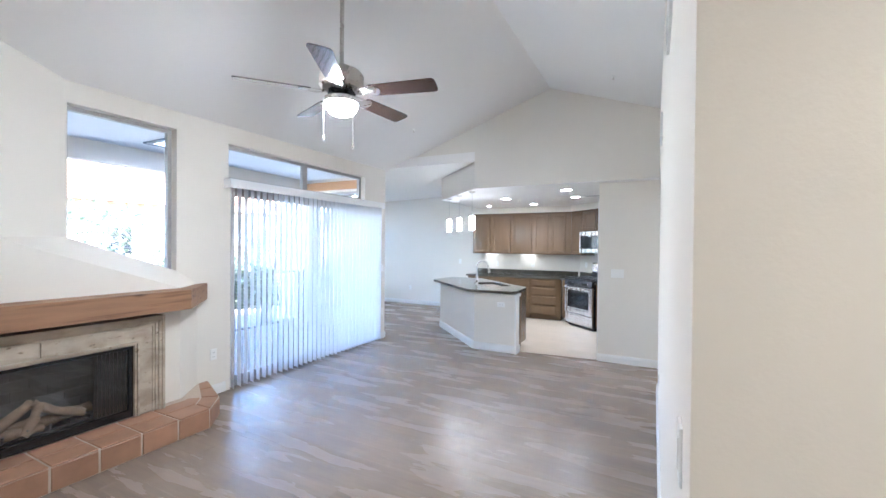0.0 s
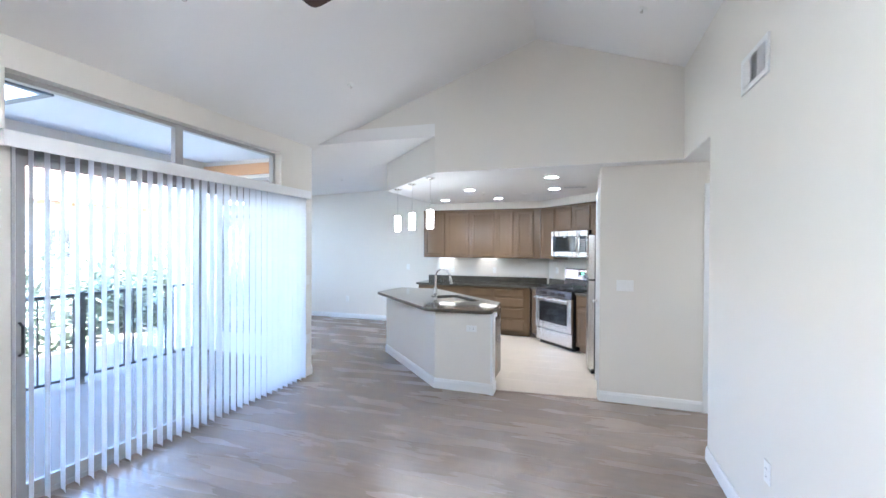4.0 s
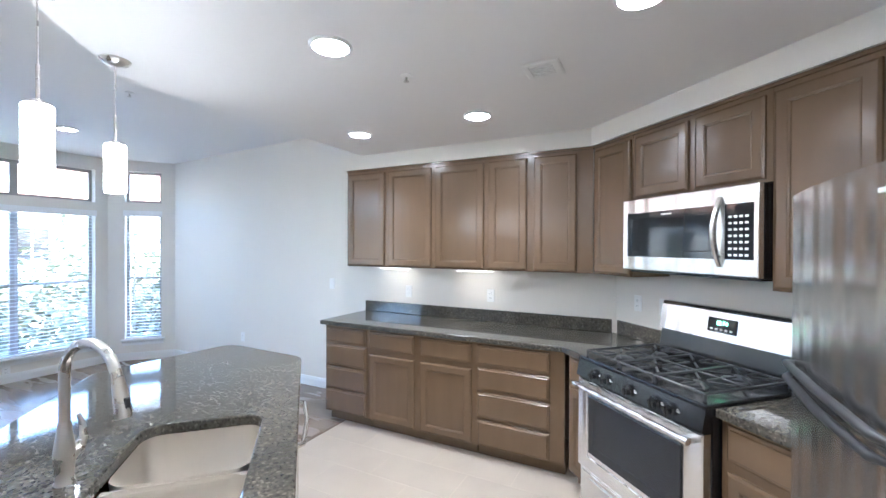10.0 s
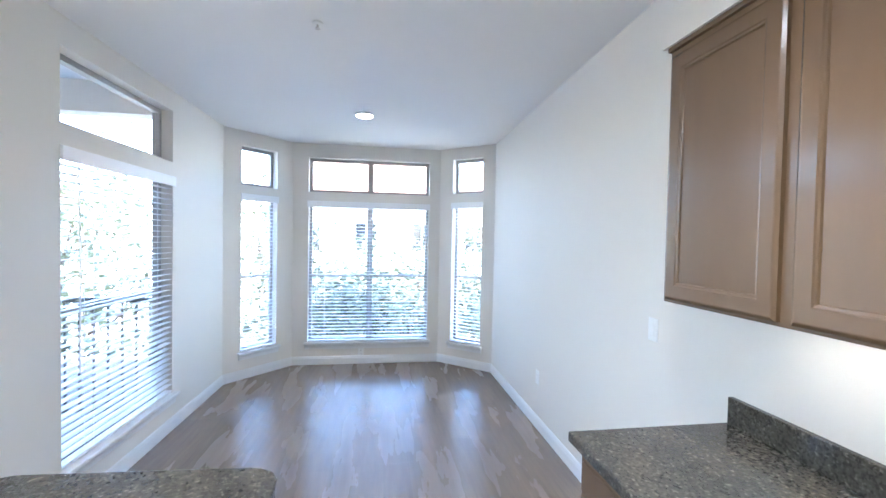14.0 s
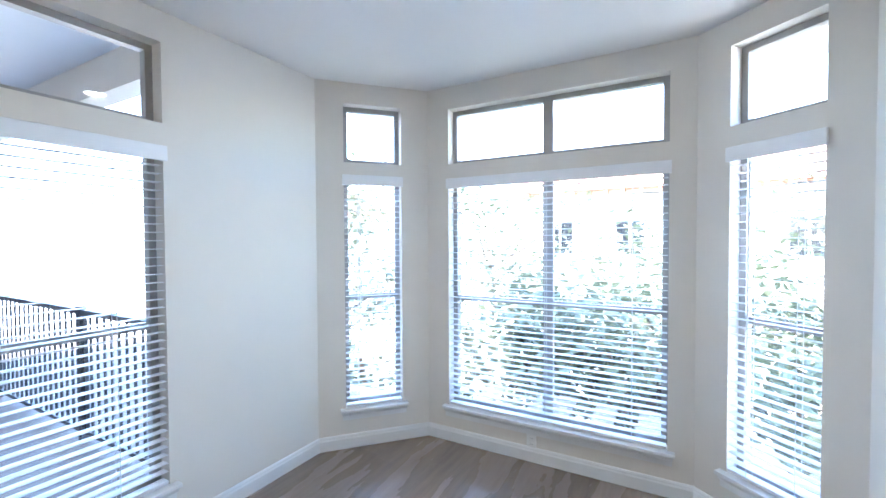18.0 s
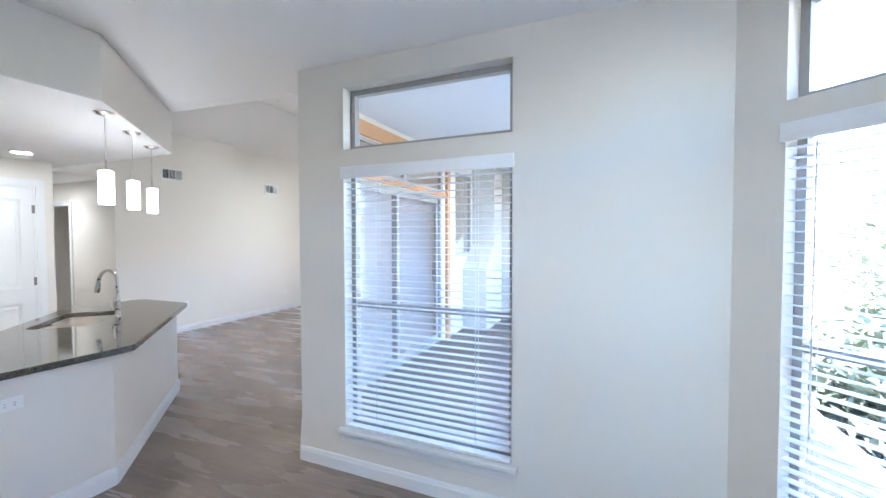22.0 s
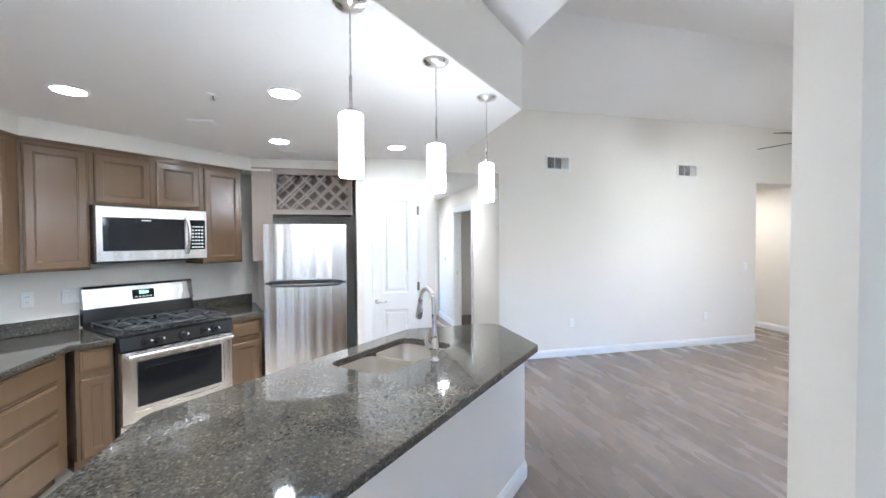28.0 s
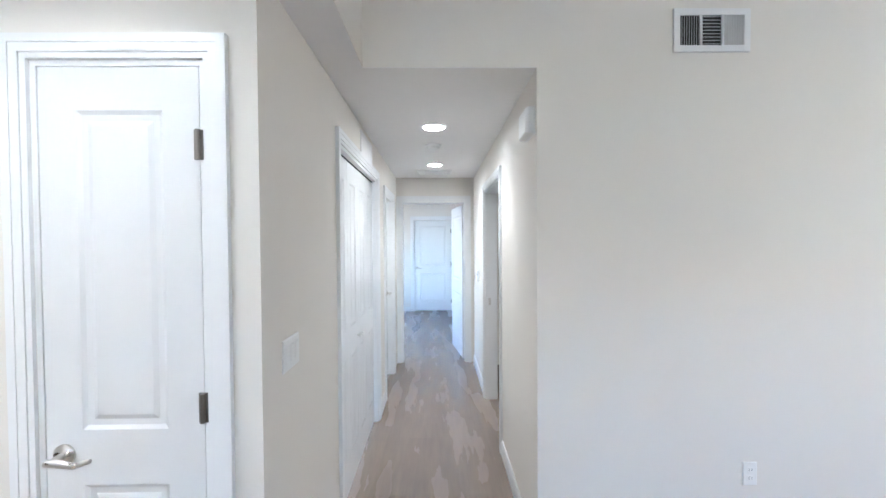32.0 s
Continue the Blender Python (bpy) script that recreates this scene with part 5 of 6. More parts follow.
part("mortar_bed", prism(bmesh.new(), [(x, y, 0.0) for x, y in hplan], (0, 0, HZ - 0.008)), MORTAR, ht, "pale grout")


def tile_on(bm, pts, up):
    """One tile: plan or face polygon with a soft bevelled rim."""
    prism(bm, pts, up)
    bmesh.ops.recalc_face_normals(bm, faces=bm.faces)
    bmesh.ops.bevel(bm, geom=list(bm.edges), offset=0.004, segments=1, affect="EDGES")
    return bm


g = 0.007
ys = [0.285 + (1.845 - 0.285) * k / 6 for k in range(7)]
for a, b in zip(ys, ys[1:]):
    part("tile", tile_on(bmesh.new(), [(HX, a + g, HZ - 0.014), (HX, b - g, HZ - 0.014), (-3.58, b - g, HZ - 0.014), (-3.58, a + g, HZ - 0.014)], (0, 0, 0.014)), TERRA, ht)
    part("tile", tile_on(bmesh.new(), [(-3.593, a + g, HZ - 0.014), (-3.593, b - g, HZ - 0.014), (-3.757, b - g, HZ - 0.014), (-3.757, a + g, HZ - 0.014)], (0, 0, 0.014)), TERRA, ht)
    part("tile", tile_on(bmesh.new(), [(HX + 0.001, a + g, 0.004), (HX + 0.001, b - g, 0.004), (HX + 0.001, b - g, HZ - 0.016), (HX + 0.001, a + g, HZ - 0.016)], (-0.012, 0, 0)), TERRA, ht)


def inset(pts, d):
    c = sum((Vector(p) for p in pts), Vector((0, 0))) / len(pts)
    return [tuple(Vector(p) + (c - Vector(p)).normalized() * d) for p in pts]


for poly in ([(HX, 1.845), (-3.59, 2.06), (-3.70, 1.96), (-3.58, 1.835)], [(-3.58, 1.835), (-3.70, 1.96), (-3.78, 1.89), (-3.757, 1.815)], [(-3.59, 2.06), (-3.87, 2.18), (-3.90, 2.07), (-3.70, 1.96)], [(-3.87, 2.18), (XW + 0.01, 2.275), (XW + 0.01, 2.18), (-3.90, 2.07)],
             [(HX, 0.285), (-3.58, 0.292), (-3.69, 0.08), (-3.61, 0.01)], [(-3.58, 0.292), (-3.757, 0.292), (-3.84, 0.08), (-3.69, 0.08)], [(-3.61, 0.01), (-3.69, 0.08), (-3.83, 0.05), (BX + 0.01, -0.08)]):
    part("tile", tile_on(bmesh.new(), [(x, y, HZ - 0.014) for x, y in inset(poly, 0.011)], (0, 0, 0.014)), TERRA, ht)
for a, b in ((hplan[0], hplan[1]), (hplan[1], hplan[2]), (hplan[3], hplan[4]), (hplan[4], (-3.87, 2.175)), ((-3.87, 2.175), hplan[5])):
    va, vb2 = Vector((*a, 0)), Vector((*b, 0))
    d = (vb2 - va).normalized()
    nn = Vector((d.y, -d.x, 0))
    va, vb2 = va + d * 0.008, vb2 - d * 0.008
    part("tile", tile_on(bmesh.new(), [va + Vector((0, 0, 0.004)), vb2 + Vector((0, 0, 0.004)), vb2 + Vector((0, 0, HZ - 0.016)), va + Vector((0, 0, HZ - 0.016))], nn * 0.006), TERRA, ht)
plate(wallm(BX, 0.022, 0.425, 90), "outlet")

# ---- ceiling fan ----
fan = thing("ceiling_fan", pose(-1.9636, 1.838, -0.1576) @ Matrix.Scale(1.1, 4), "five-blade brushed nickel ceiling fan with a lit bowl light", "ceiling fan")
zc = (vault(-1.9636) + 0.1576) / 1.1
part("canopy", lathe(bmesh.new(), [(0.07, zc + 0.02), (0.07, zc - 0.03), (0.05, zc - 0.06), (0.018, zc - 0.075)], 24), NICKEL, fan, smooth=True)
part("downrod", tube(bmesh.new(), [(0, 0, zc - 0.06), (0, 0, 2.650)], 0.0135, 14), NICKEL, fan, smooth=True)
part("motor_housing", lathe(bmesh.new(), [(0.02, 2.685), (0.045, 2.680), (0.06, 2.660), (0.115, 2.645), (0.135, 2.620), (0.137, 2.555), (0.12, 2.540), (0.10, 2.535)], 36), NICKEL, fan, smooth=True)
vr = bmesh.new()
for k in range(30):
    a = 2 * math.pi * k / 30
    d, n2 = Vector((math.cos(a), math.sin(a), 0)), Vector((-math.sin(a), math.cos(a), 0))
    p, q = d * 0.065 + Vector((0, 0, 2.516)), d * 0.118 + Vector((0, 0, 2.532))
    prism(vr, [p - n2 * 0.0025, p + n2 * 0.0025, q + n2 * 0.004, q - n2 * 0.004], (0, 0, 0.008))
part("vent_ring", vr, NICKEL, fan)
part("flywheel", lathe(bmesh.new(), [(0.085, 2.540), (0.085, 2.510), (0.06, 2.505), (0.045, 2.485)], 28), BLACK, fan, smooth=True)
part("light_fitter", lathe(bmesh.new(), [(0.04, 2.500), (0.07, 2.485), (0.108, 2.475), (0.112, 2.455), (0.104, 2.445), (0.10, 2.445)], 32), NICKEL, fan, smooth=True)
part("bowl", lathe(bmesh.new(), [(0.101, 2.450), (0.10, 2.440), (0.093, 2.415), (0.075, 2.392), (0.045, 2.376), (0.012, 2.371)], 32), BOWL, fan, "glowing frosted bowl", smooth=True)
bl = None
for ang in (13, 85, 157, 229, 301):
    mr = Matrix.Rotation(radians(ang), 4, "Z") @ Matrix.Translation((0, 0, 2.513))
    ti = Matrix.Rotation(radians(-12), 4, "X")
    if bl is None:
        b = bmesh.new()
        out = soften([(0.185, -0.055), (0.61, -0.066), (0.61, 0.066), (0.185, 0.055)], [0.02, 0.035, 0.035, 0.02])
        prism(b, [(x, y, -0.003) for x, y in out], (0, 0, 0.006))
        bl = part("blade", b, BLADE_D, fan, "dark walnut blade", m=mr @ ti)
        b = bmesh.new()
        for s in (-1, 1):
            tube(b, [(0.075, s * 0.012, 0.008), (0.11, s * 0.02, 0.0), (0.15, s * 0.034, -0.006), (0.20, s * 0.03, -0.006)], 0.006, 8)
        tube(b, [(0.075, 0, 0.008), (0.13, 0, -0.004), (0.215, 0, -0.006)], 0.006, 8)
        lathe(b, [(0.045, -0.008), (0.045, -0.0035)], 16, (0.21, 0, 0))
        br = part("blade_iron", b, NICKEL, fan, m=mr @ ti, smooth=True)
    else:
        share("blade", bl, fan, mr @ ti)
        share("blade_iron", br, fan, mr @ ti)
for a, zl in ((200, 2.210), (330, 2.150)):
    x, y = 0.108 * math.cos(radians(a + 20)), 0.108 * math.sin(radians(a + 20))
    pc = bmesh.new()
    tube(pc, [(x, y, 2.460), (x, y, zl + 0.03)], 0.0018, 5)
    tube(pc, [(x, y, zl + 0.03), (x, y, zl + 0.02), (x, y, zl)], [0.003, 0.007, 0.005], 8)
    part("pull_chain", pc, NICKEL, fan)


# ---- wall vents ----
def wall_vent(m, w, h, label):
    """A two-bank supply grille, centred, face towards -y."""
    v = thing("wall_vent", m, label, "vent", "supply grilles")
    f = bmesh.new()
    for a in ((-w / 2, w / 2, -h / 2, -h / 2 + 0.03), (-w / 2, w / 2, h / 2 - 0.03, h / 2), (-w / 2, -w / 2 + 0.03, -h / 2 + 0.03, h / 2 - 0.03), (w / 2 - 0.03, w / 2, -h / 2 + 0.03, h / 2 - 0.03), (-(w - 0.06) / 6 - 0.004, -(w - 0.06) / 6 + 0.004, -h / 2 + 0.03, h / 2 - 0.03), ((w - 0.06) / 6 - 0.004, (w - 0.06) / 6 + 0.004, -h / 2 + 0.03, h / 2 - 0.03)):
        box(f, a[0], a[1], -0.012, 0.0, a[2], a[3])
    part("frame", f, TRIM, v, "white stamped frame")
    part("backing", boxm(-w / 2 + 0.03, w / 2 - 0.03, -0.003, -0.0005, -h / 2 + 0.03, h / 2 - 0.03), DARKSLOT, v)
    src = None
    bw = (w - 0.06) / 3
    for bank in (-1, 1):
        x0 = -w / 2 + 0.034 if bank < 0 else w / 2 - 0.03 - bw + 0.004
        n = 8
        for k in range(n):
            mm = Matrix.Translation((x0 + (bw - 0.008) * (k + 0.5) / n, -0.008, 0)) @ Matrix.Rotation(radians(bank * 32), 4, "Z")
            if src is None:
                src = part("slat", boxm(-0.001, 0.001, -0.0075, 0.0075, -h / 2 + 0.03, h / 2 - 0.03), TRIM, v, m=mm)
            else:
                share("slat", src, v, mm)
    src = None
    for k in range(9):
        mm = Matrix.Translation((0, -0.008, -h / 2 + 0.03 + (h - 0.06) * (k + 0.5) / 9)) @ Matrix.Rotation(radians(25), 4, "X")
        if src is None:
            src = part("cross_slat", boxm(-bw / 2 + 0.004, bw / 2 - 0.004, -0.007, 0.007, -0.001, 0.001), TRIM, v, m=mm)
        else:
            share("cross_slat", src, v, mm)
    return v


v0 = wall_vent(wallm(0.0, 3.775, 2.612, -90), 0.37, 0.205, "white three-bank supply grille high on the wall")
copy_thing(v0, wallm(0.0, 1.685, 2.585, -90))
wall_vent(pose(-3.72, 7.72, 2.665, 0, 0, -90), 0.37, 0.175, "white two-bank supply grille on the soffit")

# ---- windows, blinds ----


def hung_window(m, w, z0, z1, label, lights=1, rail=True, group="windows"):
    """An aluminium window set back in its opening: x along the wall, y out of the room, origin at the opening's left."""
    t = thing("window", m, label, "window", group)
    d0, d1 = 0.085, 0.135
    f = bmesh.new()
    fw = 0.035
    box(f, 0, fw, d0, d1, z0, z1)
    box(f, w - fw, w, d0, d1, z0, z1)
    box(f, fw, w - fw, d0, d1, z1 - fw, z1)
    box(f, fw, w - fw, d0, d1, z0, z0 + fw)
    part("window_frame", f, FRAMEM, t)
    xs = [fw + (w - 2 * fw) * k / lights for k in range(lights + 1)]
    for k in range(1, lights):
        part("mullion", boxm(xs[k] - 0.035, xs[k] + 0.035, d0, d1, z0 + fw, z1 - fw), FRAMEM, t)
    for k in range(lights):
        a = xs[k] + (0.036 if k else 0.0)
        b = xs[k + 1] - (0.036 if k < lights - 1 else 0.0)
        if rail:
            zm = z0 + (z1 - z0) * 0.475
            part("meeting_rail", boxm(a, b, d0 + 0.006, d1 - 0.008, zm - 0.018, zm + 0.018), FRAMEM, t)
            spans = ((z0 + fw, zm - 0.019, d0 + 0.018), (zm + 0.019, z1 - fw, d0 + 0.03))
        else:
            spans = ((z0 + fw, z1 - fw, d0 + 0.025),)
        for p, q, dd in spans:
            part("pane", boxm(a, b, dd, dd + 0.004, p, q), GLASS, t)
    return t


def window_sill(m, w, z):
    s = bmesh.new()
    box(s, -0.04, w + 0.04, -0.045, 0.084, z - 0.022, z, bev=0.004)
    box(s, -0.025, w + 0.025, -0.016, -0.001, z - 0.085, z - 0.023)
    prism(s, [(-0.03, -0.001, z - 0.023), (-0.03, -0.034, z - 0.023), (-0.03, -0.018, z - 0.05), (-0.03, -0.001, z - 0.05)], (w + 0.06, 0, 0))
    ob = link_mesh("window_sill", s, TRIM)
    ob.matrix_world = m
    return tagged(ob, "white painted window stool and apron", kind="structure")


SLAT_TILT = -2


def blind(m, w, z0, z1, label, cords):
    """A wide-slat horizontal blind hung in the opening's room side, let down to the sill."""
    t = thing("window_blind", m, label, "blind", "horizontal blinds")
    part("valance", boxm(-0.012, w + 0.012, -0.022, -0.006, z1 - 0.075, z1 + 0.002, bev=0.003), BLIND, t)
    part("headrail", boxm(0.004, w - 0.004, -0.004, 0.05, z1 - 0.045, z1 - 0.004), BLIND, t)
    n = int((z1 - 0.085 - z0 - 0.03) / 0.0425)
    src = None
    for k in range(n):
        z = z1 - 0.095 - k * (z1 - 0.085 - z0 - 0.035) / n
        mm = Matrix.Translation((0, 0.026, z)) @ Matrix.Rotation(radians(SLAT_TILT + random.uniform(-1.2, 1.2)), 4, "X")
        if src is None:
            b = bmesh.new()
            prism(b, [(0.006, -0.025, -0.002), (0.006, 0.0, 0.0005), (0.006, 0.025, -0.002), (0.006, 0.025, 0.0002), (0.006, 0.0, 0.0028), (0.006, -0.025, 0.0002)], (w - 0.012, 0, 0))
            src = part("slat", b, BLIND, t, m=mm)
        else:
            share("slat", src, t, mm)
    part("bottom_rail", boxm(0.006, w - 0.006, 0.0, 0.052, z0 + 0.004, z0 + 0.022, bev=0.003), BLIND, t)
    for cx in cords:
        c = bmesh.new()
        for yy in (0.001, 0.052):
            tube(c, [(cx, yy, z0 + 0.02), (cx, yy, z1 - 0.05)], 0.0016, 5)
        part("ladder_cord", c, BLIND, t)
    wd = bmesh.new()
    tube(wd, [(0.11, -0.014, z1 - 0.09), (0.112, -0.02, z1 - 0.6), (0.11, -0.018, z1 - min(1.25, (z1 - z0) * 0.72))], 0.0042, 8)
    part("tilt_wand", wd, BLIND, t, "clear-white tilt wand")
    return t


WALLS = (
    (BAY[1], BAY[2], 0.385, 1.145, 2.175, 2.585, 0.30, 2.05, 1, "tall aluminium hung window to the covered patio", (0.25, 0.93)),
    (BAY[2], BAY[3], 0.20, 0.435, 2.15, 2.585, 0.30, 2.05, 1, "narrow aluminium hung window in the bay", (0.10, 0.335)),
    (BAY[3], BAY[4], 0.185, 1.495, 2.15, 2.57, 0.28, 2.03, 2, "wide twin aluminium hung window in the bay", (0.2, 0.7475, 1.295)),
    (BAY[4], BAY[5], BR - 0.585, 0.42, 2.17, 2.60, 0.29, 2.05, 1, "narrow aluminium hung window in the bay", (0.10, 0.32)),
)
for p0, p1, s0, w, tz0, tz1, z0, z1, n, lab, cords in WALLS:
    m = frame_on(p0, p1) @ Matrix.Translation((s0, 0, 0))
    hung_window(m, w, tz0, tz1, "fixed aluminium transom window above a blind", n, False)
    hung_window(m, w, z0, z1, lab, n, True)
    window_sill(m, w, z0 + 0.002)
    blind(m, w, z0 + 0.004, z1 + 0.005, "white wide-slat blind let down with open slats", cords)
plate(wallm(-5.48, 5.978, 0.145, 180) , "outlet", 1)
plate(wallm(-7.78, 7.44, 0.145, 90), "outlet", 1)

# ---- slider and living-room windows ----
mW = frame_on((XW, YS), BAY[0])
hung_window(mW @ Matrix.Translation((3.155, 0, 0)), 2.32, 2.26, 2.635, "fixed two-light aluminium transom over the patio door", 2, False)
fwn = hung_window(mW @ Matrix.Translation((1.80, 0, 0)), 0.82, 1.29, 2.655, "fixed aluminium window beside the chimney breast", 1, False)
sl = thing("sliding_door", mW @ Matrix.Translation((3.18, 0, 0)), "closed two-panel aluminium sliding glass patio door", "door")
SW, SH = 2.67, 2.19
f = bmesh.new()
for a in ((0, 0.04, 0.05, 0.14, 0.0, SH), (SW - 0.04, SW, 0.05, 0.14, 0.0, SH), (0.04, SW - 0.04, 0.05, 0.14, SH - 0.04, SH), (0.04, SW - 0.04, 0.05, 0.14, 0.0, 0.03)):
    box(f, *a)
part("door_frame", f, FRAMEM, sl)
for k, (a, b, yy) in enumerate(((0.04, 1.37, 0.065), (1.30, SW - 0.04, 0.10))):
    f = bmesh.new()
    for q in ((a, a + 0.06, 0.03, SH - 0.04), (b - 0.06, b, 0.03, SH - 0.04), (a + 0.06, b - 0.06, SH - 0.10, SH - 0.04), (a + 0.06, b - 0.06, 0.03, 0.11)):
        box(f, q[0], q[1], yy, yy + 0.03, q[2], q[3])
    pn = part("sash", f, FRAMEM, sl)
    part("pane", boxm(a + 0.06, b - 0.06, yy + 0.012, yy + 0.018, 0.11, SH - 0.10), GLASS, pn)
    if k == 0:
        hb = bmesh.new()
        tube(hb, [(a + 0.03, yy - 0.002, 0.92), (a + 0.03, yy - 0.035, 0.94), (a + 0.03, yy - 0.035, 1.10), (a + 0.03, yy - 0.002, 1.12)], 0.008, 8)
        part("pull_handle", hb, RAIL, pn, "black pull handle", smooth=True)
vb = thing("vertical_blind", mW @ Matrix.Translation((3.12, 0, 0)), "white vertical-vane blind drawn across the patio door", "blind")
VW = 2.73
part("valance", boxm(-0.02, VW + 0.02, -0.11, -0.095, 2.16, 2.255, bev=0.003), BLIND, vb, "white box valance")
part("valance_return", boxm(-0.02, -0.005, -0.094, -0.002, 2.16, 2.255), BLIND, vb)
part("valance_return", boxm(VW + 0.005, VW + 0.02, -0.094, -0.002, 2.16, 2.255), BLIND, vb)
part("valance_top", boxm(-0.02, VW + 0.02, -0.094, -0.002, 2.242, 2.255), BLIND, vb)
part("headrail", boxm(0.0, VW, -0.072, -0.032, 2.195, 2.235), BLIND, vb)
nv = 34
src = None
for k in range(nv):
    x = 0.05 + (VW - 0.10) * k / (nv - 1)
    turn = 77 + random.uniform(-3, 3)
    mm = Matrix.Translation((x, -0.052, 0)) @ Matrix.Rotation(radians(turn), 4, "Z")
    if src is None:
        b = bmesh.new()
        prof = [(-0.0445, 0.0), (-0.022, -0.0035), (0.0, -0.0048), (0.022, -0.0035), (0.0445, 0.0), (0.0445, 0.001), (0.022, -0.0025), (0.0, -0.0038), (-0.022, -0.0025), (-0.0445, 0.001)]
        prism(b, [(px, py, 0.025) for px, py in prof], (0, 0, 2.165))
        src = part("vane", b, VANE, vb, "white fabric-look vane", m=mm, smooth=True)
    else:
        share("vane", src, vb, mm)

# ---- doors, casings, hall, bedroom beyond ----


def panel_door(name, m, w, h, label, knob_at=None, hinge_at=None, group="", th=0.035):
    """A two-panel moulded door slab: x along its width, room face at y 0, thickness to +y."""
    d = thing(name, m, label, "door", group)
    b = bmesh.new()
    st = min(0.115, w * 0.23)
    xs = (0.0, st, w - st, w)
    zs = (0.0, 0.20, 0.86, 1.03, h - 0.13, h)
    for side, yy, sg in (("f", 0.0, 1), ("b", th, -1)):
        for i in range(3):
            for k in range(5):
                x0, x1, z0, z1 = xs[i], xs[i + 1], zs[k], zs[k + 1]
                if i == 1 and k in (1, 3):
                    loops = []
                    for ins, dy in ((0, 0), (0.012, 0.007), (0.03, 0.008), (0.045, 0.002)):
                        loops.append([b.verts.new(p) for p in ((x0 + ins, yy + sg * dy, z0 + ins), (x1 - ins, yy + sg * dy, z0 + ins), (x1 - ins, yy + sg * dy, z1 - ins), (x0 + ins, yy + sg * dy, z1 - ins))])
                    for p, q in zip(loops, loops[1:]):
                        for j in range(4):
                            b.faces.new((p[j], p[(j + 1) % 4], q[(j + 1) % 4], q[j]))
                    b.faces.new(loops[-1])
                else:
                    b.faces.new([b.verts.new(p) for p in ((x0, yy, z0), (x1, yy, z0), (x1, yy, z1), (x0, yy, z1))])
    for q in (((0, 0, 0), (0, th, 0), (0, th, h), (0, 0, h)), ((w, 0, 0), (w, th, 0), (w, th, h), (w, 0, h)), ((0, 0, h), (w, 0, h), (w, th, h), (0, th, h)), ((0, 0, 0), (w, 0, 0), (w, th, 0), (0, th, 0))):
        b.faces.new([b.verts.new(p) for p in q])
    bmesh.ops.remove_doubles(b, verts=b.verts, dist=0.0002)
    part("slab", b, DOORP, d)
    if knob_at is not None:
        kx, kz = knob_at
        r = part("rosette", lathe(bmesh.new(), [(0.033, 0), (0.033, 0.006), (0.026, 0.011), (0.012, 0.014)], 24), NICKEL, d, "brushed nickel rosette", m=Matrix.Translation((kx, -0.0005, kz)) @ Matrix.Rotation(radians(90), 4, "X"), smooth=True)
        lv = bmesh.new()
        sgn = 1 if kx < w / 2 else -1
        tube(lv, [(0, 0, 0.010), (0, 0, 0.05)], 0.011, 14)
        tube(lv, [(-sgn * 0.012, 0, 0.05), (sgn * 0.02, 0, 0.052), (sgn * 0.07, -0.008, 0.052), (sgn * 0.115, 0.004, 0.048)], [0.011, 0.012, 0.009, 0.007], 12)
        part("lever", lv, NICKEL, r, "brushed nickel lever handle", smooth=True)
        part("latch_plate", boxm(-0.0012 if kx < w / 2 else w - 0.0008, 0.0008 if kx < w / 2 else w + 0.0012, 0.004, 0.03, kz - 0.028, kz + 0.028), NICKEL, d)
    if hinge_at is not None:
        for z in (0.22, h * 0.515, h - 0.235):
            hg = bmesh.new()
            tube(hg, [(hinge_at, -0.011, z - 0.045), (hinge_at, -0.011, z + 0.045)], 0.0075, 10)
            box(hg, hinge_at - 0.014, hinge_at + 0.012, -0.006, -0.0005, z - 0.045, z + 0.045)
            part("hinge", hg, HINGEM, d, "dark satin nickel hinge")
    return d


def casing(m, w, h, depth=0.12, both=False, cw=0.07, stop=True):
    """Moulded white casing and jamb round an opening of width w: x along the wall, room face at y 0."""
    b = bmesh.new()
    for o, t in ((0.0, 0.012), (0.018, 0.017), (0.045, 0.02)):
        q = cw if o == 0 else (0.045 if o == 0.018 else cw)
        lo = {0.0: 0.0, 0.018: 0.018, 0.045: 0.045}[o]
        hi = {0.0: 0.018, 0.018: 0.045, 0.045: cw}[o]
        box(b, -hi, -lo, -t, 0.0, 0.0, h + hi)
        box(b, w + lo, w + hi, -t, 0.0, 0.0, h + hi)
        box(b, -lo, w + lo, -t, 0.0, h + lo, h + hi)
    j = 0.018
    box(b, -0.001, j, 0.001, depth - 0.001, 0.0, h)
    box(b, w - j, w + 0.001, 0.001, depth - 0.001, 0.0, h)
    box(b, j, w - j, 0.001, depth - 0.001, h - j, h + 0.001)
    ob = link_mesh("door_trim", b, TRIM)
    ob.matrix_world = m
    return tagged(ob, "white moulded door casing", kind="structure")


# pantry
mp_ = frame_on((-0.725, 6.35), (-0.725, 5.757)) @ Matrix.Translation((0.035, 0, 0))
casing(mp_, 0.521, 2.16, 0.10)
panel_door("pantry_door", mp_ @ Matrix.Translation((0.021, 0.003, 0.012)), 0.479, 2.128, "closed narrow white two-panel pantry door", (0.055, 0.955), 0.479)
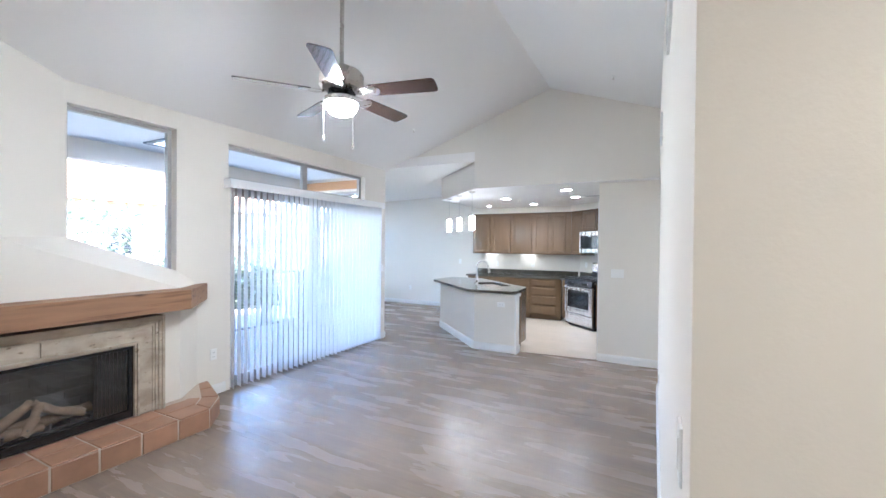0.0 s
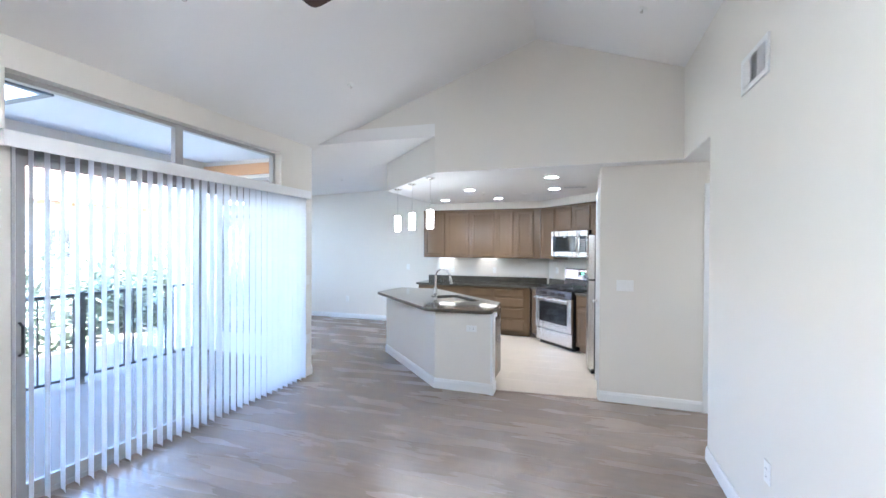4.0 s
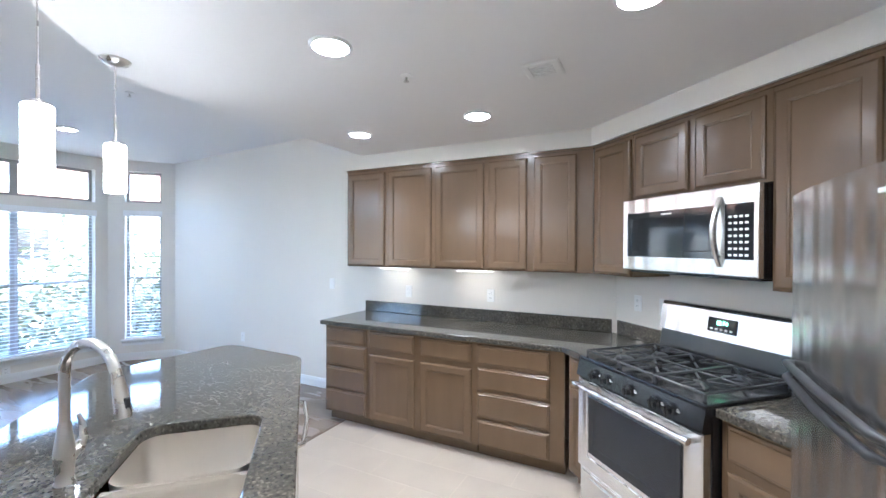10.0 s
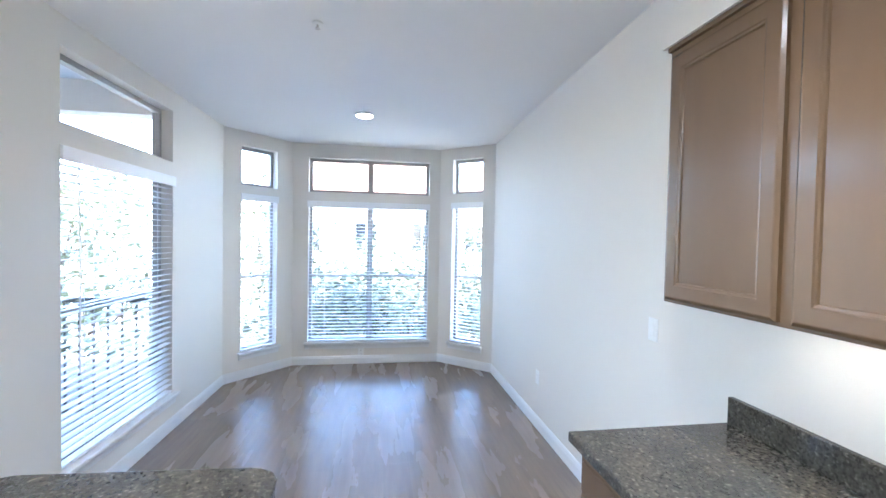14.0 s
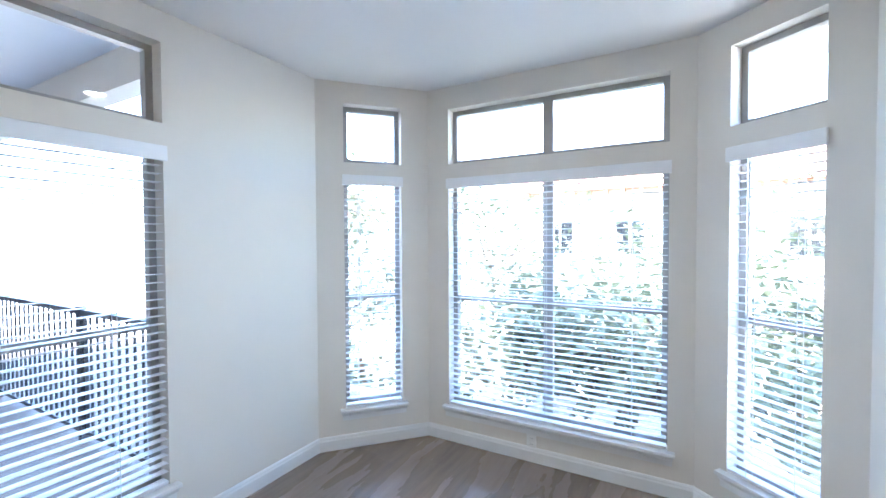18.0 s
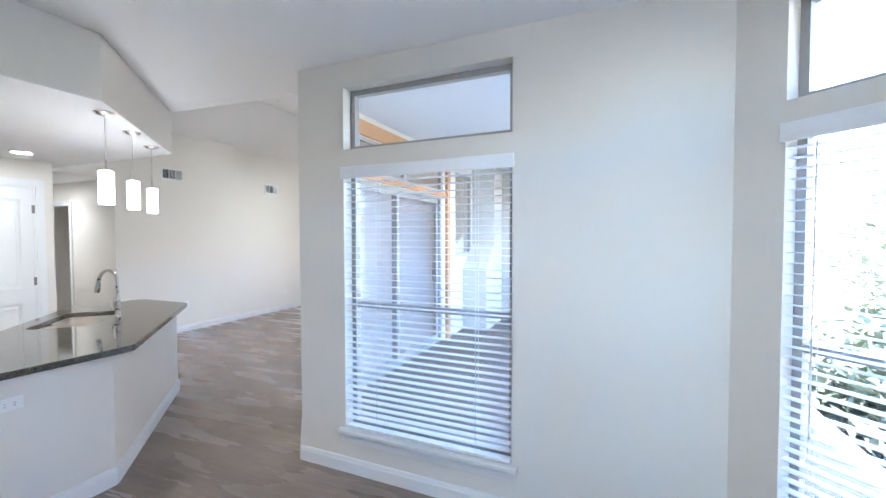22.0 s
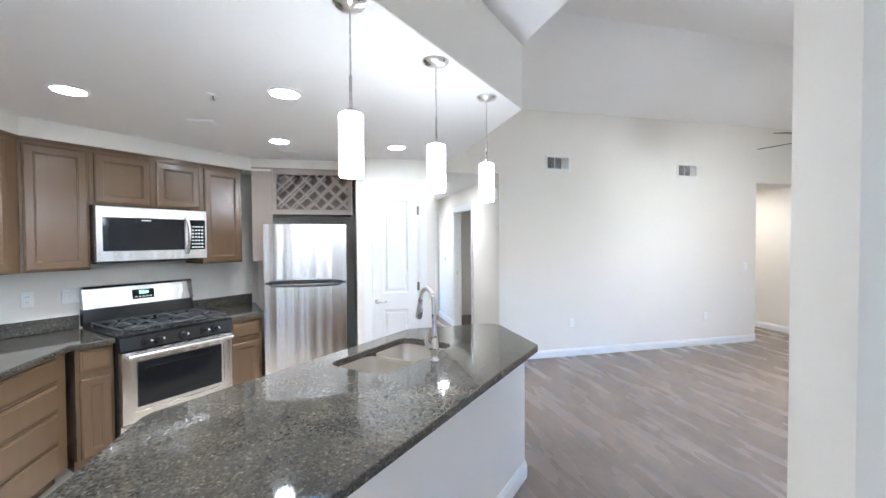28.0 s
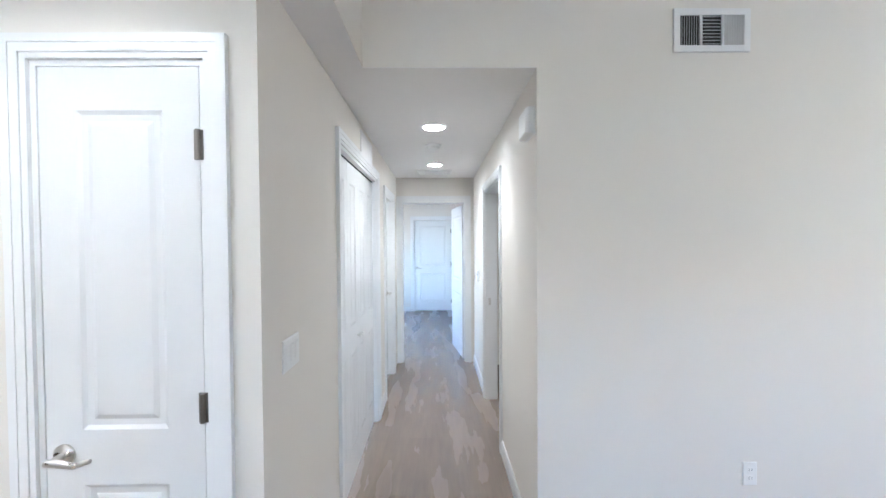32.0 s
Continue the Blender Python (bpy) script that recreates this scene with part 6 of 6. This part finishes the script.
# bifold closet
mb_ = frame_on((-0.725, YK), (3.43, YK)) @ Matrix.Translation((1.012, 0, 0))
casing(mb_, 1.388, 2.155)
for k in range(4):
    ang = 3 if k % 2 == 0 else -3
    x0 = 0.022 + k * 0.336
    bd = panel_door("bifold_leaf", mb_ @ Matrix.Translation((x0, 0.035, 0.015)), 0.332, 2.108, "closed white two-panel bifold closet leaf", None, None, "bifold closet leaves", 0.028)
    if k in (1, 2):
        part("knob", lathe(bmesh.new(), [(0.008, 0), (0.008, 0.014), (0.016, 0.02), (0.016, 0.028), (0.008, 0.032)], 16), PLASTIC, bd, "white round knob", m=Matrix.Translation((0.29 if k == 1 else 0.045, 0, 0.93)) @ Matrix.Rotation(radians(90), 4, "X"), smooth=True)
tr = tagged(link_mesh("bifold_track", boxm(0.02, 1.37, 0.036, 0.062, 2.127, 2.136), DARKSLOT), kind="structure")
tr.matrix_world = mb_
tagged(tr, "dark bifold head track")
# second doorway on the hall's north side
m2 = frame_on((-0.725, YK), (3.43, YK)) @ Matrix.Translation((2.93, 0, 0))
casing(m2, 0.77, 2.10)
panel_door("bathroom_door", m2 @ Matrix.Translation((0.022, 0.07, 0.012)), 0.726, 2.06, "closed white two-panel door off the hallway", (0.66, 0.98))
# doorway on the south side, open to a dim room
m3 = frame_on((3.43, 4.617), (0.0, 4.617)) @ Matrix.Translation((1.27, 0, 0))
casing(m3, 1.01, 2.10)
sp2 = boxm(-0.0025, 0.0005, 0.03, 0.055, 0.96, 1.03)
ob = link_mesh("strike_plate", sp2, NICKEL)
ob.matrix_world = m3 @ Matrix.Translation((0.021, 0, 0))
tagged(ob, "brushed nickel strike plate on the door jamb", "hardware")
# end doorway into the bedroom, door swung open
m4 = frame_on((3.43, YK + 0.12), (3.43, 4.497)) @ Matrix.Translation((0.185, 0, 0))
casing(m4, 0.845, 2.13, 0.12)
panel_door("bedroom_door", Matrix.Translation((3.57, 4.73, 0.012)) @ Matrix.Rotation(radians(8), 4, "Z") @ Matrix.Translation((0, 0, 0)), 0.80, 2.08, "white two-panel bedroom door standing open", (0.745, 0.98), 0.0)
for nm, p0, p1, holes in (("wall_bed_north", (3.55, 6.9), (7.40, 6.9), [(1.0, 2.75, 0.5, 2.1)]), ("wall_bed_east", (7.40, 6.9), (7.40, 3.6), [(1.26, 2.14, 0.0, 2.10)]), ("wall_bed_south", (7.40, 3.6), (3.55, 3.6), ())):
    wall(nm, p0, p1, 0, 2.6, 0.12, holes)
wall("wall_bed_west", (3.55, 3.6), (3.55, 4.497), 0, 2.6, 0.12)
wall("wall_bed_west_north", (3.55, 5.757), (3.55, 6.9), 0, 2.6, 0.12)
structure("ceiling_bedroom", boxm(3.5, 7.6, 3.5, 7.1, LOW, LOW + 0.1), CEIL, "flat white bedroom ceiling")
m5 = frame_on((7.40, 6.9), (7.40, 3.6)) @ Matrix.Translation((1.26, 0, 0))
casing(m5, 0.88, 2.10)
panel_door("closet_door", m5 @ Matrix.Translation((0.022, 0.02, 0.012)), 0.836, 2.06, "closed white two-panel door across the bedroom", (0.06, 0.98), 0.836)
# unseen slab, added against the light leak under the closet door
structure("wall_closet_back", boxm(7.53, 7.60, 4.5, 5.9, -0.01, 2.3), PAINT, "unseen painted slab that stops light leaking past the closet door")
# side room off the hall
for nm, p0, p1 in (("wall_side_west", (0.3, 2.2), (0.3, 4.497)), ("wall_side_south", (3.3, 2.2), (0.3, 2.2)), ("wall_side_east", (3.3, 4.497), (3.3, 2.2))):
    wall(nm, p0, p1, 0, 2.6, 0.1)
structure("ceiling_side_room", boxm(0.2, 3.4, 2.1, 4.5, LOW + 0.001, LOW + 0.1), CEIL, "flat white side-room ceiling")
# hall ceiling and wall fittings
smk = thing("smoke_detector", pose(1.59, 5.13, LOW), "round white smoke detector on the hallway ceiling", "detector")
part("base", lathe(bmesh.new(), [(0.07, 0.0), (0.07, -0.012), (0.062, -0.02)], 28), PLASTIC, smk, smooth=True)
part("cover", lathe(bmesh.new(), [(0.056, -0.019), (0.054, -0.034), (0.04, -0.042), (0.01, -0.044)], 28), PLASTIC, smk, smooth=True)
ceiling_vent(2.97, 5.13, LOW, 0.30, 0.42, 12, "white return-air grille on the hallway ceiling")
chm = thing("door_chime", wallm(0.12, 4.617, 2.20, 180), "white door chime box high on the hallway wall", "chime")
part("cover", rings(bmesh.new(), -0.09, 0.09, -0.065, 0.065, [(0, 0), (0, -0.035), (0.008, -0.047)]), PLASTIC, chm)
part("base_plate", boxm(-0.094, 0.094, -0.004, -0.0003, -0.069, 0.069), PLASTIC, chm)
ap = tagged(link_mesh("access_panel", rings(bmesh.new(), -0.24, 0.24, -0.11, 0.11, [(0, 0), (0, -0.006), (0.004, -0.009), (0.02, -0.009), (0.024, -0.006)]), TRIM), "white access panel above the bifold closet", "panel")
ap.matrix_world = wallm(1.17, YK, 2.29, 0)
thm = thing("thermostat", wallm(2.80, 4.617, 1.20, 180), "small white thermostat on the hallway wall", "thermostat")
part("case", rings(bmesh.new(), -0.04, 0.04, -0.06, 0.06, [(0, 0), (0, -0.015), (0.006, -0.022)]), PLASTIC, thm)
part("display", boxm(-0.02, 0.02, -0.0235, -0.0221, 0.005, 0.035), FSIDE, thm)

# ---- skirtings ----
sk = bmesh.new()
runs = [((0.0, 4.497 + 0.12), (0.0, 0.396)), ((-0.725, YK), (0.215, YK)), ((1.745, YK), (2.133, YK)), ((3.43, 4.617), (2.235, 4.617)), ((1.08, 4.617), (0.0, 4.617)),
        ((XW, 2.29), (XW, 2.47)), ((XW, 5.20), BAY[0]), (BAY[0], BAY[1]), (BAY[1], BAY[2]), (BAY[2], BAY[3]), (BAY[3], BAY[4]), (BAY[4], BAY[5]), (BAY[5], (-3.885, YB)),
        ((3.0, YS), (BX, YS)), ((BX, YS), (BX, -0.13)), ((0.0, 0.396), (3.0, 0.396)), ((-0.725, 5.72), (-0.725, YK)), ((-0.725, 6.45), (-0.725, 6.40)),
        ((3.55, 6.9), (7.40, 6.9)), ((7.40, 6.9), (7.40, 5.72)), ((7.40, 4.68), (7.40, 3.6)), ((7.40, 3.6), (3.55, 3.6))]
for a, b in runs:
    baseboard(sk, a, b, 0.105, 0.015)
structure("baseboard", sk, TRIM, "white moulded baseboard")

# ---- patio and outdoors ----
EX = XW - T - 0.002
structure("patio", boxm(-6.55, EX, 0.55, 5.86, -0.20, -0.03), DECK, "pale concrete covered patio floor")
bm = bmesh.new()
SKX0, SKX1, SKY0, SKY1 = -5.84, -5.15, 2.62, 3.22
for a in ((-6.6, SKX0, 0.4, 5.84), (SKX1, EX, 0.4, 5.84), (SKX0, SKX1, 0.4, SKY0), (SKX0, SKX1, SKY1, 5.84)):
    box(bm, *a, 2.86, 2.96)
structure("patio_ceiling", bm, PORCHC, "pale patio ceiling with a skylight opening")
skl = thing("skylight", pose(0, 0, 2.86), "flush patio skylight with a grey-blue metal frame", "skylight")
f = bmesh.new()
for a in ((SKX0 - 0.05, SKX0 + 0.02, SKY0 - 0.05, SKY1 + 0.05), (SKX1 - 0.02, SKX1 + 0.05, SKY0 - 0.05, SKY1 + 0.05), (SKX0 + 0.02, SKX1 - 0.02, SKY0 - 0.05, SKY0 + 0.02), (SKX0 + 0.02, SKX1 - 0.02, SKY1 - 0.02, SKY1 + 0.05)):
    box(f, *a, -0.022, -0.001, bev=0.004)
part("frame", f, SLATEM, skl, "grey-blue metal frame")
part("pane", boxm(SKX0 + 0.002, SKX1 - 0.002, SKY0 + 0.002, SKY1 - 0.002, 0.07, 0.074), OPALP, skl, "opal acrylic pane")
hb2 = tagged(link_mesh("cedar_header", boxm(-7.1, -4.80, 5.795, 5.819, 2.63, 2.79), CEDAR), "orange cedar header board over the patio window", kind="structure")
bm = boxm(-6.52, -6.36, 0.4, 5.84, 2.60, 2.858)
structure("patio_fascia_beam", bm, STUCCO, "painted beam at the patio roof edge")
bt = thing("cedar_trim", pose(EX, 0, 0), "orange cedar trim boards on the patio wall", "trim")
part("head_board", boxm(-0.03, -0.002, 2.42, 5.42, 2.64, 2.79), CEDAR, bt)
part("mid_board", boxm(-0.03, -0.002, 2.42, 5.42, 2.195, 2.255), CEDAR, bt)
part("post_board", boxm(-0.045, -0.002, 2.30, 2.42, -0.03, 2.79), CEDAR, bt)
sw_ = wall("wall_patio_south", (-6.9, 0.45), (EX, 0.45), -0.2, 2.858, 0.12)
sw_.data.materials[0] = STUCCO
cw = thing("cedar_cladding", pose(-4.85, 0.578, -0.03, 0, 0, 180), "orange cedar board cladding on the patio end wall", "cladding")
src = None
for k in range(24):
    if src is None:
        src = part("board", boxm(0.0, 1.60, -0.02, 0.0, 0.0, 0.114, bev=0.002), CEDAR, cw, m=Matrix.Translation((0, 0, 0)))
    else:
        share("board", src, cw, Matrix.Translation((0, 0, k * 0.12)))
sd_ = panel_door("storage_door", pose(-5.275, 0.66, -0.025, 0, 0, 180), 0.93, 2.08, "closed slate-blue patio storage door", (0.87, 0.98))
for ch in sd_.children:
    if ch.name.startswith("slab"):
        ch.data.materials[0] = EXTDOOR
bm = bmesh.new()
box(bm, -5.27, -5.19, 0.602, 0.645, -0.03, 2.15)
box(bm, -6.29, -6.21, 0.602, 0.645, -0.03, 2.15)
box(bm, -6.21, -5.27, 0.602, 0.645, 2.062, 2.15)
structure("storage_door_trim", bm, CEDAR, "cedar door surround")
lp = thing("patio_lamp", pose(-4.98, 0.60, 2.36), "small dark wall lamp on the cedar wall", "lamp")
part("body", boxm(-0.11, 0.11, 0.0, 0.10, -0.10, 0.10, bev=0.008), FSIDE, lp)
part("bracket", boxm(-0.04, 0.04, -0.0005, 0.02, -0.13, -0.10), FSIDE, lp)
# chimney chase on the patio side, with a sloped shoulder
ch = bmesh.new()
prism(ch, [(EX, 0.60, -0.03), (EX, 0.60, 2.855), (EX, 1.12, 2.855), (EX, 1.12, 1.45), (EX, 1.62, 1.05), (EX, 1.62, -0.03)], (-0.42, 0, 0))
structure("chimney_chase", ch, STUCCO, "pale stucco chimney chase with a sloping shoulder")
rl = thing("patio_railing", pose(-6.43, 0, -0.03), "black metal patio railing with slim pickets", "railing")
part("top_rail", boxm(-0.025, 0.025, 0.6, 5.80, 1.03, 1.07, bev=0.004), RAIL, rl)
part("bottom_rail", boxm(-0.018, 0.018, 0.6, 5.80, 0.09, 0.12), RAIL, rl)
for yy in (0.63, 2.3, 4.22, 5.77):
    part("post", boxm(-0.028, 0.028, yy - 0.028, yy + 0.028, 0.0, 1.09), RAIL, rl)
src = None
for k in range(46):
    yy = 0.74 + k * 0.11
    if src is None:
        src = part("picket", boxm(-0.007, 0.007, -0.007, 0.007, 0.12, 1.03), RAIL, rl, m=Matrix.Translation((0, yy, 0)))
    else:
        share("picket", src, rl, Matrix.Translation((0, yy, 0)))
# unseen roof slab, its eaves extended to block sun at the bay windows
structure("roof_dining", boxm(-9.3, -3.9, 5.87, 9.9, 3.03, 3.15), PORCHC, "unseen flat roof with deep eaves added to shade the bay")
# ground, trees, neighbouring house
structure("ground", boxm(-400, 400, -400, 400, -3.2, -3.0), GRASS, "dry planted ground below the patio level")
structure("foundation", boxm(-8.2, 9.0, -1.3, 9.6, -3.0, -0.31), STUCCO, "stucco plinth under the rooms")


def house(x, y, w, d, h, rz):
    hs = thing("neighbour_house", pose(x, y, -3.0, 0, 0, rz), "pale stucco neighbouring house with clay tile roof", "house", "neighbouring houses")
    part("wall", boxm(0, w, 0, d, 0, h), HOUSEM, hs)
    rf = bmesh.new()
    prism(rf, [(-0.6, -0.7, h), (-0.6, d + 0.7, h), (-0.6, d / 2, h + d * 0.28)], (w + 1.2, 0, 0))
    part("roof", rf, ROOFT, hs, "clay tile roof")
    fas = bmesh.new()
    for k in range(int(w / 0.6)):
        box(fas, 0.2 + k * 0.6, 0.3 + k * 0.6, -0.65, 0.0, h - 0.16, h - 0.02)
    part("rafter_tails", fas, BEAM, hs)
    for fl in range(2):
        for k in range(int(w / 2.6)):
            wx = 0.9 + k * 2.6
            wnd = part("window", boxm(wx, wx + 1.1, -0.03, 0.02, 1.0 + fl * 2.9, 2.4 + fl * 2.9), FRAMEM, hs, "dark window frame")
            part("pane", boxm(wx + 0.06, wx + 0.52, -0.036, -0.031, 1.06 + fl * 2.9, 2.34 + fl * 2.9), DKGLASS, wnd)
            part("pane", boxm(wx + 0.58, wx + 1.04, -0.036, -0.031, 1.06 + fl * 2.9, 2.34 + fl * 2.9), DKGLASS, wnd)
    return hs


house(-22, 3.0, 16, 9, 6.4, 90)
house(-23, -26.0, 16, 9, 6.0, 70)


def tree(name, x, y, h, r, n, seed, label):
    rg_ = random.Random(seed)
    t = thing(name, pose(x, y, -3.0), label, "tree", "trees outside")
    tb = bmesh.new()
    tube(tb, [(0, 0, 0), (0.08, 0.03, h * 0.25), (-0.05, 0.1, h * 0.5), (0.05, 0.0, h * 0.8)], [0.14, 0.11, 0.08, 0.03], 9)
    limbs = []
    for k in range(9):
        a, z = rg_.uniform(0, 6.28), h * rg_.uniform(0.3, 0.72)
        e = Vector((math.cos(a) * r * rg_.uniform(0.5, 0.95), math.sin(a) * r * rg_.uniform(0.5, 0.95), z + h * rg_.uniform(0.12, 0.3)))
        m_ = Vector((e.x * 0.5, e.y * 0.5, z + (e.z - z) * 0.35))
        tube(tb, [(0, 0, z), m_, e], [0.05, 0.03, 0.01], 6)
        limbs += [m_, e, e, (m_ + e) / 2]
    part("trunk", tb, BARK, t, "rough brown trunk and limbs", smooth=True)
    verts, faces = [], []
    for k in range(n):
        c = limbs[rg_.randrange(len(limbs))]
        p = c + Vector((rg_.gauss(0, r * 0.22), rg_.gauss(0, r * 0.22), rg_.gauss(0, h * 0.085)))
        u = Vector((rg_.uniform(-1, 1), rg_.uniform(-1, 1), rg_.uniform(-0.6, 0.6))).normalized()
        v = u.cross(Vector((rg_.uniform(-1, 1), rg_.uniform(-1, 1), 1))).normalized()
        l, w_ = rg_.uniform(0.07, 0.14), rg_.uniform(0.03, 0.055)
        i = len(verts)
        verts += [p - u * l, p + v * w_, p + u * l, p - v * w_]
        faces.append((i, i + 1, i + 2, i + 3))
    me = bpy.data.meshes.new("crown")
    me.from_pydata([tuple(q) for q in verts], [], faces)
    me.materials.append(LEAF)
    cr = new("crown", me)
    cr.parent = t
    tagged(cr, "loose crown of small green leaves", kind="stuff")
    return t


for i, (x, y, h, r) in enumerate(((-14.5, 4.4, 5.4, 2.0), (-12.5, 8.6, 4.8, 1.7), (-15.5, 12.5, 5.2, 2.0), (-12.2, 1.0, 6.4, 2.0), (-16.5, 7.6, 4.6, 1.8), (-13.0, -3.0, 6.0, 2.0), (-11.5, 11.6, 4.6, 1.4))):
    tree("tree", x, y, h, r, 3200, 11 + i, "broad-leaved tree with a loose sunlit crown")

for i, (x, y, h, r) in enumerate(((-10.6, 6.3, 4.0, 1.2), (-10.2, 8.2, 3.9, 1.1), (-10.9, 10.2, 4.2, 1.3), (-9.6, 4.4, 3.6, 1.0), (-9.4, 2.4, 3.7, 1.0), (-9.8, 0.6, 3.6, 1.0))):
    tree("shrub", x, y, h, r, 2600, 41 + i, "tall leafy shrub growing beside the patio")

# ---- floor planks and tiles, piece by piece ----
PWD, PLN = 0.182, 1.22
ISL = [(-1.845, 5.43), (-2.47, 5.43), (-3.70, 6.68), (-3.70, 7.36), (-3.15, 7.36), (-1.845, 6.05)]
TILES = [(-1.83, 5.56), (-0.72, 5.66), (-0.72, 6.44), (-0.01, 6.44), (-0.01, 7.44), (-1.57, 9.0), (-3.72, 9.0), (-3.72, 7.36), (-3.5, 7.0), (-1.95, 5.60)]


def inside(x, y, poly):
    c = False
    for i in range(len(poly)):
        (x0, y0), (x1, y1) = poly[i - 1], poly[i]
        if (y0 > y) != (y1 > y) and x < (x1 - x0) * (y - y0) / (y1 - y0) + x0:
            c = not c
    return c


def clip_poly(pts, poly_a, poly_b, keep_right=True):
    """Cuts pts by the line a-b, keeping its left side."""
    out = []
    ax, ay = poly_a
    bx, by = poly_b

    def side(p):
        return (bx - ax) * (p[1] - ay) - (by - ay) * (p[0] - ax)

    for i, p in enumerate(pts):
        q = pts[i - 1]
        sp, sq = side(p), side(q)
        if (sp >= 0) != (sq >= 0):
            t = sq / (sq - sp)
            out.append((q[0] + (p[0] - q[0]) * t, q[1] + (p[1] - q[1]) * t))
        if sp >= 0:
            out.append(p)
    return out


floor_w = thing("floor", Matrix.Identity(4), "grey-brown wood-look vinyl plank floor", "floor")
tagged(floor_w, kind="structure")
pm = bpy.data.meshes.new("plank")
b = bmesh.new()
vs = [[b.verts.new(c) for c in ((e_, e_, z_), (PLN - e_, e_, z_), (PLN - e_, PWD - e_, z_), (e_, PWD - e_, z_))] for e_, z_ in ((0.0, -0.0095), (0.0, -0.0004), (0.0008, 0.0))]
b.faces.new(vs[2])
for lo, hi in ((0, 1), (1, 2)):
    for k in range(4):
        b.faces.new((vs[lo][k - 1], vs[lo][k], vs[hi][k], vs[hi][k - 1]))
top_z = 0.0
b.to_mesh(pm)
b.free()
pm.materials.append(PLANK)
rest = bmesh.new()
rng = random.Random(5)
count = 0
row = 0
y = YS - 0.02
while y < YB:
    x = -8.0 - rng.random() * PLN
    while x < 7.4:
        cx, cy = x + PLN / 2, y + PWD / 2
        east = x > -0.01
        ok = (x < 0.0 or (4.45 < cy < 5.75) or (cy < 0.55)) and not (x < -4.3 and cy < 5.7)
        if x > 3.3:
            ok = 3.6 < cy < 6.9
        corners = [(x + 0.02, y + 0.02), (x + PLN - 0.02, y + 0.02), (x + 0.02, y + PWD - 0.02), (x + PLN - 0.02, y + PWD - 0.02), (cx, cy)]
        blocked = sum(inside(px, py, TILES) or inside(px, py, ISL) for px, py in corners)
        xl = x
        if cy < 5.7 and x < -4.2:
            xl = -4.2 if cy < 5.42 else -4.6
            xl = max(x, xl)
            ok = x + PLN > xl + 0.03
        if ok and blocked < 5:
            near = xl == x and blocked == 0 and x > -7.4 and x + PLN < 0.6 and y > 0.9 and count < 300
            if near:
                o = new("plank", pm)
                o.parent = floor_w
                o.matrix_local = Matrix.Translation((x, y, -0.0002 * rng.random() - top_z))
                count += 1
            else:
                e = 0.0
                box(rest, xl + e, x + PLN - e, y + e, y + PWD - e, -0.010, -0.0002 * rng.random())
        x += PLN
    y += PWD
    row += 1
ro = link_mesh("planks_beyond", rest, PLANK_FAR, floor_w)
tagged(ro, kind="stuff")
# kitchen tiles
floor_t = thing("floor_kitchen", Matrix.Identity(4), "beige stone-look tile kitchen floor with fine grout", "floor")
tagged(floor_t, kind="structure")
bed = prism(bmesh.new(), [(x, y, -0.004) for x, y in TILES], (0, 0, 0.0045))
part("grout_bed", bed, GROUT, floor_t)
TW, TL = 0.305, 0.61
k = 0
yy = 5.40
while yy < YB:
    xx = -4.2 - (0.305 if k % 2 else 0.0)
    while xx < 0.1:
        pts = [(xx + 0.0015, yy + 0.0015), (xx + TL - 0.0015, yy + 0.0015), (xx + TL - 0.0015, yy + TW - 0.0015), (xx + 0.0015, yy + TW - 0.0015)]
        for a, b2 in (((-1.83, 5.562), (-0.72, 5.662)), ((-0.722, 5.66), (-0.722, 6.44)), ((-0.01, 6.44), (-0.01, 7.44)), ((-0.01, 7.44), (-1.57, 9.0)), ((-1.57, 9.0), (-3.72, 9.0)), ((-3.718, 9.0), (-3.718, 7.36)), ((-3.96, 7.36), (-1.84, 5.24))):
            if a == (-0.722, 5.66) and yy > 6.43:
                continue
            if pts:
                pts = clip_poly(pts, a, b2)
        if len(pts) >= 3 and not all(inside(px, py, ISL) for px, py in pts):
            area = abs(sum(pts[i - 1][0] * pts[i][1] - pts[i][0] * pts[i - 1][1] for i in range(len(pts)))) / 2
            if area > 0.004:
                part("tile", prism(bmesh.new(), [(px, py, 0.0006) for px, py in pts], (0, 0, 0.0009)), TILE, floor_t)
        xx += TL
    yy += TW
    k += 1
ts = bmesh.new()
for a, b2 in (((-1.835, 5.55), (-0.722, 5.652)), ((-3.725, 9.0), (-3.725, 7.37))):
    va, vb3 = Vector((*a, 0)), Vector((*b2, 0))
    d = (vb3 - va).normalized()
    n2 = Vector((-d.y, d.x, 0)) * 0.02
    prism(ts, [va - n2 + Vector((0, 0, 0.0005)), va + n2 + Vector((0, 0, 0.0005)), va + n2 * 0.6 + Vector((0, 0, 0.008)), va - n2 * 0.6 + Vector((0, 0, 0.008))], vb3 - va)
structure("threshold_trim", ts, material("threshold_wood", (0.16, 0.11, 0.08), 0.5, var=0.2), "brown reducer strip between wood and tile")
